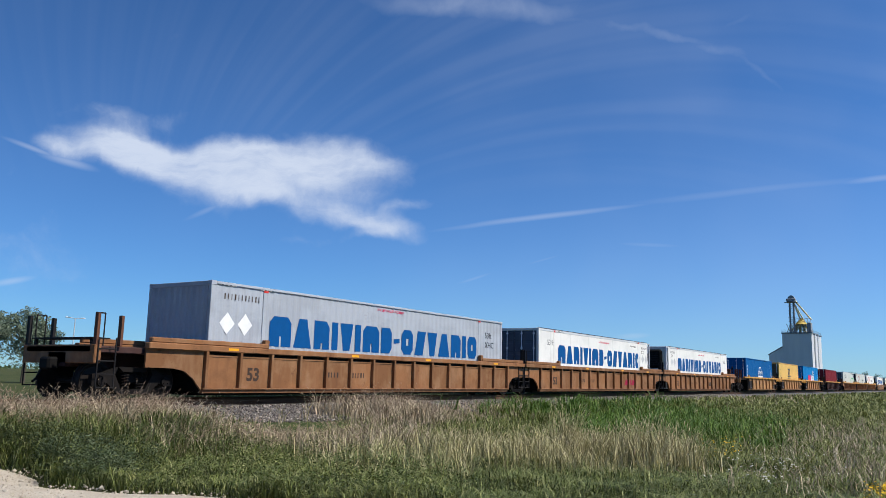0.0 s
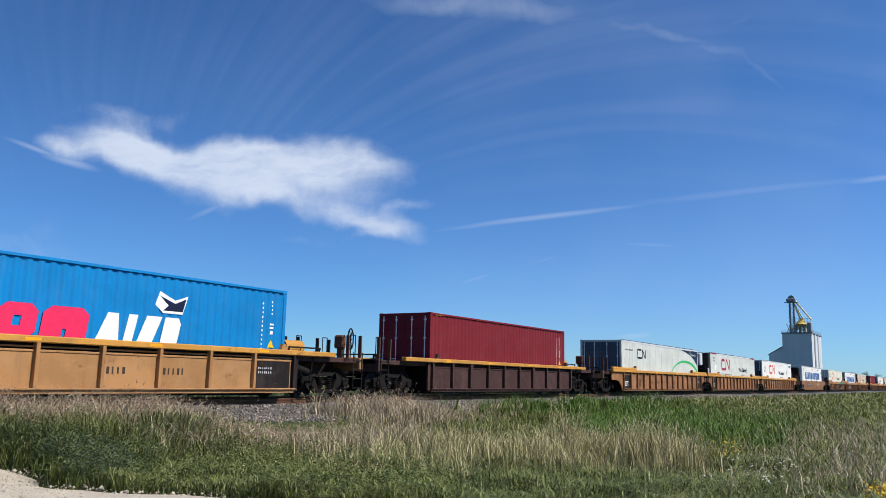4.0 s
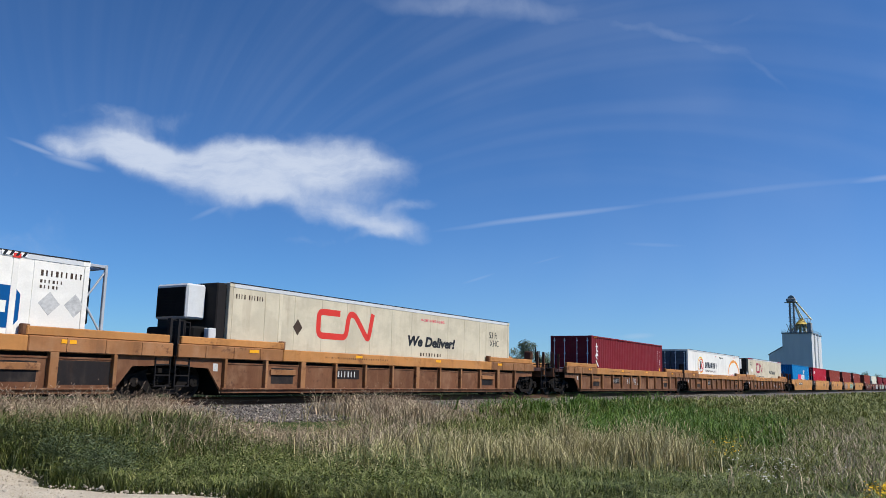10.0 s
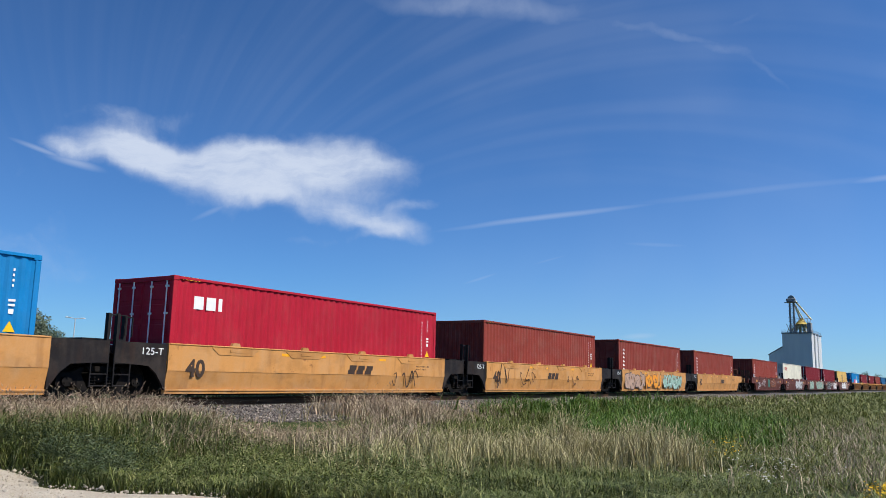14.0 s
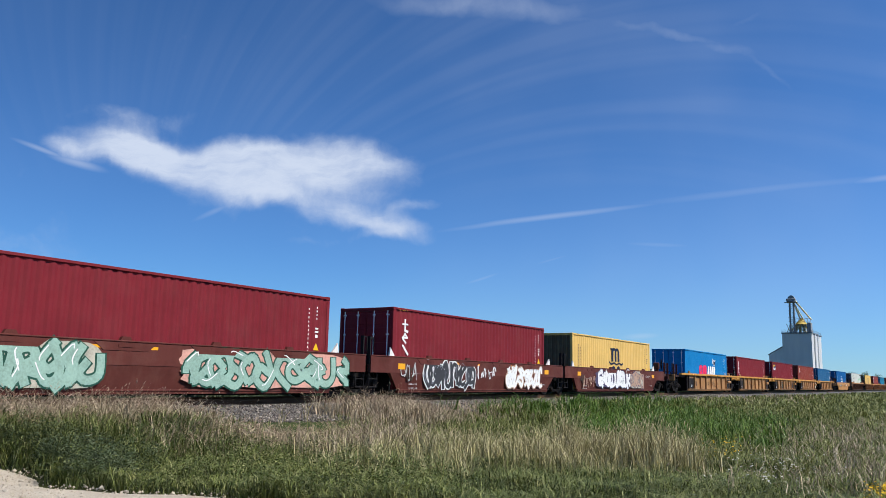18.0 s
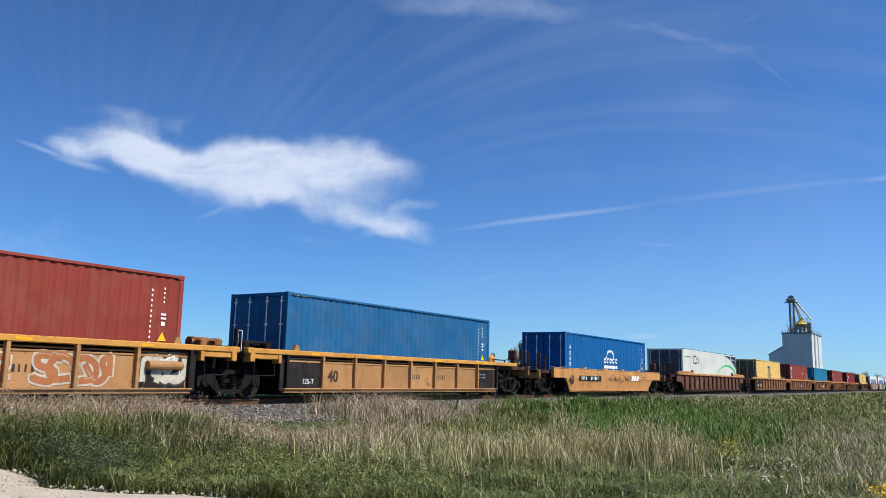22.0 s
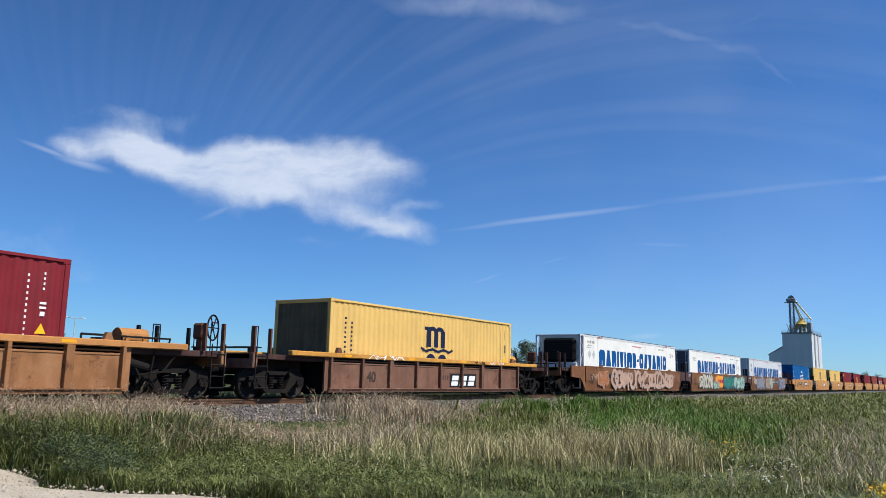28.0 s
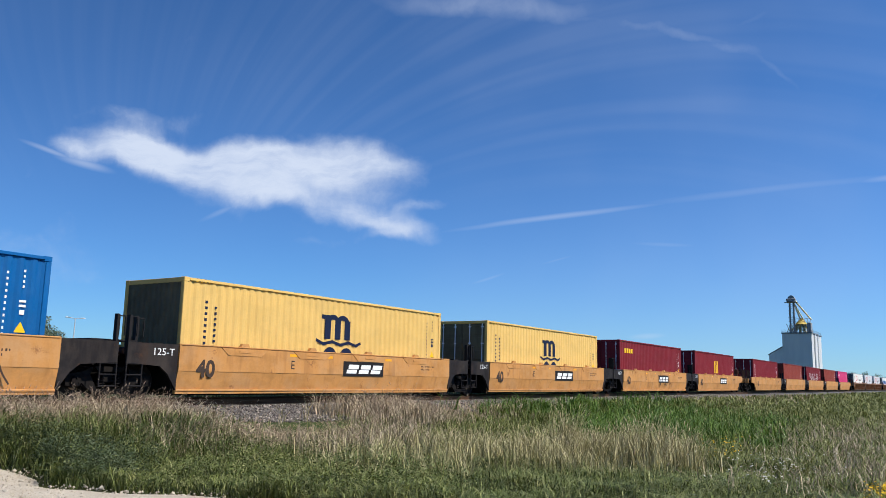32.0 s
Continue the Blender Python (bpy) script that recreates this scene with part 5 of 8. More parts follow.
        if info[1]:
            # free end of the set: end sill, coupler, steps, rails
            part("end_sill", Mesh().box(*sorted((deck_end, deck_end - d * 0.18)), -1.45, 1.45, zt - 0.55, zt - 0.12, 0.02), mb, ob)
            part("coupler", Mesh().box(*sorted((deck_end, e + d * 0.10)), -0.12, 0.12, 0.72, 0.98, 0.03).box(*sorted((e - d * 0.05, e + d * 0.22)), -0.2, 0.2, 0.7, 1.0, 0.05), GRIME_AND_SHADE, ob)
            part("hose", Mesh().path([(deck_end, 0.5, 0.75), (deck_end + d * 0.15, 0.5, 0.5), (deck_end + d * 0.3, 0.4, 0.42)], 0.03), GRIME_AND_SHADE, ob)
            for sy in (-1, 1):
                lad = Mesh()
                x0 = deck_end - d * 0.08
                for x in (x0, x0 - d * 0.45):
                    lad.rod((x, sy * 1.47, 0.30), (x, sy * 1.47, zt + 0.05), 0.018, 6)
                for z in (0.32, 0.62, 0.92, 1.2):
                    lad.rod((x0, sy * 1.47, z), (x0 - d * 0.45, sy * 1.47, z), 0.016, 6)
                part("step_ladder", lad, STEEL, ob)
                rail_post(ob, x0, sy * 1.38, zt - 0.14, zt + 0.60, CAR_PAINT["brown"] if sy < 0 else STEEL)
                rail_post(ob, x0 - d * 0.62, sy * 1.38, zt - 0.14, zt + 0.58, CAR_PAINT["brown"] if sy < 0 else STEEL)
                grab(ob, x0 - d * 0.05, sy * 1.2, zt - 0.14, zt + 0.62, -d * 0.24, STEEL)
            if d > 0:
                # hand brake and its reservoir
                stand = Mesh().box(deck_end - 0.34, deck_end - 0.2, -0.82, -0.58, zt - 0.15, zt + 0.55, 0.02)
                stand.box(deck_end - 0.42, deck_end - 0.22, -0.9, -0.5, zt + 0.18, zt + 0.62, 0.05)
                part("brake_stand", stand, CAR_PAINT["brown"], ob)
                hub = Mesh().ring((deck_end - 0.12, -0.98, zt + 0.50), (0.45, -1, 0), 0.34, 0.024, 24, 5)
                for k in range(6):
                    a = math.pi * k / 3
                    hub.rod((deck_end - 0.12, -0.98, zt + 0.50), (deck_end - 0.12 + 0.31 * math.cos(a), -0.98 + 0.14 * math.cos(a), zt + 0.50 + 0.34 * math.sin(a)), 0.016, 5)
                part("brake_wheel", hub, GRIME_AND_SHADE, ob, "black spoked hand brake wheel", smooth=True)
                tank = Mesh().rod((hw + 0.35, -0.55, zt + 0.14), (hw + 1.15, -0.55, zt + 0.14), 0.21, 16)
                tank.box(hw + 0.45, hw + 0.55, -0.8, -0.3, zt - 0.15, zt + 0.1).box(hw + 0.95, hw + 1.05, -0.8, -0.3, zt - 0.15, zt + 0.1)
                part("air_tank", tank, mc if not smooth else mb, ob)
                pipes = Mesh().path([(hw + 0.2, -1.0, zt - 0.1), (hw + 0.2, -1.0, zt + 0.12), (hw + 1.6, -1.0, zt + 0.12), (hw + 1.6, -0.9, zt - 0.1)], 0.025)
                pipes.path([(hw + 0.15, 0.6, zt - 0.1), (hw + 0.15, 0.6, zt + 0.2), (hw + 1.5, 0.6, zt + 0.2), (hw + 1.5, 0.6, zt - 0.1)], 0.03)
                part("pipework", pipes, STEEL, ob)
                part("brake_rigging", Mesh().path([(hw + 0.25, -1.30, zt - 0.35), (hw + 0.5, -1.32, 0.62), (hw + 1.2, -1.30, 0.70), (hw + 1.55, -1.3, zt - 0.3)], 0.028)
                     .rod((hw + 0.1, -1.28, 0.95), (hw + 0.75, -1.28, 0.80), 0.10, 10).path([(hw + 0.9, -1.34, zt - 0.2), (hw + 0.78, -1.36, 0.55), (hw + 1.0, -1.3, 0.34)], 0.022), TRUCK, ob)
                part("valve_box", Mesh().box(hw + 0.3, hw + 0.7, 0.1, 0.5, zt - 0.14, zt + 0.12, 0.04), GRIME_AND_SHADE, ob)
            else:
                part("cross_walk", Mesh().box(deck_end + 0.04, deck_end + 0.55, -1.2, 1.2, zt + 0.02, zt + 0.055).box(deck_end + 0.1, deck_end + 0.16, -1.15, -1.1, zt - 0.14, zt + 0.02).box(deck_end + 0.1, deck_end + 0.16, 1.1, 1.15, zt - 0.14, zt + 0.02), STEEL, ob)
        else:
            # joint over a shared truck
            part("joint_plate", Mesh().box(*sorted((e - d * 0.02, e - d * 0.5)), -0.5, 0.5, 0.80, zt - 0.28, 0.03), GRIME_AND_SHADE, ob)
            box_end = style["ends"] == "open" and not smooth
            for q, yy in ((0.16, -1.40), (0.60, -1.05)):
                if box_end:
                    if d > 0 and q < 0.3:
                        rail_post(ob, e - d * q, yy, zt - 0.3, zt + 0.50, STEEL)
                        grab(ob, e - d * q + 0.05, yy, zt - 0.1, zt + 0.46, 0.14, GALV)
                elif d < 0 or q < 0.3:
                    rail_post(ob, e - d * q, yy, zt - 0.3, zt + 0.62, STEEL)
                    grab(ob, e - d * q + 0.05, yy, zt + 0.12, zt + 0.58, 0.16, STEEL)
            if box_end:
                # boxed end beam with its post, and a thin stirrup under it
                beam = Mesh().box(*sorted((s + d * 0.25, e - d * 0.30)), -1.50, -1.28, zt - 0.30, zt - ch - 0.004, 0.02)
                beam.box(*sorted((e - d * 0.40, e - d * 0.22)), -1.54, -1.24, zt - 0.38, zt + 0.01, 0.015).box(*sorted((s + d * 0.22, s + d * 0.34)), -1.53, -1.26, zt - 0.40, zt - ch - 0.004, 0.01)
                part("end_beam", beam, mc, ob, "worn boxed end beam")
                part("stirrup", Mesh().path([(s + d * 0.42, -1.45, zt - 0.36), (s + d * 0.42, -1.45, 0.66), (e - d * 0.45, -1.45, 0.66), (e - d * 0.45, -1.45, zt - 0.36)], 0.014), STEEL, ob)
                gear = Mesh().rod((s + d * 0.35, -0.85, zt + 0.10), (s + d * 0.95, -0.85, zt + 0.10), 0.14, 12).box(*sorted((s + d * 0.40, s + d * 0.62)), -1.28, -1.0, zt - 0.16, zt + 0.16, 0.03)
                gear.box(*sorted((s + d * 1.05, s + d * 1.3)), -1.1, -0.7, zt - 0.16, zt + 0.22, 0.04).rod((s + d * 0.2, -1.15, zt + 0.2), (s + d * 1.35, -1.0, zt + 0.14), 0.025, 6)
                part("brake_gear", gear, CAR_PAINT["amber"] if d > 0 else TRUCK, ob, "worn brake cylinder and valves on the deck")
                if d > 0:
                    part("air_tank", Mesh().rod((hw - 1.35, -1.49, zb + 0.62), (hw - 0.35, -1.49, zb + 0.62), 0.11, 12), mb, ob, "tan air reservoir under the chord")
            else:
                lad = Mesh()
                for z in (0.36, 0.62, 0.88, 1.14):
                    lad.rod((e - d * 0.12, -1.44, z), (e - d * 0.55, -1.44, z), 0.018, 6)
                for x in (e - d * 0.12, e - d * 0.55):
                    lad.rod((x, -1.44, 0.34), (x, -1.44, zt - 0.1), 0.02, 6)
                part("step_ladder", lad, STEEL, ob)
            part("cross_walk", Mesh().box(*sorted((e - d * 0.08, e - d * 0.6)), -1.1, 1.1, zt + 0.0, zt + 0.035), STEEL, ob)
    # trucks: a shared one belongs to the unit ahead of it
    if left[1]:
        truck(ob, -left[2])
    truck(ob, right[2])
    marks(ob, style, kind, hw, zb, zt, ch, seed)


def marks(ob, style, kind, hw, zb, zt, ch, seed):
    """Stencils, number panels and spray paint on the side that faces the road."""
    if seed >= 50:
        return
    rng = random.Random(seed * 7 + 1)
    smooth = style["smooth"]
    y = -1.504 if smooth else -1.414
    yc = -1.538
    mid = (zb + zt) / 2
    size = style["size"]
    if seed in EMBLEM:
        x, w, ink = EMBLEM[seed]
        for i in range(3):
            m = bar(Mesh(), 0, 0, 0.26 * w, 0.13, y - 0.010, 0.2)
            bar(m, 0.06 * w, 0.13, 0.26 * w, 0.15, y - 0.010, 0.2)
            part("emblem", m, INK[ink], ob).location = (x + i * 0.33 * w, 0, zb + (0.52 if smooth else 0.28))
    if smooth:
        script("stencil", size, "wornblack", ob, -hw + (0.05 if style["taper"] and size == "40" else 1.6 if style["taper"] else 0.55), mid - 0.22, 0.42, y, bold=0.02)
        if seed in PANEL:
            x, w = PANEL[seed]
            part("number_panel", bar(Mesh(), x, zt - 0.60, w, 0.26, y - 0.002).data("number_panel", INK["plate"]), INK["plate"], ob, "black number panel with white bars")
            tagged(part("number_stencil", ticks(ticks(Mesh(), x + 0.10 * w, zt - 0.555, 0.045 * w, 0.17, 4, y - 0.006, 0.35), x + 0.52 * w, zt - 0.555, 0.045 * w, 0.17, 6, y - 0.006, 0.35), INK["white"], ob), kind="stuff")
        if kind == "ttx":
            part("number_panel", bar(Mesh(), 0.05, zb + 0.46, 2.1, 0.46, y - 0.006).data("number_panel", INK["plate"]), INK["plate"], ob, "black panel with white emblem")
            m = Mesh()
            for i in range(3):
                bar(m, 0.2 + i * 0.62, zb + 0.54, 0.5, 0.12, y - 0.010, 0.3)
                bar(m, 0.3 + i * 0.62, zb + 0.68, 0.5, 0.14, y - 0.010, 0.3)
            part("emblem", m, INK["white"], ob)
            script("stencil", "E", "black", ob, -2.3, zt - 0.55, 0.25, y)
        if style["body"] == "oxide":
            for sgn in (-1, 1):
                part("corner_guide", cached(("guide", sgn, zt), lambda: Mesh().prism([(-0.16, 0), (0.16, 0), (0.10 * sgn, 0.30)][::-1], -1.36, -1.30, "y").data("corner_guide", BOX_PAINT["white"])), BOX_PAINT["white"], ob, "white triangular corner guide").location = (sgn * (hw - 0.02), 0, zt + 0.004)
            for x in (-hw + 0.2, hw - 0.75):
                part("reflector", bar(Mesh(), x, zt - 0.44, 0.42, 0.20, y - 0.004), INK["amber"], ob, "large amber reflector")
            for x, z, k in ((-hw + 1.0, zt - 0.36, 5), (-hw + 1.0, zt - 0.58, 10), (-hw + 0.9, zt - 0.98, 7), (-hw + 0.9, zt - 1.12, 7), (hw - 1.1, zt - 0.95, 6)):
                tagged(part("number_stencil", ticks(Mesh(), x, z, 0.06, 0.055, k, y if z > zt - 0.6 else y + 0.02, 0.3), INK["silver"], ob), kind="stuff")
        m = Mesh()
        for i in range(2 if style["body"] in ("rust", "rustbrown") else 5):
            bar(m, -hw + 2.4 + i * (2 * hw - 3.4) / 6, zt - 0.19, 0.36, 0.075, y - 0.004)
        tagged(part("reflector", m, INK["amber"], ob, "amber reflector strips"), kind="stuff")
        tagged(part("number_stencil", ticks(ticks(Mesh(), hw - 1.9, zt - 0.35, 0.06, 0.05, 11, y - 0.004), hw - 1.9, zt - 0.45, 0.06, 0.05, 9, y - 0.004), INK["wornblack"] if style["body"] == "orange" else INK["silver"], ob), kind="stuff")
        for k in range(4):
            x = -hw + 2.2 + k * (2 * hw - 4.4) / 3
            part("load_flap", cached(("flap", style["body"], zt), lambda: Mesh().prism([(-0.16, 0), (0.16, 0), (0.1, 0.09), (-0.1, 0.09)], -1.50, -1.40, "y").prism([(-0.85, -0.05), (-0.60, -0.24), (0.60, -0.24), (0.85, -0.05)], -1.519, -1.50, "y").box(-0.22, 0.22, -1.53, -1.51, -0.16, -0.10).data("load_flap", CAR_PAINT[style["body"]])), CAR_PAINT[style["body"]], ob).location = (x, 0, zt + 0.005)
    else:
        # dark first bay with its number, worn size stencils, reflectors on the chord
        n = style["ribs"]
        bay = (2 * hw - 0.12) / n
        x0 = -hw + 0.12
        if style["darkbay"]:
            for bx in (x0, hw - 0.06 - bay):
                part("black_bay", bar(Mesh(), bx, zb + 0.08, bay - 0.1, zt - ch - zb - 0.08, y).data("black_bay", DARK_BAY), DARK_BAY, ob, "black painted end bay")
            if style["ends"] == "open":
                script("stencil", "125-T", "white", ob, x0 + bay * 0.45, zb + 0.20, 0.15, y - 0.005)
            else:
                script("stencil", "125T", "white", ob, x0 + 0.10, zb + 0.24, 0.25, y - 0.005, bold=0.008, width=0.72)
            tagged(part("number_stencil", ticks(ticks(Mesh(), hw - bay + 0.15, zb + 0.6, 0.06, 0.06, 7, y - 0.005), hw - bay + 0.15, zb + 0.48, 0.06, 0.06, 7, y - 0.005), INK["silver"], ob), kind="stuff")
        script("stencil", size, "wornblack", ob, -hw + 0.12 + bay * (2 if style["darkbay"] and style["ends"] != "open" else 1) + 0.25, zb + 0.28, 0.34, y, bold=0.016)
        m = Mesh()
        for i in range(4):
            bar(m, -hw + 0.9 + i * (2 * hw - 2.4) / 3 + rng.uniform(-0.3, 0.3), zt - min(ch, 0.2) * 0.7, 0.36, min(ch, 0.2) * 0.42, yc)
        tagged(part("reflector", m, INK["amber"], ob, "amber reflector strips"), kind="stuff")
        if style["ends"] != "slant":
            tagged(part("number_stencil", ticks(Mesh(), -hw + 0.12 + bay * 4 + 0.1, zb + 0.40, 0.1, 0.16, 4, y, 0.4), INK["wornblack"], ob), kind="stuff")
            part("number_stencil", ticks(Mesh(), -hw + 0.12 + bay * 5 + 0.1, zb + 0.40, 0.1, 0.16, 5, y, 0.4), INK["wornblack"], ob)
        if style["ends"] == "slant":
            for k in (1, n - 2):
                bx = -hw + 0.06 + bay * k + 0.28
                # no hole is cut: a flat black plate paints the opening's shade
                part("access_opening", bar(Mesh(), bx, zb + 0.20, bay * 0.60, 0.44, y - 0.002).data("access_opening", DARK_BAY), DARK_BAY, ob, "flat dark plate painted as a shaded opening")
                part("cover_plate", Mesh().box(bx - 0.06, bx + bay * 0.60 + 0.06, y - 0.05, y - 0.004, zb + 0.44, zb + 0.60, 0.012), CAR_PAINT["amber"], ob, "rust-brown plate across the opening")
            if seed == 13:
                part("black_bay", bar(Mesh(), hw - bay + 0.02, zb + 0.14, bay - 0.14, zt - ch - zb - 0.30, y - 0.002).data("black_bay", DARK_BAY), DARK_BAY, ob, "black painted end bay")
            part("number_panel", bar(Mesh(), -hw + 0.12 + bay * 3 + 0.05, zb + 0.36, 1.15, 0.30, y - 0.002), DARK_BAY, ob, "worn black number panel")
            tagged(part("number_stencil", ticks(Mesh(), -hw + 0.12 + bay * 3 + 0.13, zb + 0.42, 0.1, 0.18, 6, y - 0.006, 0.6), INK["silver"], ob), kind="stuff")
            tagged(part("number_stencil", ticks(Mesh(), -4.3, zt - ch * 0.55, 0.05, 0.05, 34, yc - 0.001, 0.9), INK["wornblack"], ob), kind="stuff")
            part("badge", bar(Mesh(), -hw - 0.3, zt - ch - 0.32, 0.16, 0.2, -1.425).data("badge", INK["silver"]), INK["silver"], ob, "small pale metal plate")
        if kind == "ttx":
            xa = 0.75
            part("number_panel", bar(Mesh(), xa, zb + 0.12, 2.0, 0.52, y - 0.003).data("number_panel", INK["plate"]), INK["plate"], ob)
            m = Mesh()
            for i in range(3):
                bar(m, xa + 0.1 + i * 0.62, zb + 0.18, 0.46, 0.16, y - 0.007, 0.25)
                bar(m, xa + 0.16 + i * 0.62, zb + 0.38, 0.46, 0.18, y - 0.007, 0.25)
            part("emblem", m, INK["white"], ob)
        if kind == "number":
            part("number_panel", bar(Mesh(), -hw + 0.2, zb + 0.12, 3.4, 0.7, y - 0.002).data("number_panel", INK["plate"]), INK["plate"], ob)
            tagged(part("number_stencil", ticks(ticks(Mesh(), -hw + 0.5, zb + 0.3, 0.16, 0.24, 4, y - 0.006), -hw + 2.1, zb + 0.3, 0.16, 0.24, 5, y - 0.006), INK["white"], ob), kind="stuff")


def spray(ob, code, hw, zb, zt, smooth):
    """Spray-painted pieces, by a short code of start, end and colours."""
    y = -1.508 if smooth else -1.418
    for k, (x0, x1, z0, z1, fill, edge, n, shape) in enumerate(code):
        a, b = zb + z0 * (zt - zb), zb + z1 * (zt - zb)
        if shape == "chord":
            throwup(ob, x0, x1, a, b, -1.5365, int(x0 * 10 + 500) + k, fill, edge, n)
        elif shape == "chord_line":
            tagged(part("spray_paint", scrawl(Mesh(), x0, x1, a, b, -1.538, int(x0 * 10 + 500) + k, 0.03, n), INK[fill], ob), kind="stuff")
        elif shape == "bubble":
            throwup(ob, x0, x1, a, b, y - 0.001, int(x0 * 10 + 500) + k, fill, edge, n)
        elif shape == "line":
            tagged(part("spray_paint", scrawl(Mesh(), x0, x1, a, b, y - 0.004, int(x0 * 10 + 500) + k, 0.04, n), INK[fill], ob), kind="stuff")
        else:
            # a sprayed ground with a ragged edge
            yy = -1.5375 if shape == "chord_patch" else y - 0.0005
            rng = random.Random(int(x0 * 10 + 700) + k)
            ring = []
            for i in range(36):
                t = 2 * math.pi * i / 36
                c, s = math.cos(t), math.sin(t)
                r = 0.98 / max(abs(c), abs(s)) ** 0.85 * rng.uniform(0.90, 1.0)
                ring.append(((x0 + x1) / 2 + (x1 - x0) / 2 * max(-1, min(1, r * c)), (a + b) / 2 + (b - a) / 2 * max(-1, min(1, r * s))))
            m = Mesh().add([((x0 + x1) / 2, yy, (a + b) / 2)] + [(p, yy, q) for p, q in ring], [(0, 1 + i, 1 + (i + 1) % 36) for i in range(36)])
            tagged(part("spray_paint", m, INK[fill], ob), kind="stuff")


def style(body, chord, panel, ribs=0, wide=4, top=2.39, chord_h=0.2, guard=False, smooth=False, taper=False, size="53", darkbay=False, ends="arch"):
    return dict(ends=ends, body=body, chord=chord, panel=panel, ribs=ribs, wide=wide, top=top, chord_h=chord_h, guard=guard, smooth=smooth, taper=taper, size=size, darkbay=darkbay)


PANEL = {11: (-5.4, 2.4), 18: (-4.0, 2.7), 33: (-5.0, 3.0), 41: (-5.1, 3.4), 43: (1.5, 3.3), 44: (-4.3, 2.3)}
EMBLEM = {11: (1.7, 1.9, "tan"), 19: (0.6, 1.3, "wornblack"), 20: (-0.5, 1.2, "wornblack"), 22: (0.4, 1.2, "wornblack"), 33: (2.7, 1.3, "white"), 36: (-1.1, 1.9, "silver"), 37: (-1.3, 2.0, "white"), 42: (-1.1, 2.0, "darkred"), 3: (1.2, 1.6, "wornblack"), 2: (3.0, 1.7, "darkred")}

RUST53 = style("rust", "rust", "rust", 14, 0, chord_h=0.16, guard=True)
GOLD53 = style("amber", "chord", "amber", 14, 0, chord_h=0.16, guard=True, darkbay=True)
TALL53 = style("panel", "chordrust", "panel", 11, 4, chord_h=0.34, guard=True, ends="slant")
MAROON53 = style("brown", "chordrust", "brown", 13, 0, chord_h=0.14, guard=True)
RIB40 = style("tan", "chord", "tan", 8, 0, chord_h=0.15, size="40", darkbay=True, ends="open")
OPEN40 = style("mauve", "chord", "mauve", 8, 4, chord_h=0.15, size="40", ends="open")
DARK40 = style("dark", "chord", "dark", 9, 4, chord_h=0.15, size="40", ends="open")
RIB48 = style("amber", "chordrust", "amber", 11, 4, chord_h=0.16, size="48", ends="open")
TUB53 = style("rust", "rust", "rust", smooth=True, taper=True, top=2.30, size="53")
TUB40 = style("orange", "orange", "orange", smooth=True, taper=True, top=2.30, size="40")
SMOOTH40 = style("orange", "orange", "orange", smooth=True, size="40")
OXIDE40 = style("oxide", "oxide", "oxide", smooth=True, size="40")
SMOOTH53 = style("rustbrown", "rustbrown", "rustbrown", smooth=True, top=2.46, size="53")

# sets of units: how many, style, well length, pitch, what is written on them
SETS = [
    (1, DARK40, 12.19, 16.0, "number"), (3, RUST53, 16.15, 19.85, ""), (3, RIB40, 12.19, 16.03, ""), (1, DARK40, 12.19, 16.0, ""), (3, GOLD53, 16.15, 19.75, ""), (1, TUB53, 16.15, 19.9, "number"),
    (3, TALL53, 16.15, 19.88, ""), (3, TALL53, 16.15, 19.8, ""), (5, SMOOTH40, 12.19, 15.78, "number"), (5, OXIDE40, 12.19, 15.56, ""), (5, RIB40, 12.19, 15.95, ""), (1, TUB40, 12.19, 15.9, "number"),
    (1, MAROON53, 16.15, 19.8, ""), (5, RIB48, 14.6, 18.2, "number"), (1, OPEN40, 12.19, 16.0, "ttx"), (3, SMOOTH53, 16.15, 19.65, "tagged"), (5, SMOOTH40, 12.19, 15.78, "ttx"), (5, SMOOTH40, 12.19, 15.8, ""),
    (5, RUST53, 16.15, 20.0, ""),
]
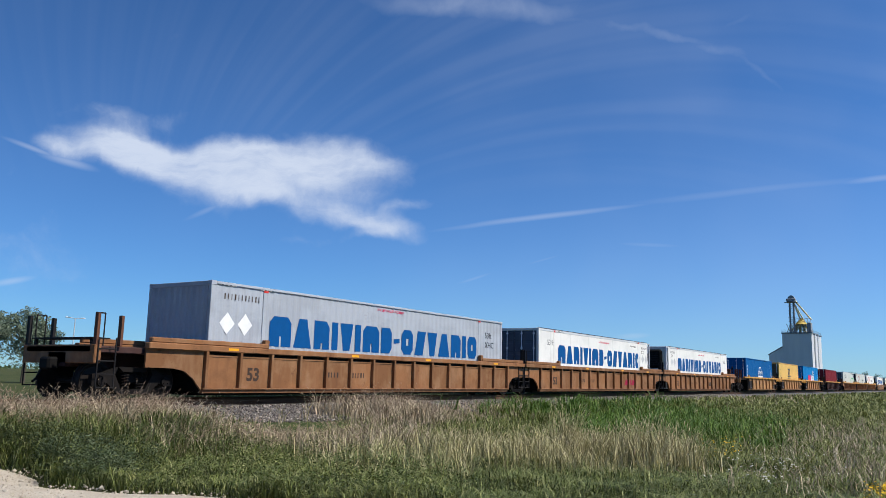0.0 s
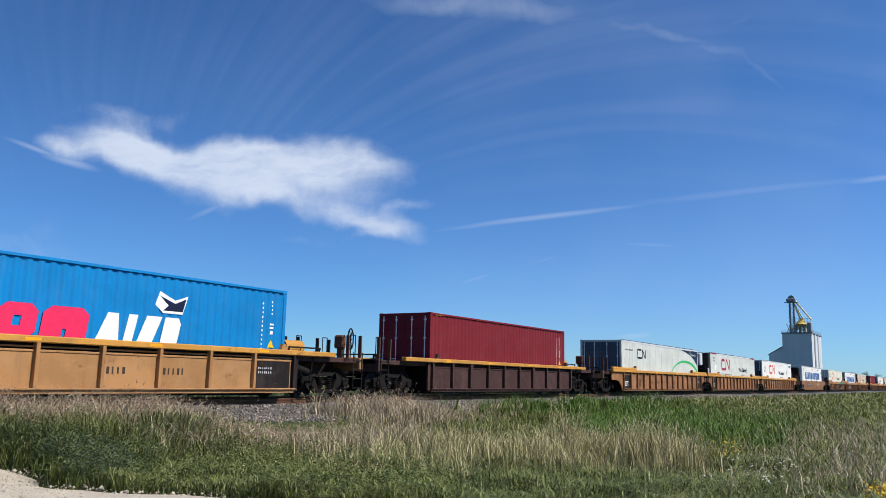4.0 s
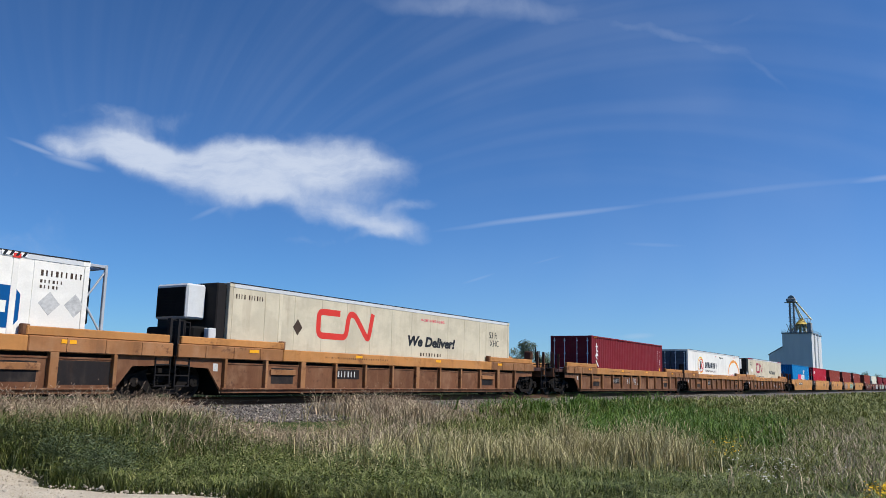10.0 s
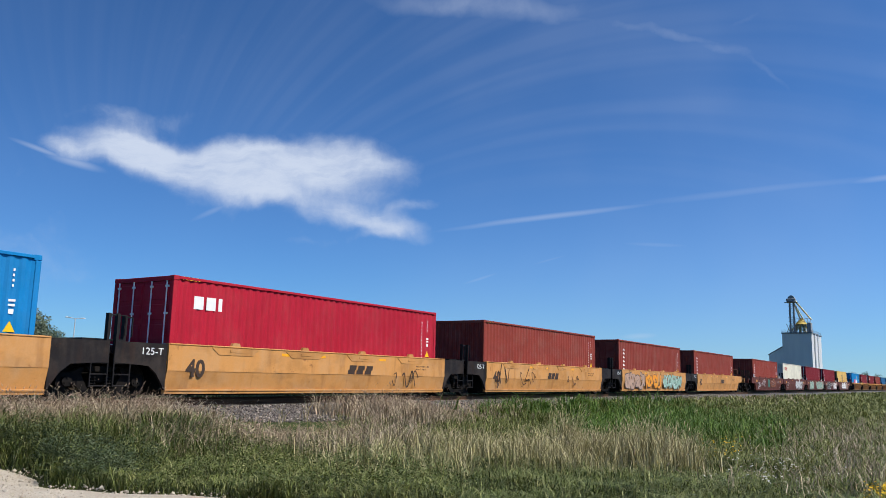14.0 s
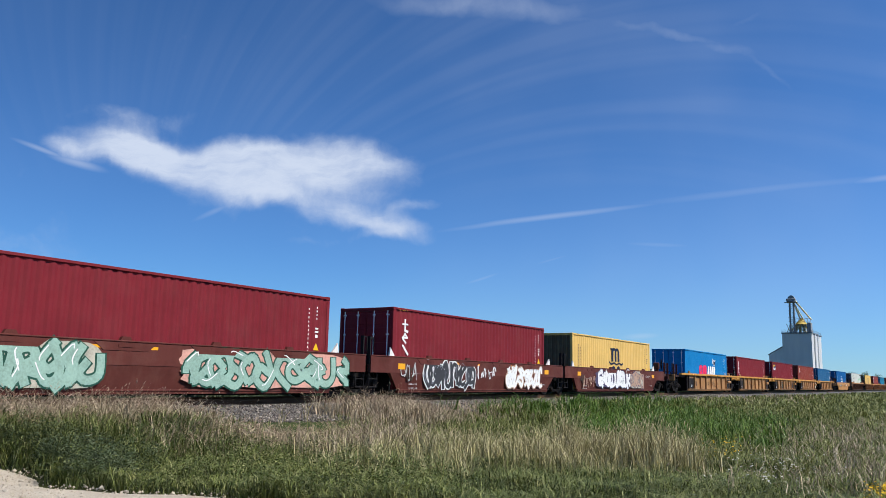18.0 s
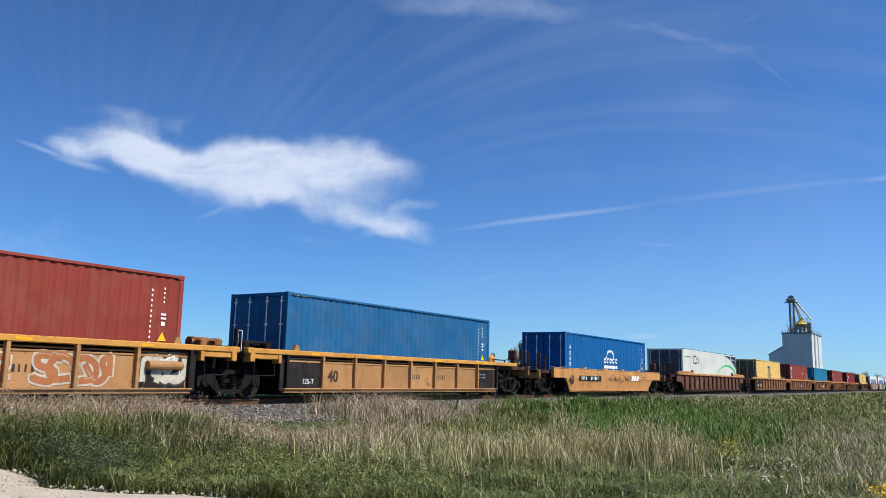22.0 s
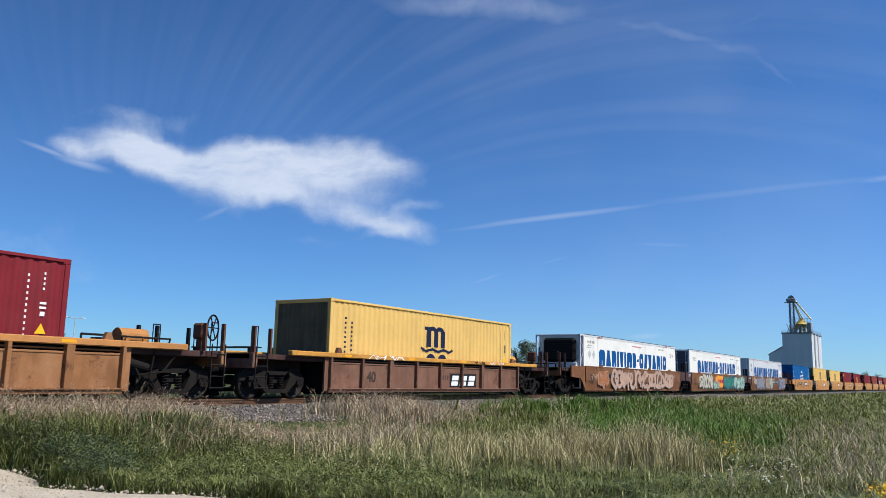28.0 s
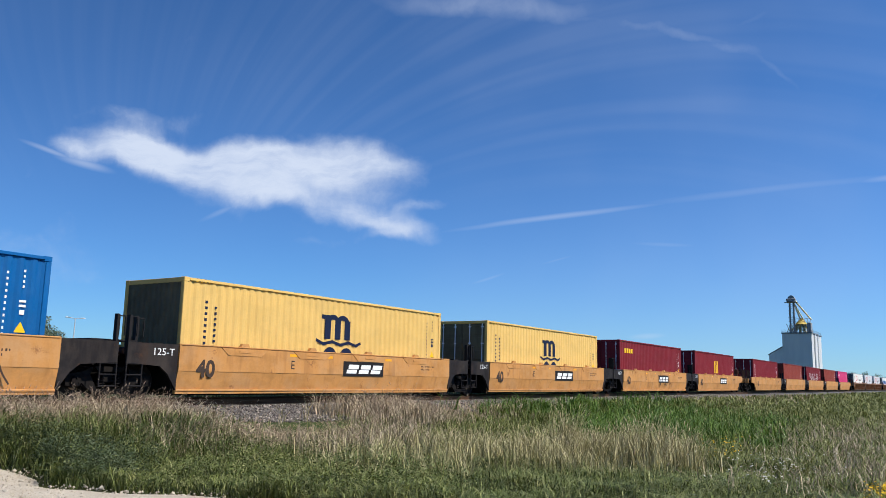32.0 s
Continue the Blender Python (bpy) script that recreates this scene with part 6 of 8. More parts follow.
# spray paint by place in the train
SPRAY = {
    10: [(-4.15, -3.2, 0.45, 0.75, "bone", "bone", 3, "line"), (-3.0, 0.75, 0.02, 0.90, "bone", "bone", 8, "line"), (1.1, 1.9, 0.40, 0.56, "bone", "bone", 4, "line")],
    12: [(1.2, 6.3, 0.02, 0.72, "teal", "teal", 1, "patch"), (1.6, 4.8, 0.10, 0.66, "faded", "teal", 3, "bubble"), (5.0, 6.2, 0.08, 0.66, "mint", "teal", 2, "bubble"), (1.3, 6.2, 0.74, 0.98, "teal", "teal", 1, "chord_patch"), (-0.4, 1.0, 0.76, 0.96, "bone", "bone", 5, "chord_line")],
    13: [(-5.0, -1.4, 0.04, 0.72, "silver", "charcoal", 4, "bubble"), (-4.8, -1.5, 0.73, 0.99, "silver", "charcoal", 4, "chord")],
    15: [(-1.2, 0.8, 0.2, 0.6, "silver", "silver", 6, "line")],
    17: [(2.9, 4.4, 0.1, 0.55, "silver", "silver", 5, "line"), (-1.2, 2.0, 0.76, 0.98, "wornblack", "wornblack", 7, "chord_line")],
    19: [(3.0, 4.6, 0.1, 0.6, "wornblack", "wornblack", 3, "line")],
    20: [(-5.4, -4.2, 0.1, 0.95, "wornblack", "wornblack", 2, "line"), (-3.2, -1.2, 0.2, 0.85, "wornblack", "wornblack", 3, "line"), (1.8, 3.2, 0.2, 0.6, "wornblack", "wornblack", 3, "line")],
    21: [(-5.8, -2.6, 0.05, 0.85, "tan", "charcoal", 4, "bubble"), (-2.2, 0.6, 0.1, 0.85, "orange", "charcoal", 3, "bubble"), (1.2, 5.2, 0.06, 0.92, "mint", "wornblack", 6, "bubble")],
    23: [(-5.2, -3.6, 0.1, 0.6, "white", "white", 6, "line"), (-3.4, -2.2, 0.25, 0.85, "white", "white", 4, "line"), (-0.6, 0.2, 0.2, 0.9, "teal", "teal", 1, "patch"), (0.5, 3.3, 0.24, 0.80, "faded", "faded", 1, "patch"), (0.7, 3.0, 0.30, 0.76, "oxide", "faded", 6, "bubble")],
    24: [(-0.2, 4.4, 0.04, 0.95, "silver", "charcoal", 5, "bubble"), (4.4, 5.2, 0.3, 0.95, "silver", "silver", 4, "line"), (-5.4, -4.4, 0.2, 0.7, "white", "white", 3, "line")],
    25: [(-5.2, -1.9, 0.02, 0.97, "bone", "bone", 1, "patch"), (-5.1, -2.0, 0.03, 0.95, "mint", "forest", 4, "bubble"), (0.05, 6.75, 0.04, 0.97, "blush", "blush", 1, "patch"), (0.4, 6.7, 0.06, 0.93, "mint", "forest", 6, "bubble")],
    26: [(-4.5, -0.9, 0.05, 0.95, "charcoal", "white", 6, "bubble"), (-0.7, 0.8, 0.4, 0.85, "white", "white", 5, "line"), (1.7, 5.2, 0.05, 0.92, "white", "tan", 6, "bubble"), (-6.0, -4.8, 0.3, 0.8, "silver", "silver", 5, "line")],
    27: [(-5.4, -3.5, 0.12, 0.62, "tan", "tan", 6, "line"), (-3.9, 1.8, 0.10, 0.92, "violet", "violet", 1, "patch"), (-3.3, 1.5, 0.06, 1.0, "white", "violet", 6, "bubble"), (1.6, 4.0, 0.06, 0.96, "bone", "bone", 1, "patch"), (1.7, 3.9, 0.08, 0.95, "tan", "violet", 4, "bubble")],
    28: [(-1.0, 1.4, 0.2, 0.6, "wornblack", "wornblack", 5, "line")],
    29: [(-3.0, -0.4, 0.1, 0.8, "wornblack", "wornblack", 5, "line"), (2.2, 3.2, 0.4, 0.9, "charcoal", "charcoal", 1, "line")],
    30: [(-3.2, -1.7, 0.08, 0.72, "wornblack", "forest", 3, "bubble"), (0.4, 2.6, 0.12, 0.55, "bone", "bone", 3, "line"), (3.4, 4.9, 0.10, 0.70, "wornblack", "faded", 3, "bubble")],
    31: [(-4.8, -3.6, 0.1, 0.8, "silver", "silver", 2, "line"), (-0.2, 1.6, 0.10, 0.75, "faded", "bone", 2, "bubble"), (2.2, 4.0, 0.10, 0.75, "faded", "bone", 2, "bubble"), (4.9, 6.1, 0.10, 0.80, "bone", "charcoal", 2, "bubble")],
    33: [(-1.0, 1.2, 0.4, 0.75, "wornblack", "wornblack", 5, "line"), (1.4, 2.4, 0.4, 0.8, "wornblack", "wornblack", 3, "line")],
    34: [(-5.5, -4.2, 0.2, 0.6, "silver", "silver", 3, "line")],
    35: [(0.2, 2.4, 0.15, 0.6, "wornblack", "wornblack", 3, "line")],
    40: [(-4.5, -2.5, 0.88, 0.99, "white", "white", 5, "chord_line"), (2.4, 3.4, 0.88, 0.99, "wornblack", "wornblack", 5, "chord_line"), (3.8, 4.8, 0.88, 0.99, "white", "white", 4, "chord_line")],
    41: [(-7.5, -6.7, 0.30, 0.85, "tan", "tan", 2, "line"), (-6.5, -5.2, 0.12, 0.88, "faded", "tan", 2, "bubble"), (-4.7, 6.8, 0.02, 0.96, "tan", "charcoal", 9, "bubble")],
    42: [(-1.8, 0.85, 0.10, 0.92, "orange", "orange", 1, "patch"), (-6.2, -2.55, 0.04, 1.0, "charcoal", "charcoal", 1, "patch"), (-6.3, -2.55, 0.02, 1.0, "bone", "charcoal", 6, "bubble"), (-2.3, -0.6, 0.05, 0.55, "mint", "charcoal", 4, "bubble"), (0.95, 8.4, 0.0, 0.98, "charcoal", "charcoal", 1, "patch"), (1.1, 4.2, 0.03, 0.98, "teal", "violet", 5, "bubble"), (4.4, 8.3, 0.05, 0.96, "mint", "forest", 6, "bubble")],
    43: [(-7.2, -6.0, 0.4, 1.0, "tan", "mint", 3, "bubble"), (-6.0, -2.3, 0.02, 0.98, "lilac", "charcoal", 6, "bubble"), (-1.8, 0.3, 0.03, 0.97, "tan", "charcoal", 4, "bubble"), (0.4, 1.4, 0.03, 0.97, "mint", "bone", 1, "bubble"), (1.7, 2.7, 0.75, 0.98, "bone", "bone", 5, "line"), (4.2, 8.5, 0.02, 0.98, "violet", "violet", 1, "patch"), (5.1, 8.4, 0.05, 0.96, "lilac", "violet", 4, "bubble")],
    44: [(-5.3, -1.5, 0.12, 0.85, "wornblack", "wornblack", 7, "line"), (-1.0, 0.2, 0.3, 0.9, "wornblack", "wornblack", 2, "line"), (0.9, 5.0, 0.08, 0.85, "wornblack", "wornblack", 8, "line")],
    47: [(0.5, 2.5, 0.2, 0.7, "wornblack", "wornblack", 3, "line")],
}


def well_cars():
    i = 0
    for count, st, L, pitch, kind in SETS:
        for k in range(count):
            s, Lc = TRAIN[i][0], 16.15 if TRAIN[i][1] > 14 else TRAIN[i][1]
            x = s + Lc / 2
            first, last = k == 0, k == count - 1
            left = (pitch / 2 + 1.62, True, pitch / 2 + 0.15) if first else (pitch / 2, False, pitch / 2)
            right = (pitch / 2 + 1.62, True, pitch / 2 + 0.15) if last else (pitch / 2, False, pitch / 2)
            form = "smooth-sided" if st["smooth"] else "ribbed"
            tint = {"rust": "rust-orange", "panel": "weathered brown", "amber": "weathered orange-brown", "brown": "maroon-brown", "dark": "dark brown", "mauve": "faded brown", "tan": "tan-orange", "orange": "orange-yellow", "oxide": "oxide-brown", "rustbrown": "rust-brown"}[st["body"]]
            tail = " with yellow chord" if st["chord"] == "chord" else " with orange chord" if st["chord"] == "chordrust" else ""
            more = " and graffiti" if i in SPRAY and tail else (" with spray paint" if i in SPRAY else "")
            rest = "" if more and tail else " on the rails"
            ob = thing("well_car", f"{tint} {form} well car{tail}{more}{rest}", "railway wagon", "well cars of the train")
            mark = kind
            if kind in ("number", "tagged") and count > 1 and k not in (0, 4):
                mark = "tagged" if st["smooth"] else ""
            car(st, L, left, right, i, mark, ob)
            if i in SPRAY:
                spray(ob, SPRAY[i], L / 2, WELL_Z - ZR, st["top"] - ZR, st["smooth"])
            MOVING.append((ob, x, ZR))
            i += 1

# ---- sky with drifting cirrus ----
def cirrus():
    """A far shell of thin cloud that turns slowly; it glows where the cloud is and is clear elsewhere."""
    R = 3900.0
    m = Mesh()
    az = [radians(a) for a in range(-75, 76, 5)]
    el = [radians(e) for e in range(0, 66, 5)]
    vs = [(R * math.sin(a) * math.cos(e), R * math.cos(a) * math.cos(e), R * math.sin(e)) for e in el for a in az]
    k = len(az)
    m.add(vs, [(j * k + i, j * k + i + 1, (j + 1) * k + i + 1, (j + 1) * k + i) for j in range(len(el) - 1) for i in range(k - 1)])
    n = Nodes("cirrus_cloud")
    t = n.t

    def dot(vec):
        q = t.nodes.new("ShaderNodeVectorMath")
        q.operation = "DOT_PRODUCT"
        n.link(n.tc.outputs["Object"], q.inputs[0])
        q.inputs[1].default_value = vec
        return q.outputs["Value"]
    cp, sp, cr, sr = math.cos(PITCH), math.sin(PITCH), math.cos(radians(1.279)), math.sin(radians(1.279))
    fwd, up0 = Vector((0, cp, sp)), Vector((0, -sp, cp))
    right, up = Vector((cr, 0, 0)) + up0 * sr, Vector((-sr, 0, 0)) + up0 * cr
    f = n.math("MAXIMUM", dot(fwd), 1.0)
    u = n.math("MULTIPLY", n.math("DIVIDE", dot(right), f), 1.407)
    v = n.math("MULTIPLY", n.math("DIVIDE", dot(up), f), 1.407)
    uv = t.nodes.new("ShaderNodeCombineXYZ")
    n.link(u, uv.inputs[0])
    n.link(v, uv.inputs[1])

    def add(a, b):
        return n.math("ADD", a, b)

    def mul(a, b):
        return n.math("MULTIPLY", a, b)

    def warp(scale, amount, detail):
        q = t.nodes.new("ShaderNodeTexNoise")
        q.inputs["Scale"].default_value, q.inputs["Detail"].default_value = scale, detail
        n.link(uv.outputs[0], q.inputs["Vector"])
        s = t.nodes.new("ShaderNodeVectorMath")
        s.operation = "MULTIPLY_ADD"
        n.link(q.outputs["Color"], s.inputs[0])
        s.inputs[1].default_value = (amount, amount, 0)
        s.inputs[2].default_value = (-amount / 2, -amount / 2, 0)
        a = t.nodes.new("ShaderNodeVectorMath")
        n.link(uv.outputs[0], a.inputs[0])
        n.link(s.outputs[0], a.inputs[1])
        return a.outputs[0]
    soft, fine = warp(7.0, 0.085, 6), warp(3.0, 0.012, 3)

    def lobe(vec, x, y, rx, ry, tilt, edge=0.15):
        mp = t.nodes.new("ShaderNodeMapping")
        mp.vector_type = "TEXTURE"
        mp.inputs["Location"].default_value = (x, y, 0)
        mp.inputs["Rotation"].default_value = (0, 0, radians(tilt))
        mp.inputs["Scale"].default_value = (rx, ry, 1)
        n.link(vec, mp.inputs[0])
        q = t.nodes.new("ShaderNodeVectorMath")
        q.operation = "LENGTH"
        n.link(mp.outputs[0], q.inputs[0])
        return n.ramp(q.outputs["Value"], 1.0, edge)

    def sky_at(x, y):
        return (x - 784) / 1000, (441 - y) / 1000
    grain = n.noise(soft, 9.0, 8, 0.62)
    comb = t.nodes.new("ShaderNodeMapping")
    comb.inputs["Scale"].default_value = (3.5, 16, 1)
    comb.inputs["Rotation"].default_value = (0, 0, radians(22))
    n.link(soft, comb.inputs[0])
    wisps = n.noise(comb.outputs[0], 1.6, 7, 0.62)
    total = None
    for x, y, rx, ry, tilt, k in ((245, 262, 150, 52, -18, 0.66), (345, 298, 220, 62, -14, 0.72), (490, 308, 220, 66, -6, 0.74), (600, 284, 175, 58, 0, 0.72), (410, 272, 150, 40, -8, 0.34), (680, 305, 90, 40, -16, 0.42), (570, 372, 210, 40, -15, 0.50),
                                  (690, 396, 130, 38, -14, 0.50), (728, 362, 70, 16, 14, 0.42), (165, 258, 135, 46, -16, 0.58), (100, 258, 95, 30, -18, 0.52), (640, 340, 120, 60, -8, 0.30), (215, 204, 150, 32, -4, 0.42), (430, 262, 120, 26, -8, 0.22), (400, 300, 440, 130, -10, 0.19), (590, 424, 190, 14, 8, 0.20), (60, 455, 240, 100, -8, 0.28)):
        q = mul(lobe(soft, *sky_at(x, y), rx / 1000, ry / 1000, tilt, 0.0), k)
        total = q if total is None else add(total, q)
    body = mul(n.ramp(add(n.math("MINIMUM", total, 1.10), mul(add(grain, -0.5), 1.05)), 0.02, 1.08), n.ramp(wisps, 0.2, 0.6, 0.65, 1.0))
    thin = None
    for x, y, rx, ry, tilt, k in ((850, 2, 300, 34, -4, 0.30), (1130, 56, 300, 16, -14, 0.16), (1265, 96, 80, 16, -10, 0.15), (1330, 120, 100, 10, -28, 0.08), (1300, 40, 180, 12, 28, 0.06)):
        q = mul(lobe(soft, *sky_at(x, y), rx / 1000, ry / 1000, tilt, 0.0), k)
        thin = q if thin is None else n.math("MAXIMUM", thin, q)
    thin = mul(thin, n.ramp(grain, 0.25, 0.7, 0.45, 1.0))
    trail = None
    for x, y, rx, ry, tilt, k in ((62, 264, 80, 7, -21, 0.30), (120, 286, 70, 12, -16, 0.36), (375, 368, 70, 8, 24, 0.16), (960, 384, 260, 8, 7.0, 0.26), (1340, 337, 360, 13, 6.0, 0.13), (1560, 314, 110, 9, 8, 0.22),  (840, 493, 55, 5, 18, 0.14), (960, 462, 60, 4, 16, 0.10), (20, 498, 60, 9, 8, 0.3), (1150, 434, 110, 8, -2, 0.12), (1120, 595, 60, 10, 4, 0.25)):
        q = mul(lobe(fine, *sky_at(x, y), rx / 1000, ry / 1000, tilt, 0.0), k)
        trail = q if trail is None else n.math("MAXIMUM", trail, q)
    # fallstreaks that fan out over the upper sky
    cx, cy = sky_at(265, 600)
    du, dv = add(u, -cx), add(v, -cy)
    ang, rad = n.math("ARCTAN2", du, dv), n.math("SQRT", add(mul(du, du), mul(dv, dv)))
    fan = t.nodes.new("ShaderNodeCombineXYZ")
    n.link(mul(add(ang, mul(rad, -0.45)), 24.0), fan.inputs[0])
    n.link(mul(rad, 1.5), fan.inputs[1])
    rays = n.noise(fan.outputs[0], 1.0, 2, 0.4)
    patch = n.noise(uv.outputs[0], 2.6, 3, 0.5)
    streaks = mul(mul(n.ramp(rays, 0.36, 0.70), n.ramp(patch, 0.20, 0.70, 0.45, 1.0)), mul(n.ramp(v, 0.02, 0.24), mul(n.ramp(rad, 0.25, 0.50, 0.0, 0.042), n.ramp(u, -0.6, 0.3, 0.35, 1.3))))
    veil = mul(mul(n.ramp(patch, 0.3, 0.75), n.ramp(u, -0.5, 0.4, 0.4, 1.3)), 0.035)
    veil = add(veil, mul(mul(n.ramp(u, -0.35, 0.45), n.ramp(v, 0.24, -0.14)), 0.06))
    dens = n.math("MAXIMUM", n.math("MAXIMUM", mul(n.math("POWER", body, 1.35), 0.93), thin), n.math("MAXIMUM", trail, add(streaks, veil)))
    em, clear, mx = t.nodes.new("ShaderNodeEmission"), t.nodes.new("ShaderNodeBsdfTransparent"), t.nodes.new("ShaderNodeMixShader")
    em.inputs[0].default_value, em.inputs[1].default_value = (0.74, 0.83, 1.0, 1), 0.83
    n.link(n.math("MINIMUM", dens, 0.92), mx.inputs[0])
    n.link(clear.outputs[0], mx.inputs[1])
    n.link(em.outputs[0], mx.inputs[2])
    n.link(mx.outputs[0], t.nodes["Material Output"].inputs[0])
    t.nodes.remove(n.bsdf)
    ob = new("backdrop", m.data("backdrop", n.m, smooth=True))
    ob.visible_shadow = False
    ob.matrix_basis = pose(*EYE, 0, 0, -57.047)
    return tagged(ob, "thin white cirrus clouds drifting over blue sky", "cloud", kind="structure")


# ---- ground ----
def step(a, b, x):
    t = np.clip((np.asarray(x, float) - a) / (b - a), 0, 1)
    return t * t * (3 - 2 * t)


def ground_z(x, y):
    """Height of the land: flat fields, a low bank under the track, a level gravel verge."""
    x, y = np.asarray(x, float), np.asarray(y, float)
    d = np.abs(y - TY)
    bank = 0.56 * step(7.0, 3.0, d)
    lumps = 0.05 * np.sin(x * 0.9 + 1.3 * np.sin(y * 0.7)) * np.cos(y * 1.1 + 0.6 * np.sin(x * 0.5))
    near = step(120, 40, np.hypot(x, y))
    edge = verge_edge(y)
    return bank + lumps * near * step(2.6, 4.0, d) * step(edge - 0.6, edge + 1.6, x)


def verge_edge(y):
    """Where the gravel ends and the grass begins."""
    return 7.62 + 0.10 * np.sin(y * 1.7) + 0.08 * np.sin(y * 4.3 + 1) + np.where(y < 9, 0.25 * (9 - y), np.where(y < 11, -0.32 * (y - 9), -0.64 - 0.1 * (y - 11)))


def earth_material():
    n = Nodes("field_soil_and_grass")
    a = n.noise(n.scaled(1, 1, 1), 0.18, 6, 0.6)
    b = n.noise(n.scaled(1, 1, 1), 2.5, 6, 0.65)
    c = n.mix(n.ramp(a, 0.35, 0.65), (0.045, 0.065, 0.018), (0.095, 0.095, 0.036))
    c = n.mix(n.ramp(b, 0.4, 0.7, 0, 0.7), c, (0.03, 0.036, 0.014))
    n.bump(b, 0.6, 0.08)
    return n.done(c, 0.95, spec=0.1)


def setting():
    xs = np.unique(np.concatenate([np.linspace(-4500, -200, 12), np.linspace(-200, -12, 24), np.linspace(-12, 70, 165), np.linspace(70, 300, 60), np.linspace(300, 4500, 20)]))
    ys = np.unique(np.concatenate([np.linspace(-4500, -100, 10), np.linspace(-100, -4, 14), np.linspace(-4, 24, 85), np.linspace(24, 120, 25), np.linspace(120, 4500, 14)]))
    X, Y = np.meshgrid(xs, ys)
    Z = ground_z(X, Y)
    k = len(xs)
    m = Mesh()
    m.v = [tuple(p) for p in np.stack([X.ravel(), Y.ravel(), Z.ravel()], 1)]
    m.f = [(j * k + i, j * k + i + 1, (j + 1) * k + i + 1, (j + 1) * k + i) for j in range(len(ys) - 1) for i in range(k - 1)]
    tagged(new("ground", m.data("ground", earth_material(), smooth=True)), "flat prairie ground under grass and weeds", "ground", kind="structure")

    # gravel verge of the road that crosses the track
    n = Nodes("pale_gravel")
    g1, g2 = n.noise(n.scaled(1, 1, 1), 1.2, 5, 0.6), n.noise(n.scaled(1, 1, 1), 45, 4, 0.7)
    c = n.mix(n.ramp(g1, 0.3, 0.7), (0.50, 0.43, 0.33), (0.62, 0.55, 0.44))
    c = n.mix(n.ramp(g2, 0.35, 0.75, 0, 0.6), c, (0.32, 0.26, 0.19))
    n.bump(g2, 0.8, 0.02)
    gravel = n.done(c, 0.9, spec=0.2)
    m = Mesh()
    rows = np.linspace(-40, 13.5, 120)
    cols = np.array([0, 0.2, 0.4, 0.6, 0.75, 0.85, 0.93, 0.97, 0.985, 0.995, 1.0])
    vs = []
    for y in rows:
        edge = 7.70 + 0.10 * math.sin(y * 1.7) + 0.08 * math.sin(y * 4.3 + 1) + (0.25 * (9 - y) if y < 9 else -0.32 * (y - 9) if y < 11 else -0.64 - 0.1 * (y - 11))
        for c0 in cols:
            x = -14 + (edge + 14) * c0
            vs.append((x, y, float(ground_z(x, y)) + 0.05 - 0.09 * max(0, c0 - 0.985) / 0.015 + 0.012 * math.sin(x * 3 + y * 2)))
    k = len(cols)
    m.add(vs, [(j * k + i, j * k + i + 1, (j + 1) * k + i + 1, (j + 1) * k + i) for j in range(len(rows) - 1) for i in range(k - 1)])
    tagged(new("road", m.data("road", gravel, smooth=True)), "pale gravel road verge beside the grass", "gravel road", kind="structure")
    loose_stones("edge_stones", gravel, 900, (5.5, 9.5), (6.5, 13.4), 0.015, 0.045, 0.045, "larger pale stones along the gravel's edge", 12, edge=7.3)
    loose_stones("gravel_stones", gravel, 5200, (3.5, 8.6), (4.5, 13.4), 0.008, 0.024, 0.05, "loose pale gravel stones along the verge", 11, edge=7.3)

    # ballast bed, its stones, sleepers, rails
    n = Nodes("ballast_rock")
    r1, r2 = n.noise(n.scaled(1, 1, 1), 7, 5, 0.6), n.noise(n.scaled(1, 1, 1), 30, 3, 0.6)
    c = n.mix(n.ramp(r1, 0.3, 0.7), (0.085, 0.075, 0.068), (0.17, 0.155, 0.145))
    c = n.mix(n.ramp(r2, 0.4, 0.7, 0, 0.6), c, (0.03, 0.026, 0.023))
    n.bump(r2, 1.0, 0.05)
    rock = n.done(c, 0.85)
    n = Nodes("ballast_stone")
    isl = n.island()
    c = n.mix(n.ramp(isl, 0.0, 0.7), (0.048, 0.040, 0.034), (0.175, 0.148, 0.125))
    c = n.mix(n.ramp(isl, 0.80, 1.0), c, (0.42, 0.37, 0.31))
    stone = n.done(c, 0.8)
    m = Mesh().prism([(TY - 3.3, 0.3), (TY + 3.3, 0.3), (TY + 1.75, 0.80), (TY - 1.75, 0.80)], -1000, 2600, "x")
    tagged(new("ballast_bed", m.data("ballast_bed", rock)), "grey crushed-stone ballast bed under the track", "ballast", kind="structure")
    ballast_stones(stone)
    prof = [(-0.075, 0), (0.075, 0), (0.075, 0.015), (0.012, 0.04), (0.012, 0.125), (0.036, 0.14), (0.036, 0.175), (0.025, 0.182), (-0.025, 0.182), (-0.036, 0.175), (-0.036, 0.14), (-0.012, 0.125), (-0.012, 0.04), (-0.075, 0.015)]
    rust = plain("rusty_rail_steel", (0.14, 0.075, 0.045), 0.6, 0.5)
    track = tagged(new("track"), "single railway track on grey ballast", "railway track", kind="structure")
    for sy in (-1, 1):
        m = Mesh().prism([(TY + sy * 0.755 + a, ZR - 0.182 + b) for a, b in prof], -1000, 2600, "x")
        part("rail", m, rust, track, "rusty steel rail with a worn head")
    wood = plain("creosoted_sleeper_wood", (0.075, 0.055, 0.04), 0.85, vary=0.4)
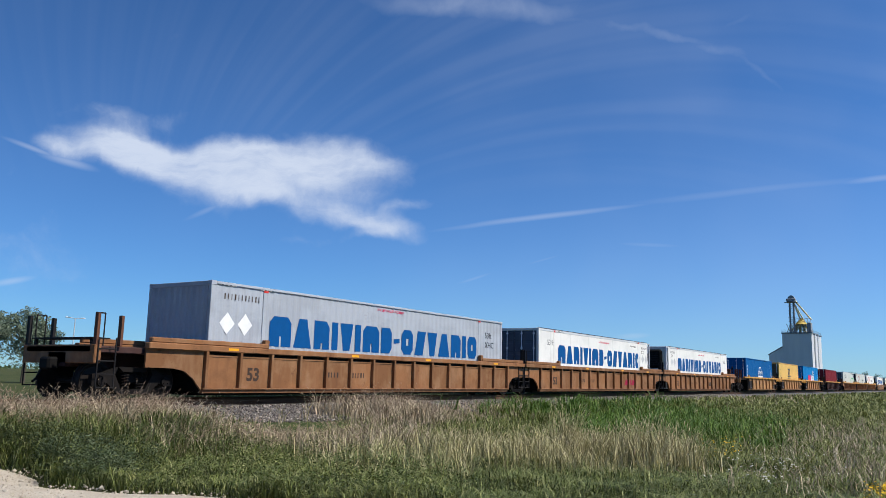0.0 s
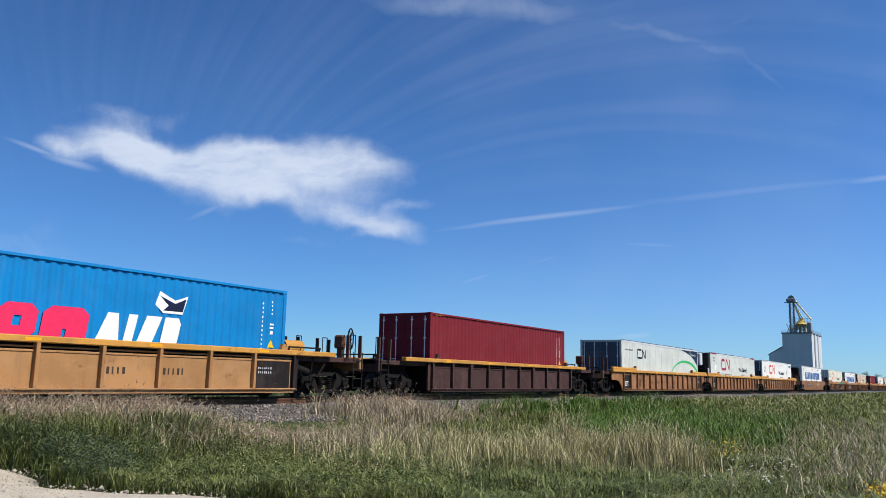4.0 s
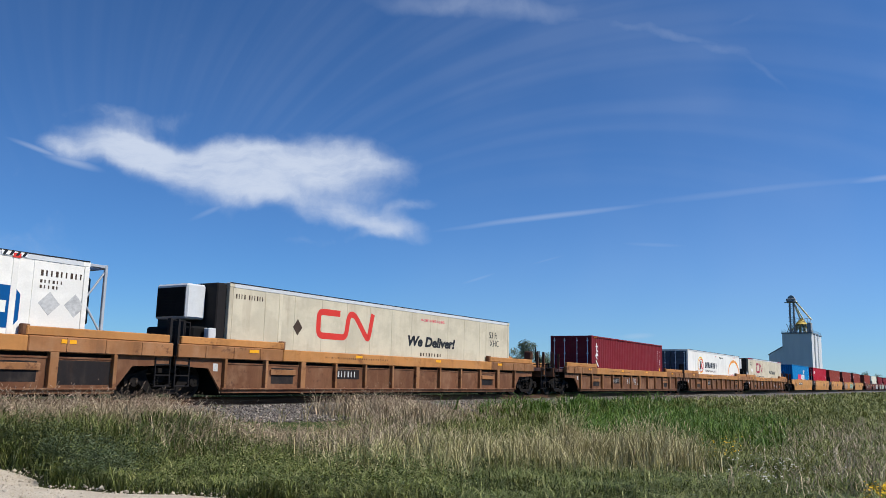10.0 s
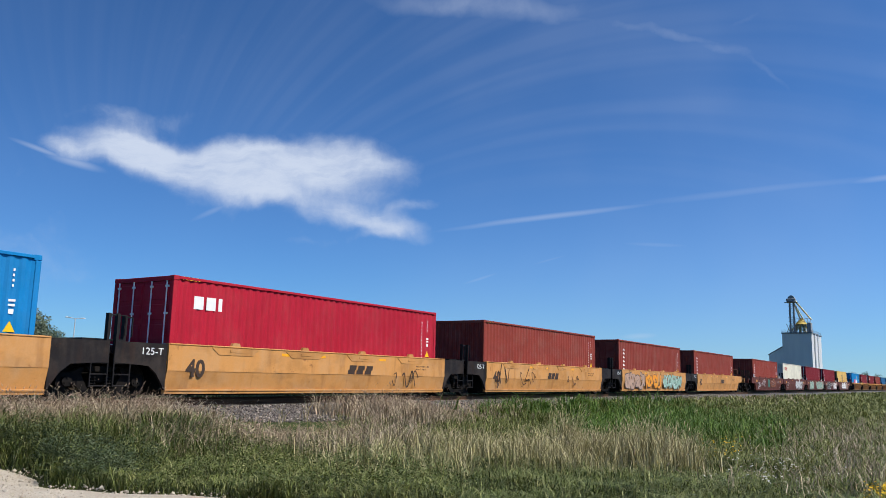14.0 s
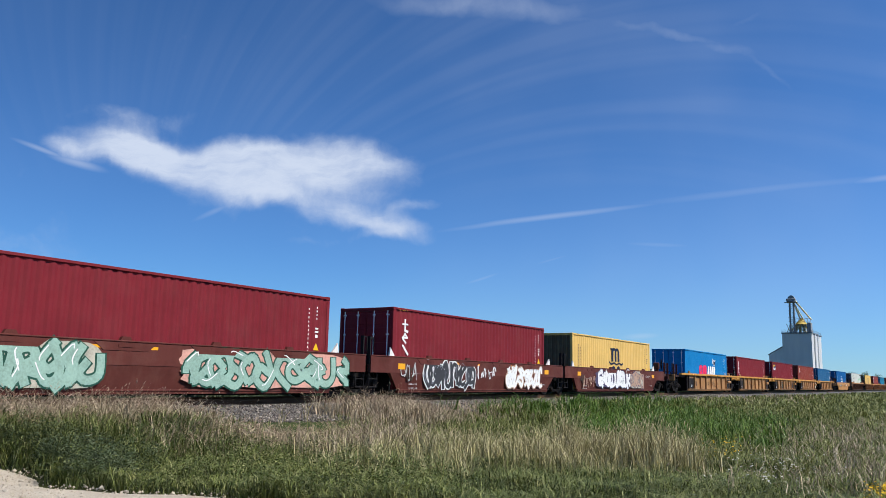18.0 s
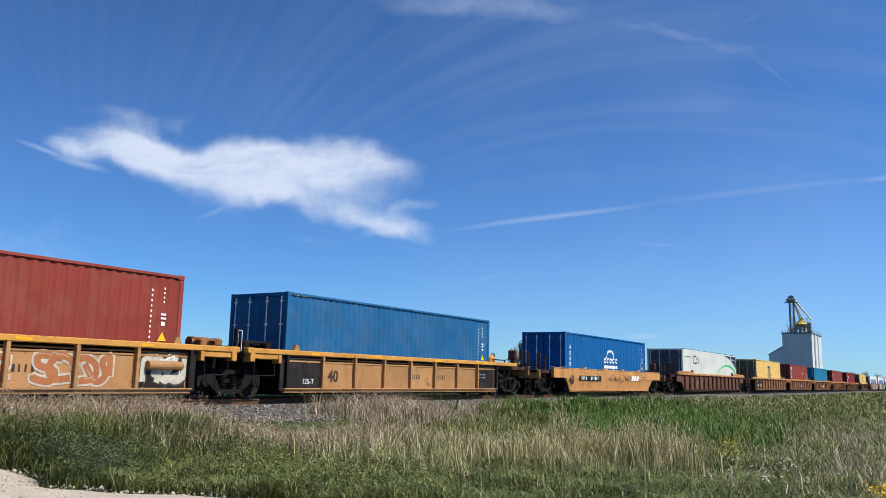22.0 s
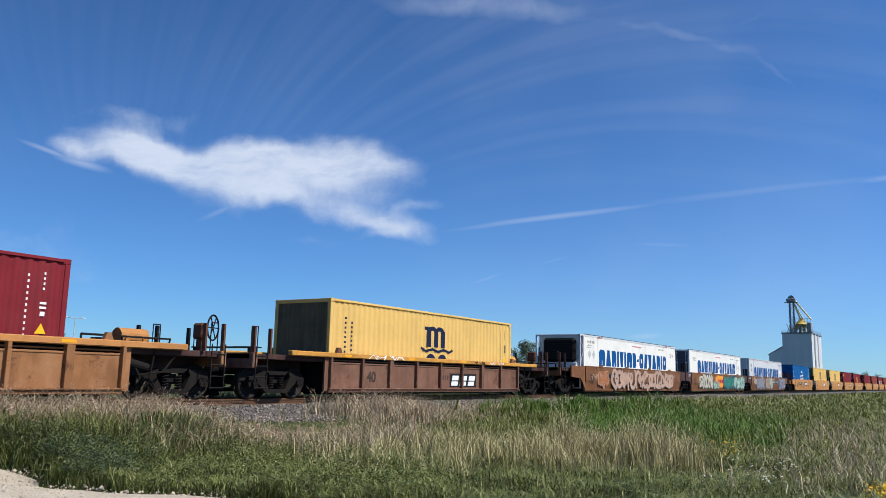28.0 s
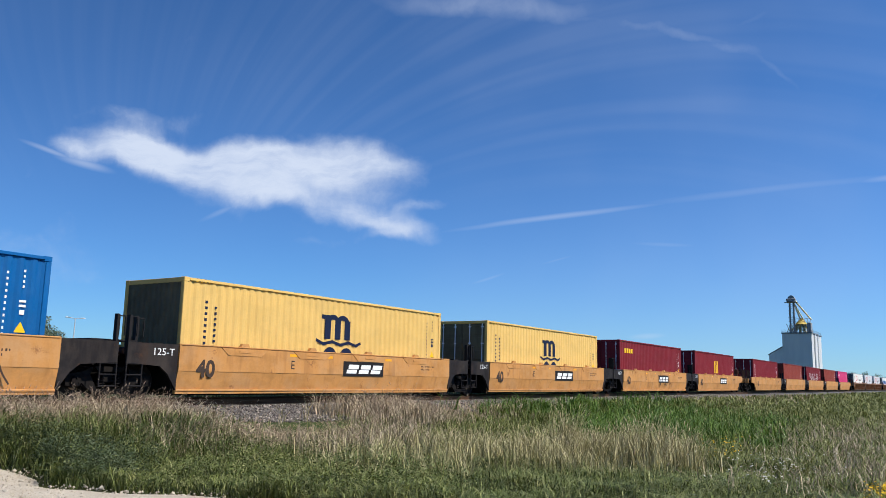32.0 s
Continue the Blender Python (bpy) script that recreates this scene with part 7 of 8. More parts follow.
    tie = Mesh().box(-0.115, 0.115, TY - 1.3, TY + 1.3, ZR - 0.38, ZR - 0.184, 0.012).data("sleeper", wood)
    for i in range(90):
        part("sleeper", tie, wood, track).location.x = -14 + i * 0.55


def stone_mesh(P, S, seed, mat, name):
    """Many small faceted stones: places P, sizes S."""
    rng = np.random.default_rng(seed)
    base = np.array([(1, 0, 0), (-1, 0, 0), (0, 1, 0), (0, -1, 0), (0, 0, 1), (0, 0, -0.7), (0.6, 0.6, 0.45), (-0.55, -0.6, 0.5)], float)
    N = len(P)
    V = base[None] * S[:, None, None] * rng.uniform(0.55, 1.35, (N, 8, 3))
    a = rng.uniform(0, 6.28, N)
    c, s = np.cos(a)[:, None], np.sin(a)[:, None]
    V = np.stack([V[..., 0] * c - V[..., 1] * s, V[..., 0] * s + V[..., 1] * c, V[..., 2]], -1) + P[:, None]
    tri = np.array([(4, 0, 6), (4, 6, 2), (0, 2, 6), (4, 2, 1), (4, 1, 7), (4, 7, 3), (1, 3, 7), (4, 3, 0), (5, 2, 0), (5, 1, 2), (5, 3, 1), (5, 0, 3)])
    return raw_mesh(name, V.reshape(-1, 3), (tri[None] + 8 * np.arange(N)[:, None, None]).reshape(-1, 3), mat)


def raw_mesh(name, V, T, mat):
    """A triangle mesh straight from arrays."""
    me = bpy.data.meshes.new(name)
    me.vertices.add(len(V))
    me.vertices.foreach_set("co", np.ascontiguousarray(V, np.float32).ravel())
    me.loops.add(len(T) * 3)
    me.loops.foreach_set("vertex_index", np.ascontiguousarray(T, np.int32).ravel())
    me.polygons.add(len(T))
    me.polygons.foreach_set("loop_start", np.arange(0, len(T) * 3, 3, dtype=np.int32))
    me.update(calc_edges=True)
    me.materials.append(mat)
    return me


def ballast_z(y):
    d = np.abs(y - TY)
    return np.where(d < 1.75, 0.80, 0.80 - (d - 1.75) * 0.5 / 1.55)


def ballast_stones(mat):
    rng = np.random.default_rng(5)
    N = 32000
    x = 8 + 62 * rng.random(N) ** 1.5
    y = TY - rng.uniform(1.2, 3.7, N)
    z = np.maximum(ballast_z(y), ground_z(x, y)) + rng.uniform(-0.01, 0.02, N)
    me = stone_mesh(np.stack([x, y, z], 1), rng.uniform(0.014, 0.036, N) * (1 + x / 80), 6, mat, "ballast_stones")
    tagged(new("ballast_stones", me), "loose grey and white crushed stones on the bank", "ballast", kind="stuff")


def loose_stones(name, mat, N, xr, yr, lo, hi, lift, label, seed, edge):
    rng = np.random.default_rng(seed)
    x, y = rng.uniform(*xr, N), rng.uniform(*yr, N)
    lim = verge_edge(y)
    keep = x < lim + rng.exponential(0.10, N)
    x, y = x[keep], y[keep]
    s = lo + (hi - lo) * rng.random(len(x)) ** 4
    me = stone_mesh(np.stack([x, y, ground_z(x, y) + lift + s * 0.2], 1), s, seed, mat, name)
    tagged(new(name, me), label, "gravel", kind="stuff")


# ---- grain elevator ----
def elevator():
    tin = Nodes("pale_corrugated_tin")
    rib = tin.t.nodes.new("ShaderNodeTexWave")
    rib.wave_type, rib.bands_direction = "BANDS", "Z"
    rib.inputs["Scale"].default_value = 1.3
    tin.link(tin.scaled(1, 1, 1), rib.inputs["Vector"])
    st = tin.noise(tin.scaled(0.25, 0.25, 0.05), 2, 5, 0.6)
    c = tin.mix(tin.ramp(st, 0.3, 0.7, 0, 0.5), (0.66, 0.66, 0.64), (0.54, 0.55, 0.55))
    tin.bump(rib.outputs[1], 0.4, 0.05)
    tin = tin.done(c, 0.5, 0.1)
    roofm = plain("grey_tin_roof", (0.20, 0.22, 0.24), 0.5, 0.3, scale=1)
    spoutm = plain("cream_spout_paint", (0.74, 0.67, 0.46), 0.5, scale=1)
    gold = plain("yellow_distributor_paint", (0.66, 0.46, 0.12), 0.5, scale=1)
    legm = plain("grey_leg_steel", (0.27, 0.28, 0.29), 0.5, 0.1, scale=1)
    ob = thing("grain_elevator", "pale grey tin-clad grain elevator with yellow spouts on its roof", "grain elevator")
    x0, x1, y0, y1, zt = 359.0, 386.0, 50.7, 62.1, 23.0
    part("wall", Mesh().box(x0, x1, y0, y1, -0.5, zt, 0.05), tin, ob, "pale grey ribbed tin cladding")
    part("roof", Mesh().box(x0 - 0.3, x1 + 0.3, y0 - 0.3, y1 + 0.3, zt + 0.002, zt + 0.5), roofm, ob)
    part("annex_wall", Mesh().prism([(y1 + 0.01, -0.5), (67.6, -0.5), (67.6, 14.2), (y1 + 0.01, 17.4)], x0 + 0.4, x1 - 4, "x"), tin, ob)
    part("annex_roof", Mesh().prism([(67.9, 14.05), (67.9, 14.4), (y1 + 0.02, 17.85), (y1 + 0.02, 17.45)], x0 + 0.1, x1 - 3.7, "x"), roofm, ob)
    part("downpipe", Mesh().rod((x0 + 6, y0 - 0.3, 0), (x0 + 6, y0 - 0.3, zt), 0.35, 10).rod((x0 + 15, y0 - 0.3, 2), (x0 + 15, y0 - 0.3, zt), 0.2, 8), tin, ob)
    rail = Mesh()
    for a, b in (((x0, y0), (x1, y0)), ((x0, y0), (x0, y1))):
        for z in (zt + 1.0, zt + 1.5):
            rail.rod((*a, z), (*b, z), 0.05, 5)
        for i in range(9):
            rail.rod((a[0] + (b[0] - a[0]) * i / 8, a[1] + (b[1] - a[1]) * i / 8, zt + 0.4), (a[0] + (b[0] - a[0]) * i / 8, a[1] + (b[1] - a[1]) * i / 8, zt + 1.5), 0.05, 5)
    part("roof_railing", rail, legm, ob)
    lx, ly, top = x0 + 5, 58.6, 39.0
    leg = Mesh()
    for dy in (-0.75, 0.75):
        leg.box(lx - 0.4, lx + 0.4, ly + dy - 0.32, ly + dy + 0.32, zt, top - 2.2)
    for i in range(8):
        z = zt + 0.6 + i * 1.6
        leg.rod((lx, ly - 1.5, z), (lx, ly + 1.5, z + 0.1), 0.08, 5)
        leg.rod((lx, ly - 1.2, z), (lx, ly + 1.2, z + 1.5), 0.07, 5)
    part("bucket_leg", leg, legm, ob, "tall grey twin bucket elevator leg")
    head = Mesh().box(lx - 1.2, lx + 1.2, ly - 1.7, ly + 1.9, top - 2.3, top - 0.9, 0.2).rod((lx - 0.8, ly, top - 0.8), (lx + 0.8, ly, top - 0.8), 1.3, 14)
    head.box(lx - 1.6, lx + 1.6, ly - 2.4, ly + 2.6, top - 2.6, top - 2.45)
    part("leg_head", head, legm, ob)
    hub = (lx + 2, 55.4, zt + 5.2)
    part("spout", Mesh().rod((lx + 0.3, ly - 1.4, top - 1.8), (hub[0] + 1, 51.6, zt + 6.2), 0.38, 10), spoutm, ob, "long cream grain spout")
    part("spout", Mesh().rod((lx + 0.3, ly - 0.8, top - 2.4), (hub[0], hub[1] + 0.4, zt + 6.6), 0.34, 10), spoutm, ob, "cream grain spout")
    part("spout", Mesh().rod((lx + 0.3, ly - 1.0, top - 3.0), (hub[0] + 3, hub[1] - 0.9, zt + 5.5), 0.28, 10), spoutm, ob)
    part("distributor", Mesh().rod((hub[0], hub[1], zt + 4.2), (hub[0], hub[1], zt + 6.0), 2.6, 16, 1.0).rod((hub[0], hub[1], zt + 6.0), (hub[0], hub[1], zt + 7.0), 0.7, 12), gold, ob, "yellow cone-shaped distributor")
    for i in range(15):
        y = y0 + 0.5 + i * 0.68
        part("spout", Mesh().rod((hub[0] - 0.4, hub[1] + (y - hub[1]) * 0.35, zt + 4.5), (hub[0] - 1.8 + (i % 3) * 1.5, y, zt + 0.55), 0.25, 8), gold if i % 3 == 1 else spoutm, ob)
    for i in range(5):
        y = y0 + 1.2 + i * 1.9
        part("brace", Mesh().rod((lx + 0.8, y, zt + 0.5), (lx + 0.8, y + 1.6, zt + 4.4), 0.12, 6).rod((lx + 0.8, y + 1.6, zt + 0.5), (lx + 0.8, y, zt + 4.4), 0.12, 6), spoutm, ob)
    part("roof_house", Mesh().box(x0 + 1, x0 + 5, y0 + 0.2, y0 + 1.7, zt + 0.5, zt + 4.6, 0.1), legm, ob)
    cage = Mesh()
    for z in (zt + 3.5, zt + 5.2, zt + 6.6):
        cage.rod((lx + 1, y0 + 1, z), (lx + 1, ly, z), 0.08, 5)
    for i in range(7):
        y = y0 + 1 + i * (ly - y0 - 1) / 6
        cage.rod((lx + 1, y, zt + 0.5), (lx + 1, y, zt + 6.6), 0.07, 5)
    part("catwalk_frame", cage, legm, ob)


# ---- trees ----
def leaf_material(name, a, b):
    n = Nodes(name)
    c = n.mix(n.island(), a, b)
    return n.done(c, 0.7, spec=0.2)


def tree(name, x, y, h, spread, seed, bark, leaf, label, leaves=7000):
    rng = random.Random(seed)
    ob = thing(name, label, "tree", "trees beyond the track", pose(x, y, float(ground_z(x, y)) - 0.05))
    m = Mesh().rod((0, 0, 0), (0.1, 0, h * 0.45), h * 0.028, 9, h * 0.017)
    tips = [(Vector((0.1, 0, h * 0.45)), h * 0.3)]
    for i in range(9):
        a = rng.uniform(0, 6.28)
        z0 = h * rng.uniform(0.22, 0.5)
        r = spread * rng.uniform(0.45, 0.9)
        p = Vector((math.cos(a) * r, math.sin(a) * r, z0 + h * rng.uniform(0.12, 0.42)))
        m.rod((0.05, 0, z0), tuple(p), h * 0.011, 6, h * 0.004)
        tips.append((p, spread * rng.uniform(0.28, 0.48)))
    tips.append((Vector((0, 0, h * 0.84)), spread * 0.42))
    tips.append((Vector((spread * 0.2, 0.1, h * 0.70)), spread * 0.5))
    part("trunk", m, bark, ob)
    g = np.random.default_rng(seed)
    P = []
    for p, r in tips:
        n = int(leaves * r / sum(q for _, q in tips))
        d = g.normal(size=(n, 3))
        d /= np.linalg.norm(d, axis=1)[:, None]
        rad = r * (0.35 + 0.75 * g.random(n))[:, None]
        P.append(np.array(p) + d * rad * np.array((1, 1, 0.85)))
    P = np.concatenate(P)
    P = P[P[:, 2] > h * 0.18]
    N = len(P)
    s = (h * 0.013 * g.uniform(0.6, 1.5, N))[:, None]
    u = g.normal(size=(N, 3))
    u /= np.linalg.norm(u, axis=1)[:, None]
    w = np.cross(u, g.normal(size=(N, 3)))
    w /= np.linalg.norm(w, axis=1)[:, None]
    V = np.stack([P - u * s, P + w * s * 0.6, P + u * s, P - w * s * 0.6], 1).reshape(-1, 3)
    b4 = 4 * np.arange(N)[:, None]
    T = np.concatenate([b4 + np.array([[0, 1, 2]]), b4 + np.array([[0, 2, 3]])])
    part("crown", raw_mesh("crown", V, T, leaf), leaf, ob)
    return ob


def trees():
    bark = plain("grey_brown_bark", (0.10, 0.08, 0.06), 0.9)
    leaf = leaf_material("poplar_leaves", (0.035, 0.06, 0.02), (0.10, 0.14, 0.055))
    dusty = leaf_material("willow_leaves", (0.10, 0.13, 0.085), (0.19, 0.23, 0.15))
    for i, (x, y, h, s) in enumerate(((52.0, 91.2, 9.3, 3.0), (48.5, 93.0, 8.6, 3.2), (54.5, 91.5, 6.6, 2.4), (44.5, 94.5, 9.4, 3.4), (40.0, 96.5, 9.0, 3.5))):
        tree("poplar_tree", x, y, h, s, 40 + i, bark, dusty, "grey-green leafy tree beyond the track")
    for i, (x, y, h, s) in enumerate(((120.5, 60.0, 8.6, 2.0), (123.0, 63.2, 7.0, 2.2), (121.0, 57.6, 6.6, 2.0), (126, 60, 6.0, 2.2))):
        tree("poplar_tree", x, y, h, s, 60 + i, bark, dusty, "small grey-green tree beyond the track", 4000)
    for i in range(12):
        x, y = 417 + (i * 37 % 19), 48 - 2.2 * i + (i * 53 % 5)
        tree("poplar_tree", x, y, 7.5 + (i * 29 % 4) - (0 if i in (1, 2, 6) else 2), 3.2, 80 + i, bark, leaf, "dark green tree on the horizon", 1400)
    # woods on the horizon
    g = np.random.default_rng(9)
    N = 9000
    a = np.radians(g.uniform(-25, 115, N))
    r = g.uniform(1400, 1500, N)
    top = 5 + 4 * np.sin(a * 31) * np.sin(a * 57 + 1)
    z = top * g.random(N) ** 0.7
    P = np.stack([r * np.sin(a), r * np.cos(a), z], 1)
    s = g.uniform(1.5, 4.0, N)[:, None]
    u, w = g.normal(size=(N, 3)), g.normal(size=(N, 3))
    u /= np.linalg.norm(u, axis=1)[:, None]
    w /= np.linalg.norm(w, axis=1)[:, None]
    V = np.stack([P - u * s, P + w * s, P + u * s], 1).reshape(-1, 3)
    me = raw_mesh("far_woods", V, 3 * np.arange(N)[:, None] + np.array([[0, 1, 2]]), leaf)
    tagged(new("far_woods", me), "low dark line of far trees on the horizon", "woods", kind="stuff")


def street_lamp(x, y, h=9.0):
    ob = thing("street_lamp", "tall grey steel street lamp with two arms", "street lamp", m=pose(x, y, 0))
    part("pole", Mesh().rod((0, 0, -0.1), (0, 0, h), 0.10, 8, 0.06), GALV, ob)
    for s in (-1, 1):
        arm = part("arm", Mesh().rod((0, 0, h - 0.05), (s * 1.0, 0, h + 0.05), 0.045, 6), GALV, ob)
        part("lamp_head", Mesh().box(*sorted((s * 0.8, s * 1.5)), -0.15, 0.15, h, h + 0.14, 0.03), GALV, arm)

# ---- grass and weeds ----
def blade_material(name, a, b, c, tip):
    n = Nodes(name)
    r = n.island()
    col = n.mix(n.ramp(r, 0.0, 0.6), a, b)
    col = n.mix(n.ramp(r, 0.6, 1.0), col, c)
    patch = n.noise(n.scaled(1, 1, 0.3), 0.7, 3, 0.5)
    col = n.mix(n.ramp(patch, 0.35, 0.65, 0, 0.5), col, tip)
    tuft = n.noise(n.scaled(1, 1, 0.2), 5.0, 3, 0.6)
    col = n.mix(n.ramp(tuft, 0.42, 0.62, 0, 0.55), col, shade(a, 0.5))
    n.done(col, 0.55, spec=0.3)
    glow, mx = n.t.nodes.new("ShaderNodeBsdfTranslucent"), n.t.nodes.new("ShaderNodeMixShader")
    mx.inputs[0].default_value = 0.15
    n.link(col, glow.inputs[0])
    n.link(n.bsdf.outputs[0], mx.inputs[1])
    n.link(glow.outputs[0], mx.inputs[2])
    n.link(mx.outputs[0], n.t.nodes["Material Output"].inputs[0])
    return n.m


def blades(name, label, x, y, h, wide, lean, mat, seed, category="grass", heads=0.0, head_mat=None):
    """Bent blades rooted at x, y; heads: share that ends in a seed head."""
    g = np.random.default_rng(seed)
    N = len(x)
    z = ground_z(x, y) - 0.03
    a = g.uniform(0, 2 * np.pi, N)
    dx, dy = np.cos(a), np.sin(a)
    L = lean * h * g.uniform(0.2, 1.2, N)
    # the wind leans everything a little towards +x
    bx, by = dx * L + 0.05 * h, dy * L
    sx, sy = -np.sin(a + g.uniform(-1, 1, N)) * wide / 2, np.cos(a) * wide / 2
    P0 = np.stack([x, y, z], 1)
    S = np.stack([sx, sy, np.zeros(N)], 1)
    P1 = P0 + np.stack([bx * 0.28, by * 0.28, h * 0.55], 1)
    P2 = P0 + np.stack([bx, by, h * (1 - 0.25 * lean)], 1)
    V = np.stack([P0 - S, P0 + S, P1 - S * 0.8, P1 + S * 0.8, P2], 1)
    k = 5 * np.arange(N)[:, None]
    T = np.concatenate([k + np.array([[0, 1, 3]]), k + np.array([[0, 3, 2]]), k + np.array([[2, 3, 4]])])
    tagged(new(name, raw_mesh(name, V.reshape(-1, 3), T, mat)), label, category, kind="stuff")
    if heads > 0:
        pick = g.random(N) < heads
        B, D = P2[pick], (P2 - P1)[pick]
        D /= np.linalg.norm(D, axis=1)[:, None]
        n = len(B)
        s = (0.025 + 0.06 * g.random(n))[:, None]
        W = np.cross(D, g.normal(size=(n, 3)))
        W /= np.linalg.norm(W, axis=1)[:, None]
        W2 = np.cross(D, W)
        r = s * g.uniform(0.07, 0.16, n)[:, None]
        V = np.stack([B - D * s * 0.3, B + W * r + D * s * 0.3, B + W2 * r + D * s * 0.35, B - (W + W2) * r * 0.7 + D * s * 0.3, B + D * s * 1.3], 1)
        k = 5 * np.arange(n)[:, None]
        T = np.concatenate([k + np.array([t]) for t in ([0, 1, 2], [0, 2, 3], [0, 3, 1], [4, 2, 1], [4, 3, 2], [4, 1, 3])])
        tagged(new(name + "_heads", raw_mesh(name + "_heads", V.reshape(-1, 3), T, head_mat or mat)), "pale dry seed heads on tall grass", "grass", kind="stuff")


def spot(x, y, cx, cy, rx, ry):
    return np.exp(-((x - cx) / rx) ** 2 - ((y - cy) / ry) ** 2)


def sow(N, seed, r0, r1, weight, a0=22.0, a1=93.0):
    """Places over the land round the verge, thinner with distance, kept by a weight from 0 to 1."""
    g = np.random.default_rng(seed)
    r, az = r0 * (r1 / r0) ** g.random(N), np.radians(g.uniform(a0, a1, N))
    x, y = r * np.sin(az), r * np.cos(az)
    ok = (g.random(N) < weight(x, y)) & (x > verge_edge(y) + g.exponential(0.12, N))
    return x[ok], y[ok], g


def patchy(x, y, size, seed):
    """Smooth random patches from 0 to 1, about size metres wide."""
    t = np.random.default_rng(seed).random((64, 64))
    u, v = np.asarray(x) / size + 100, np.asarray(y) / size + 100
    i, j = np.floor(u).astype(int), np.floor(v).astype(int)
    fu, fv = u - i, v - j
    fu, fv = fu * fu * (3 - 2 * fu), fv * fv * (3 - 2 * fv)
    i, j, i1, j1 = i % 64, j % 64, (i + 1) % 64, (j + 1) % 64
    return (t[i, j] * (1 - fu) + t[i1, j] * fu) * (1 - fv) + (t[i, j1] * (1 - fu) + t[i1, j1] * fu) * fv


def tufts(x, y, g, k, r):
    """Each place becomes a tuft of k blades, r wide, with one height factor."""
    n = len(x)
    f = np.repeat(g.uniform(0.65, 1.25, n), k)
    a, d = g.uniform(0, 6.28, n * k), np.abs(g.normal(0, r, n * k))
    return np.repeat(x, k) + d * np.cos(a), np.repeat(y, k) + d * np.sin(a), f, len(f)


def ditch(x, y):
    """Distance across and slope along the shallow ditch that runs oblique to the track."""
    p, q = 0.839 * x + 0.544 * y, 0.544 * x - 0.839 * y
    return p, q / np.maximum(p, 1.0)


def bare(x, y):
    """Where the ballast lies open."""
    return np.clip(2.4 * spot(x, y, 15.2, 15.1, 2.1, 1.9), 0, 1)


def bank_dry(x, y):
    """Bleached grass on the bank along the track."""
    near = step(13.7, 14.5, y + 0.5 * (patchy(x, y, 0.8, 3) - 0.5)) * step(16.2, 15.6, y) * step(13.6, 12.0, x)
    low = 0.85 * spot(x, y, 13.3, 13.0, 2.4, 1.0) + 0.5 * spot(x, y, 14.6, 11.6, 1.6, 1.2)
    mass = step(12.4, 14.0, y) * step(16.0, 15.5, y) * (1.8 * spot(x, 0, 19.7, 0, 2.2, 1) + 0.45 * spot(x, 0, 23.6, 0, 2.2, 1))
    return np.clip((near + low + mass) * (1 - 0.95 * bare(x, y)), 0, 1)


def ditch_dry(x, y):
    """Straw-coloured stalks that fill the ditch."""
    p, q = ditch(x, y)
    edge = 3.2 * (patchy(x, y, 1.2, 7) - 0.5) + 1.2 * (patchy(x, y, 0.4, 9) - 0.5)
    belt = step(13.0, 15.4, p + edge) * step(21.5, 17.5, p + edge) * step(-0.24, -0.04, q + 0.05 * edge) * step(0.36, 0.24, q + 0.03 * edge)
    return np.clip(belt * (0.04 + 0.95 * patchy(x, y, 0.5, 8) ** 1.6) * (0.40 + 0.60 * step(-0.05, 0.06, q)), 0, 1)


def lushness(x, y):
    p, q = ditch(x, y)
    field = 0.75 * step(18.5, 21, p) * step(44, 34, p) * step(0.13, 0.19, q) * step(0.47, 0.36, q)
    return np.clip(1.2 * spot(x, y, 28.6, 14.2, 3.0, 1.3) + 1.1 * spot(x, y, 40, 13.6, 7.5, 2.4) + field, 0, 1)


def cover(x, y):
    return np.clip((1 - bare(x, y)) * step(15.0, 14.2, y) * (1 - 0.80 * bank_dry(x, y)) * (1 - 0.30 * ditch_dry(x, y)), 0, 1)


def deepness(x, y):
    """How dark and leafy the growth is: near the gravel and along the foot of the bank."""
    p, q = ditch(x, y)
    near = step(17.5, 14.0, p) * step(0.46, 0.30, q)
    return np.clip(np.maximum(near, step(15.5, 12.5, x)) * (0.45 + 0.75 * patchy(x, y, 0.9, 12)), 0, 1)


def flowers(name, label, x, y, h, size, petal, seed):
    """Small flower heads on thin stalks."""
    g = np.random.default_rng(seed)
    n = len(x)
    P = np.stack([x, y, ground_z(x, y) + h], 1)
    k = 6
    a = np.linspace(0, 2 * np.pi, k, endpoint=False)
    t = g.uniform(-0.5, 0.5, (n, 2))
    ring = np.stack([np.cos(a), np.sin(a), np.zeros(k)], 1)[None] * (size * g.uniform(0.6, 1.3, n))[:, None, None]
    ring[..., 2] = ring[..., 0] * t[:, :1] + ring[..., 1] * t[:, 1:]
    V = np.concatenate([P[:, None] + ring, (P + np.array([0, 0, 0.008]))[:, None]], 1)
    T = np.concatenate([7 * np.arange(n)[:, None] + np.array([[i, (i + 1) % k, k]]) for i in range(k)])
    tagged(new(name, raw_mesh(name, V.reshape(-1, 3), T, petal)), label, "flowers", kind="stuff")


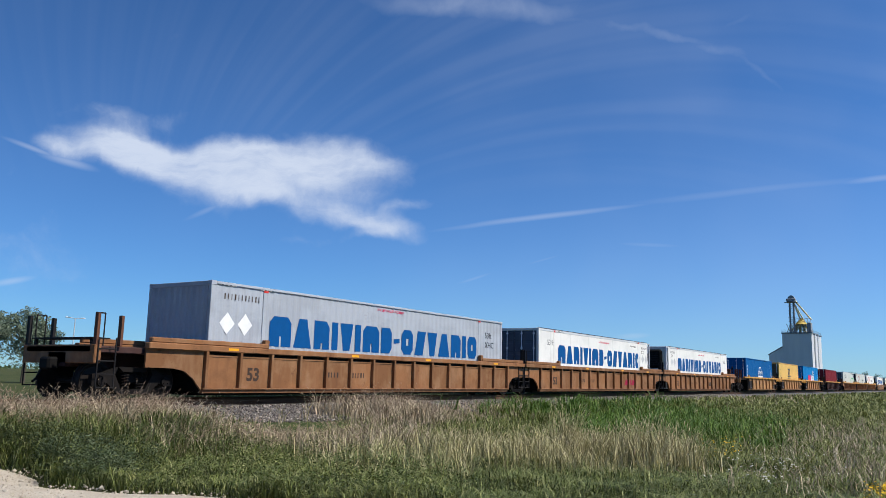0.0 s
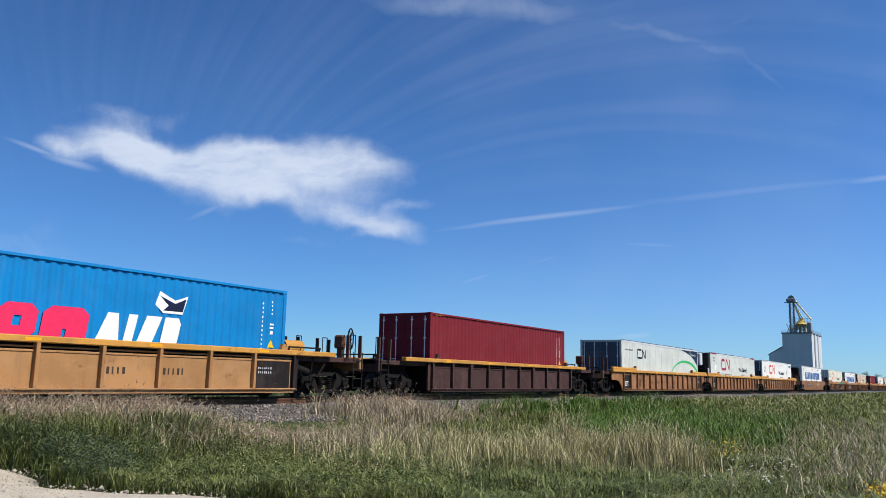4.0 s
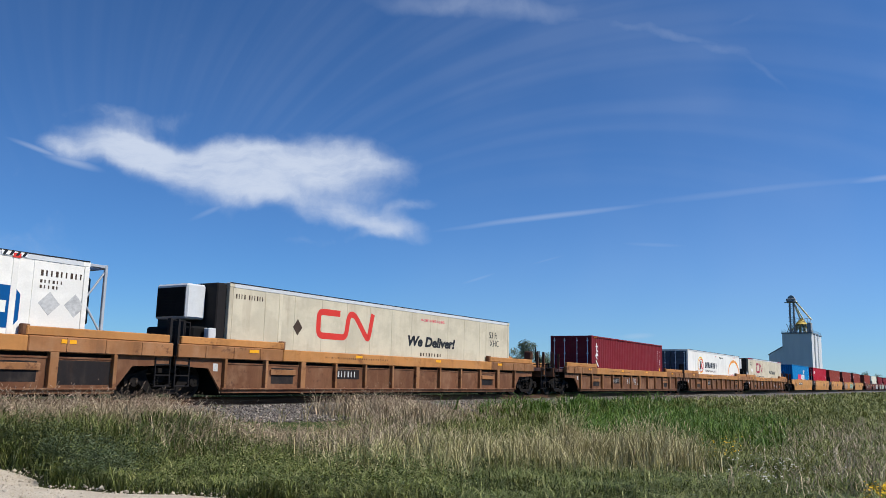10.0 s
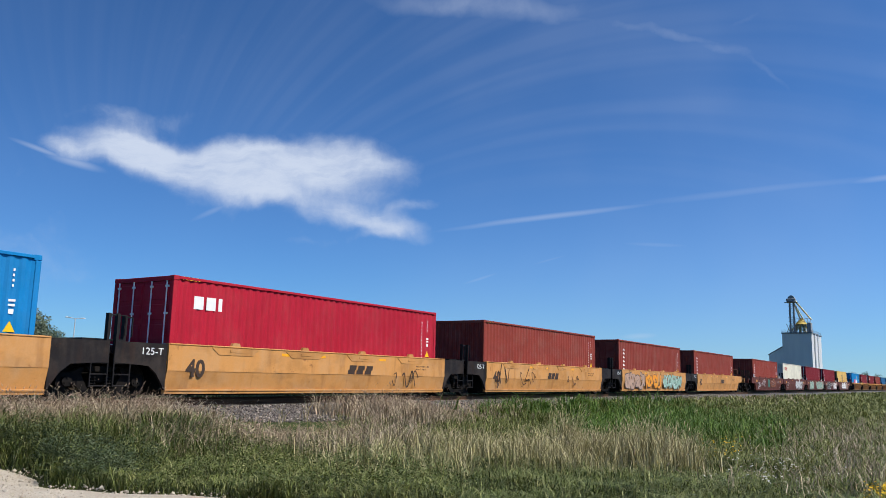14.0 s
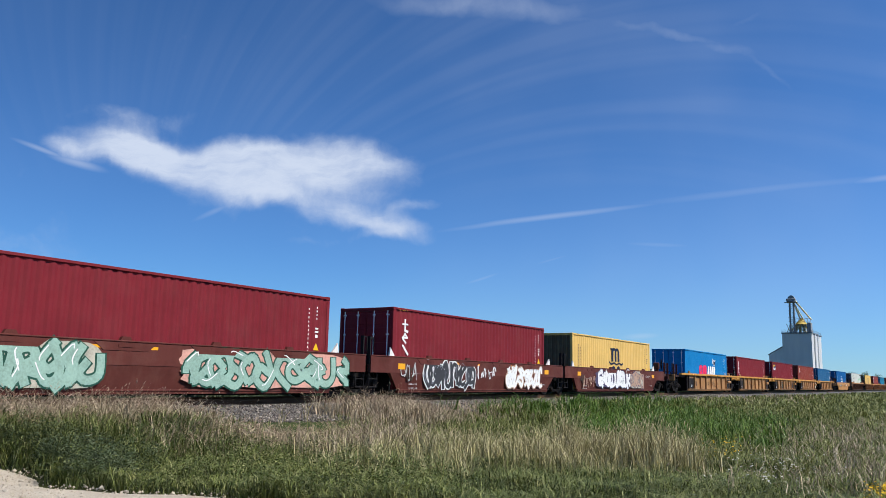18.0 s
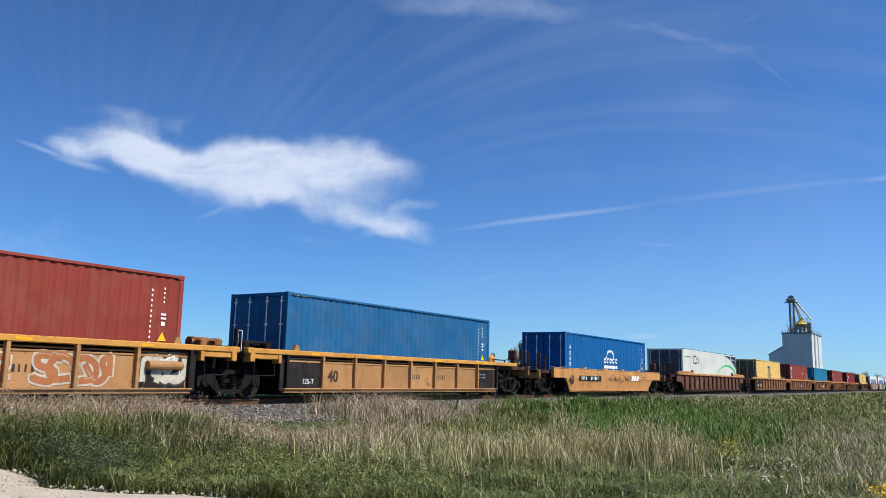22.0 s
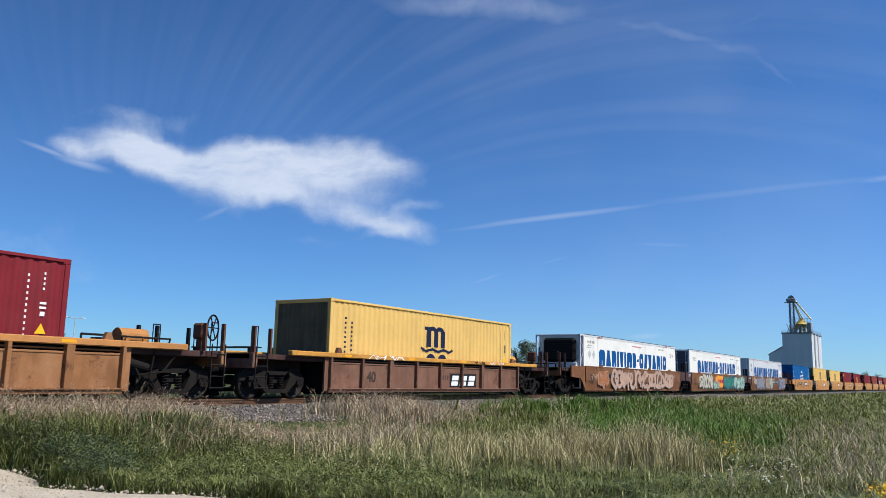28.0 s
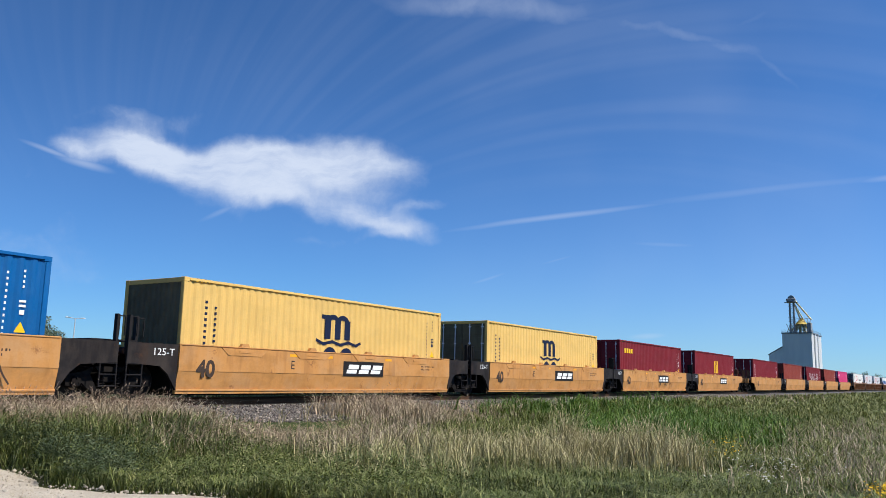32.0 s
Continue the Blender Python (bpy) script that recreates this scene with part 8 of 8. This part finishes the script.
def herbs(name, label, mat, n, k, place, seed):
    """Low leafy plants: many small leaves on short stems."""
    g = np.random.default_rng(seed)
    cx, cy = place(g, n)
    ok = cx > verge_edge(cy) + 0.15
    cx, cy = cx[ok], cy[ok]
    n = len(cx)
    r, h = g.uniform(0.12, 0.32, n), g.uniform(0.18, 0.55, n)
    a, q = g.uniform(0, 6.28, (n, k)), g.random((n, k)) ** 0.6
    z = g.random((n, k)) ** 0.7
    rad = r[:, None] * q * (1.15 - 0.6 * z)
    P = np.stack([cx[:, None] + rad * np.cos(a), cy[:, None] + rad * np.sin(a), ground_z(cx, cy)[:, None] + 0.03 + h[:, None] * z], -1).reshape(-1, 3)
    N = len(P)
    s = g.uniform(0.012, 0.032, N)[:, None]
    u = np.stack([np.cos(a), np.sin(a), g.uniform(-0.2, 0.9, (n, k))], -1).reshape(-1, 3)
    u /= np.linalg.norm(u, axis=1)[:, None]
    w = np.cross(u, g.normal(size=(N, 3)))
    w /= np.linalg.norm(w, axis=1)[:, None]
    V = np.stack([P, P + u * s + w * s * 0.35, P + u * s * 2, P + u * s - w * s * 0.35], 1).reshape(-1, 3)
    b = 4 * np.arange(N)[:, None]
    T = np.concatenate([b + np.array([[0, 1, 2]]), b + np.array([[0, 2, 3]])])
    tagged(new(name, raw_mesh(name, V, T, mat)), label, "weeds", kind="stuff")


def grass():
    green = blade_material("green_grass", (0.058, 0.082, 0.015), (0.215, 0.252, 0.058), (0.50, 0.48, 0.21), (0.235, 0.245, 0.064))
    deep = blade_material("deep_green_grass", (0.042, 0.064, 0.013), (0.174, 0.220, 0.054), (0.46, 0.47, 0.21), (0.163, 0.175, 0.045))
    weed = blade_material("dark_weeds", (0.055, 0.085, 0.035), (0.085, 0.12, 0.05), (0.13, 0.16, 0.085), (0.075, 0.095, 0.045))
    sage = blade_material("sage_leaves", (0.055, 0.080, 0.030), (0.115, 0.150, 0.065), (0.17, 0.20, 0.105), (0.075, 0.10, 0.042))
    lush = blade_material("lush_green_grass", (0.036, 0.092, 0.009), (0.115, 0.220, 0.022), (0.25, 0.34, 0.06), (0.075, 0.142, 0.018))
    straw = blade_material("dry_straw_grass", (0.29, 0.22, 0.13), (0.74, 0.61, 0.43), (0.38, 0.305, 0.165), (0.48, 0.375, 0.24))
    gold = blade_material("golden_straw", (0.20, 0.175, 0.055), (0.75, 0.66, 0.37), (0.27, 0.25, 0.085), (0.43, 0.375, 0.16))
    brownm = blade_material("brown_seed_heads", (0.36, 0.25, 0.17), (0.55, 0.42, 0.31), (0.27, 0.18, 0.125), (0.34, 0.235, 0.165))
    seedm = blade_material("seed_heads", (0.50, 0.42, 0.24), (0.72, 0.62, 0.38), (0.34, 0.27, 0.13), (0.42, 0.34, 0.17))

    def tall(x, y):
        return (0.65 + 0.7 * patchy(x, y, 0.9, 21)) * (1 + 0.75 * step(11.2, 12.8, y) * step(12.6, 11.4, x)) * (1 - 0.5 * spot(x, y, 13.4, 13.0, 1.7, 1.3))
    # leafy green that covers the verge, dark near the gravel
    x, y, g = sow(80000, 1, 6.3, 64, cover)
    dark = g.random(len(x)) < deepness(x, y)
    u, v, f, n = tufts(x[dark], y[dark], g, 9, 0.055)
    blades("deep_grass", "dark green leafy grass beside the gravel", u, v, g.uniform(0.14, 0.42, n) * f * tall(u, v), 0.013 + 0.0004 * u, 1.35, deep, 4)
    u, v, f, n = tufts(x[~dark], y[~dark], g, 8, 0.07)
    blades("green_grass", "mixed green grass on the verge", u, v, g.uniform(0.14, 0.44, n) * f * tall(u, v), 0.0075 * (1 + u / 14), 1.05, green, 2)
    x, y, g = sow(26000, 5, 17, 64, lambda x, y: lushness(x, y) * step(15.6, 15.0, y))
    x, y, f, n = tufts(x, y, g, 8, 0.10)
    blades("lush_grass", "tall lush green grass on the bank", x, y, g.uniform(0.28, 0.78, n) * f * (0.6 + 0.7 * patchy(x, y, 1.6, 22)), 0.014 * (1 + x / 30), 1.1, lush, 6)
    # bleached grass on the bank, with brown heads
    x, y, g = sow(76000, 7, 9, 34, lambda x, y: bank_dry(x, y) * (0.35 + 0.75 * patchy(x, y, 0.45, 23)))
    x, y, f, n = tufts(x, y, g, 7, 0.06)
    low = np.clip(spot(x, y, 13.9, 13.2, 2.4, 1.3) + spot(x, 0, 23.4, 0, 2.4, 1), 0, 1)
    blades("dry_grass", "tall bleached dry grass on the bank", x, y, g.uniform(0.26, 0.82, n) * f * (1 - 0.72 * low) * (1 + 0.05 * spot(x, 0, 19.6, 0, 2.2, 1)), 0.012 * (1 + x / 40), 0.75, straw, 8, "grass", 0.55, brownm)
    # straw-coloured stalks in the ditch
    x, y, g = sow(38000, 13, 12, 26, ditch_dry)
    x, y, f, n = tufts(x, y, g, 5, 0.05)
    blades("golden_grass", "tall straw-coloured stalks in the ditch", x, y, g.uniform(0.30, 0.82, n) * f, 0.011 * (1 + x / 60), 0.70, gold, 9, "grass", 0.10, seedm)
    # pale dead grass further along the verge and the track
    x, y, g = sow(26000, 14, 12, 110, lambda x, y: 0.75 * spot(x, y, 30, 2.6, 10, 2.0) + 0.45 * spot(x, y, 17.5, 1.7, 4.0, 1.3) + 1.0 * spot(x, y, 74, 13.6, 20, 1.2))
    x, y, f, n = tufts(x, y, g, 5, 0.10)
    blades("pale_grass", "pale dead grass along the verge", x, y, g.uniform(0.22, 0.60, n) * f, 0.010 * (1 + x / 30), 0.7, straw, 26, "grass", 0.15, brownm)
    # single tall stalks that stand above the rest
    x, y, g = sow(9000, 17, 9, 27, lambda x, y: np.clip(0.9 * bank_dry(x, y) + 0.25 * ditch_dry(x, y), 0, 1) * patchy(x, y, 0.5, 24) * (1 - 0.9 * spot(x, y, 14.6, 14.0, 2.2, 2.4)))
    blades("tall_stalks", "tall pale stalks with seed heads", x, y, g.uniform(0.55, 1.05, len(x)), 0.007, 0.35, straw, 18, "grass", 0.85, brownm)
    # bunches of bleached grass
    for cx, cy, rx, ry, k, s in ((16.6, 7.4, 0.16, 0.12, 46, 31), (15.6, 6.4, 0.8, 0.45, 90, 15), (15.2, 5.2, 0.35, 0.22, 60, 27), (14.9, 4.6, 0.45, 0.25, 70, 16)):
        g = np.random.default_rng(s)
        x, y, f, n = tufts(g.normal(cx, rx, k), g.normal(cy, ry, k), g, 12, 0.09)
        blades("bunch_grass", "pale bleached bunch grass among the green", x, y, g.uniform(0.45, 1.30 if k < 50 else 1.10 if k < 80 else 0.85, n) * f, 0.012, 0.42, gold, s + 50, "grass", 0.35, seedm)
    # leafy weeds: grey-green ones at the gravel's edge, darker ones all through the near grass
    def by_gravel(g, n):
        y = g.normal(12.0, 0.7, n)
        return verge_edge(y) + 0.25 + np.abs(g.normal(0.5, 0.5, n)), y

    def near_verge(g, n):
        r, az = 8.0 * 2.4 ** g.random(n), np.radians(g.uniform(27, 62, n))
        x, y = r * np.sin(az), r * np.cos(az)
        ok = g.random(n) < cover(x, y) * deepness(x, y) * step(62, 50, np.degrees(az))
        return x[ok], y[ok]
    herbs("leafy_herbs", "low grey-green leafy plants at the gravel's edge", sage, 130, 110, by_gravel, 41)
    herbs("leafy_weeds", "dark green leafy weeds among the grass", deep, 900, 80, near_verge, 42)
    # far field
    x, y, g = sow(90000, 9, 50, 430, lambda x, y: step(15.0, 14.3, y) * (y > -25), 60, 100)
    blades("field_grass", "green grass of the far field", x, y, g.uniform(0.25, 0.55, len(x)), 0.0011 * x + 0.01, 0.9, green, 10)
    # rough growth behind the track, in the train's shade
    g = np.random.default_rng(31)
    n = 70000
    x, y = 2 + 170 * g.random(n) ** 1.3, TY + g.uniform(3.0, 6.0, n)
    blades("far_bank_grass", "rough green growth behind the track", x, y, g.uniform(0.35, 0.85, n), 0.014 + x * 0.0006, 0.6, weed, 32)
    white = plain("white_petals", (0.50, 0.50, 0.43), 0.7, vary=0.1)
    petal = plain("yellow_petals", (0.75, 0.48, 0.02), 0.7, vary=0.1)
    g = np.random.default_rng(21)
    n = 190
    x, y = g.normal(14.6, 1.6, n), g.normal(2.75, 0.5, n)
    flowers("white_wildflowers", "small white wildflowers in the grass", x, y, g.uniform(0.24, 0.56, n), 0.017, white, 22)
    n = 60
    x, y = g.normal(17.2, 0.40, n), g.normal(4.15, 0.20, n)
    flowers("yellow_wildflowers", "small yellow wildflowers in the grass", x, y, g.uniform(0.20, 0.62, n), 0.018, petal, 23)
    n = 330
    x, y = g.normal(13.7, 0.35, n), g.normal(1.0, 0.18, n)
    flowers("goldenrod", "yellow goldenrod at the field's edge", x, y, g.uniform(0.05, 0.30, n), 0.020, petal, 24)


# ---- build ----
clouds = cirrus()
setting()
elevator()
trees()
street_lamp(68.0, 107.2)
containers()
well_cars()
grass()


# ---- what moves ----
def motions():
    for ob, x, z in MOVING:
        walk(ob, [(0, pose(x, TY, z)), (32, pose(x - SPEED * 32, TY, z))])
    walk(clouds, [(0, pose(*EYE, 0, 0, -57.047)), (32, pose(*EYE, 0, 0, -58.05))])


motions()
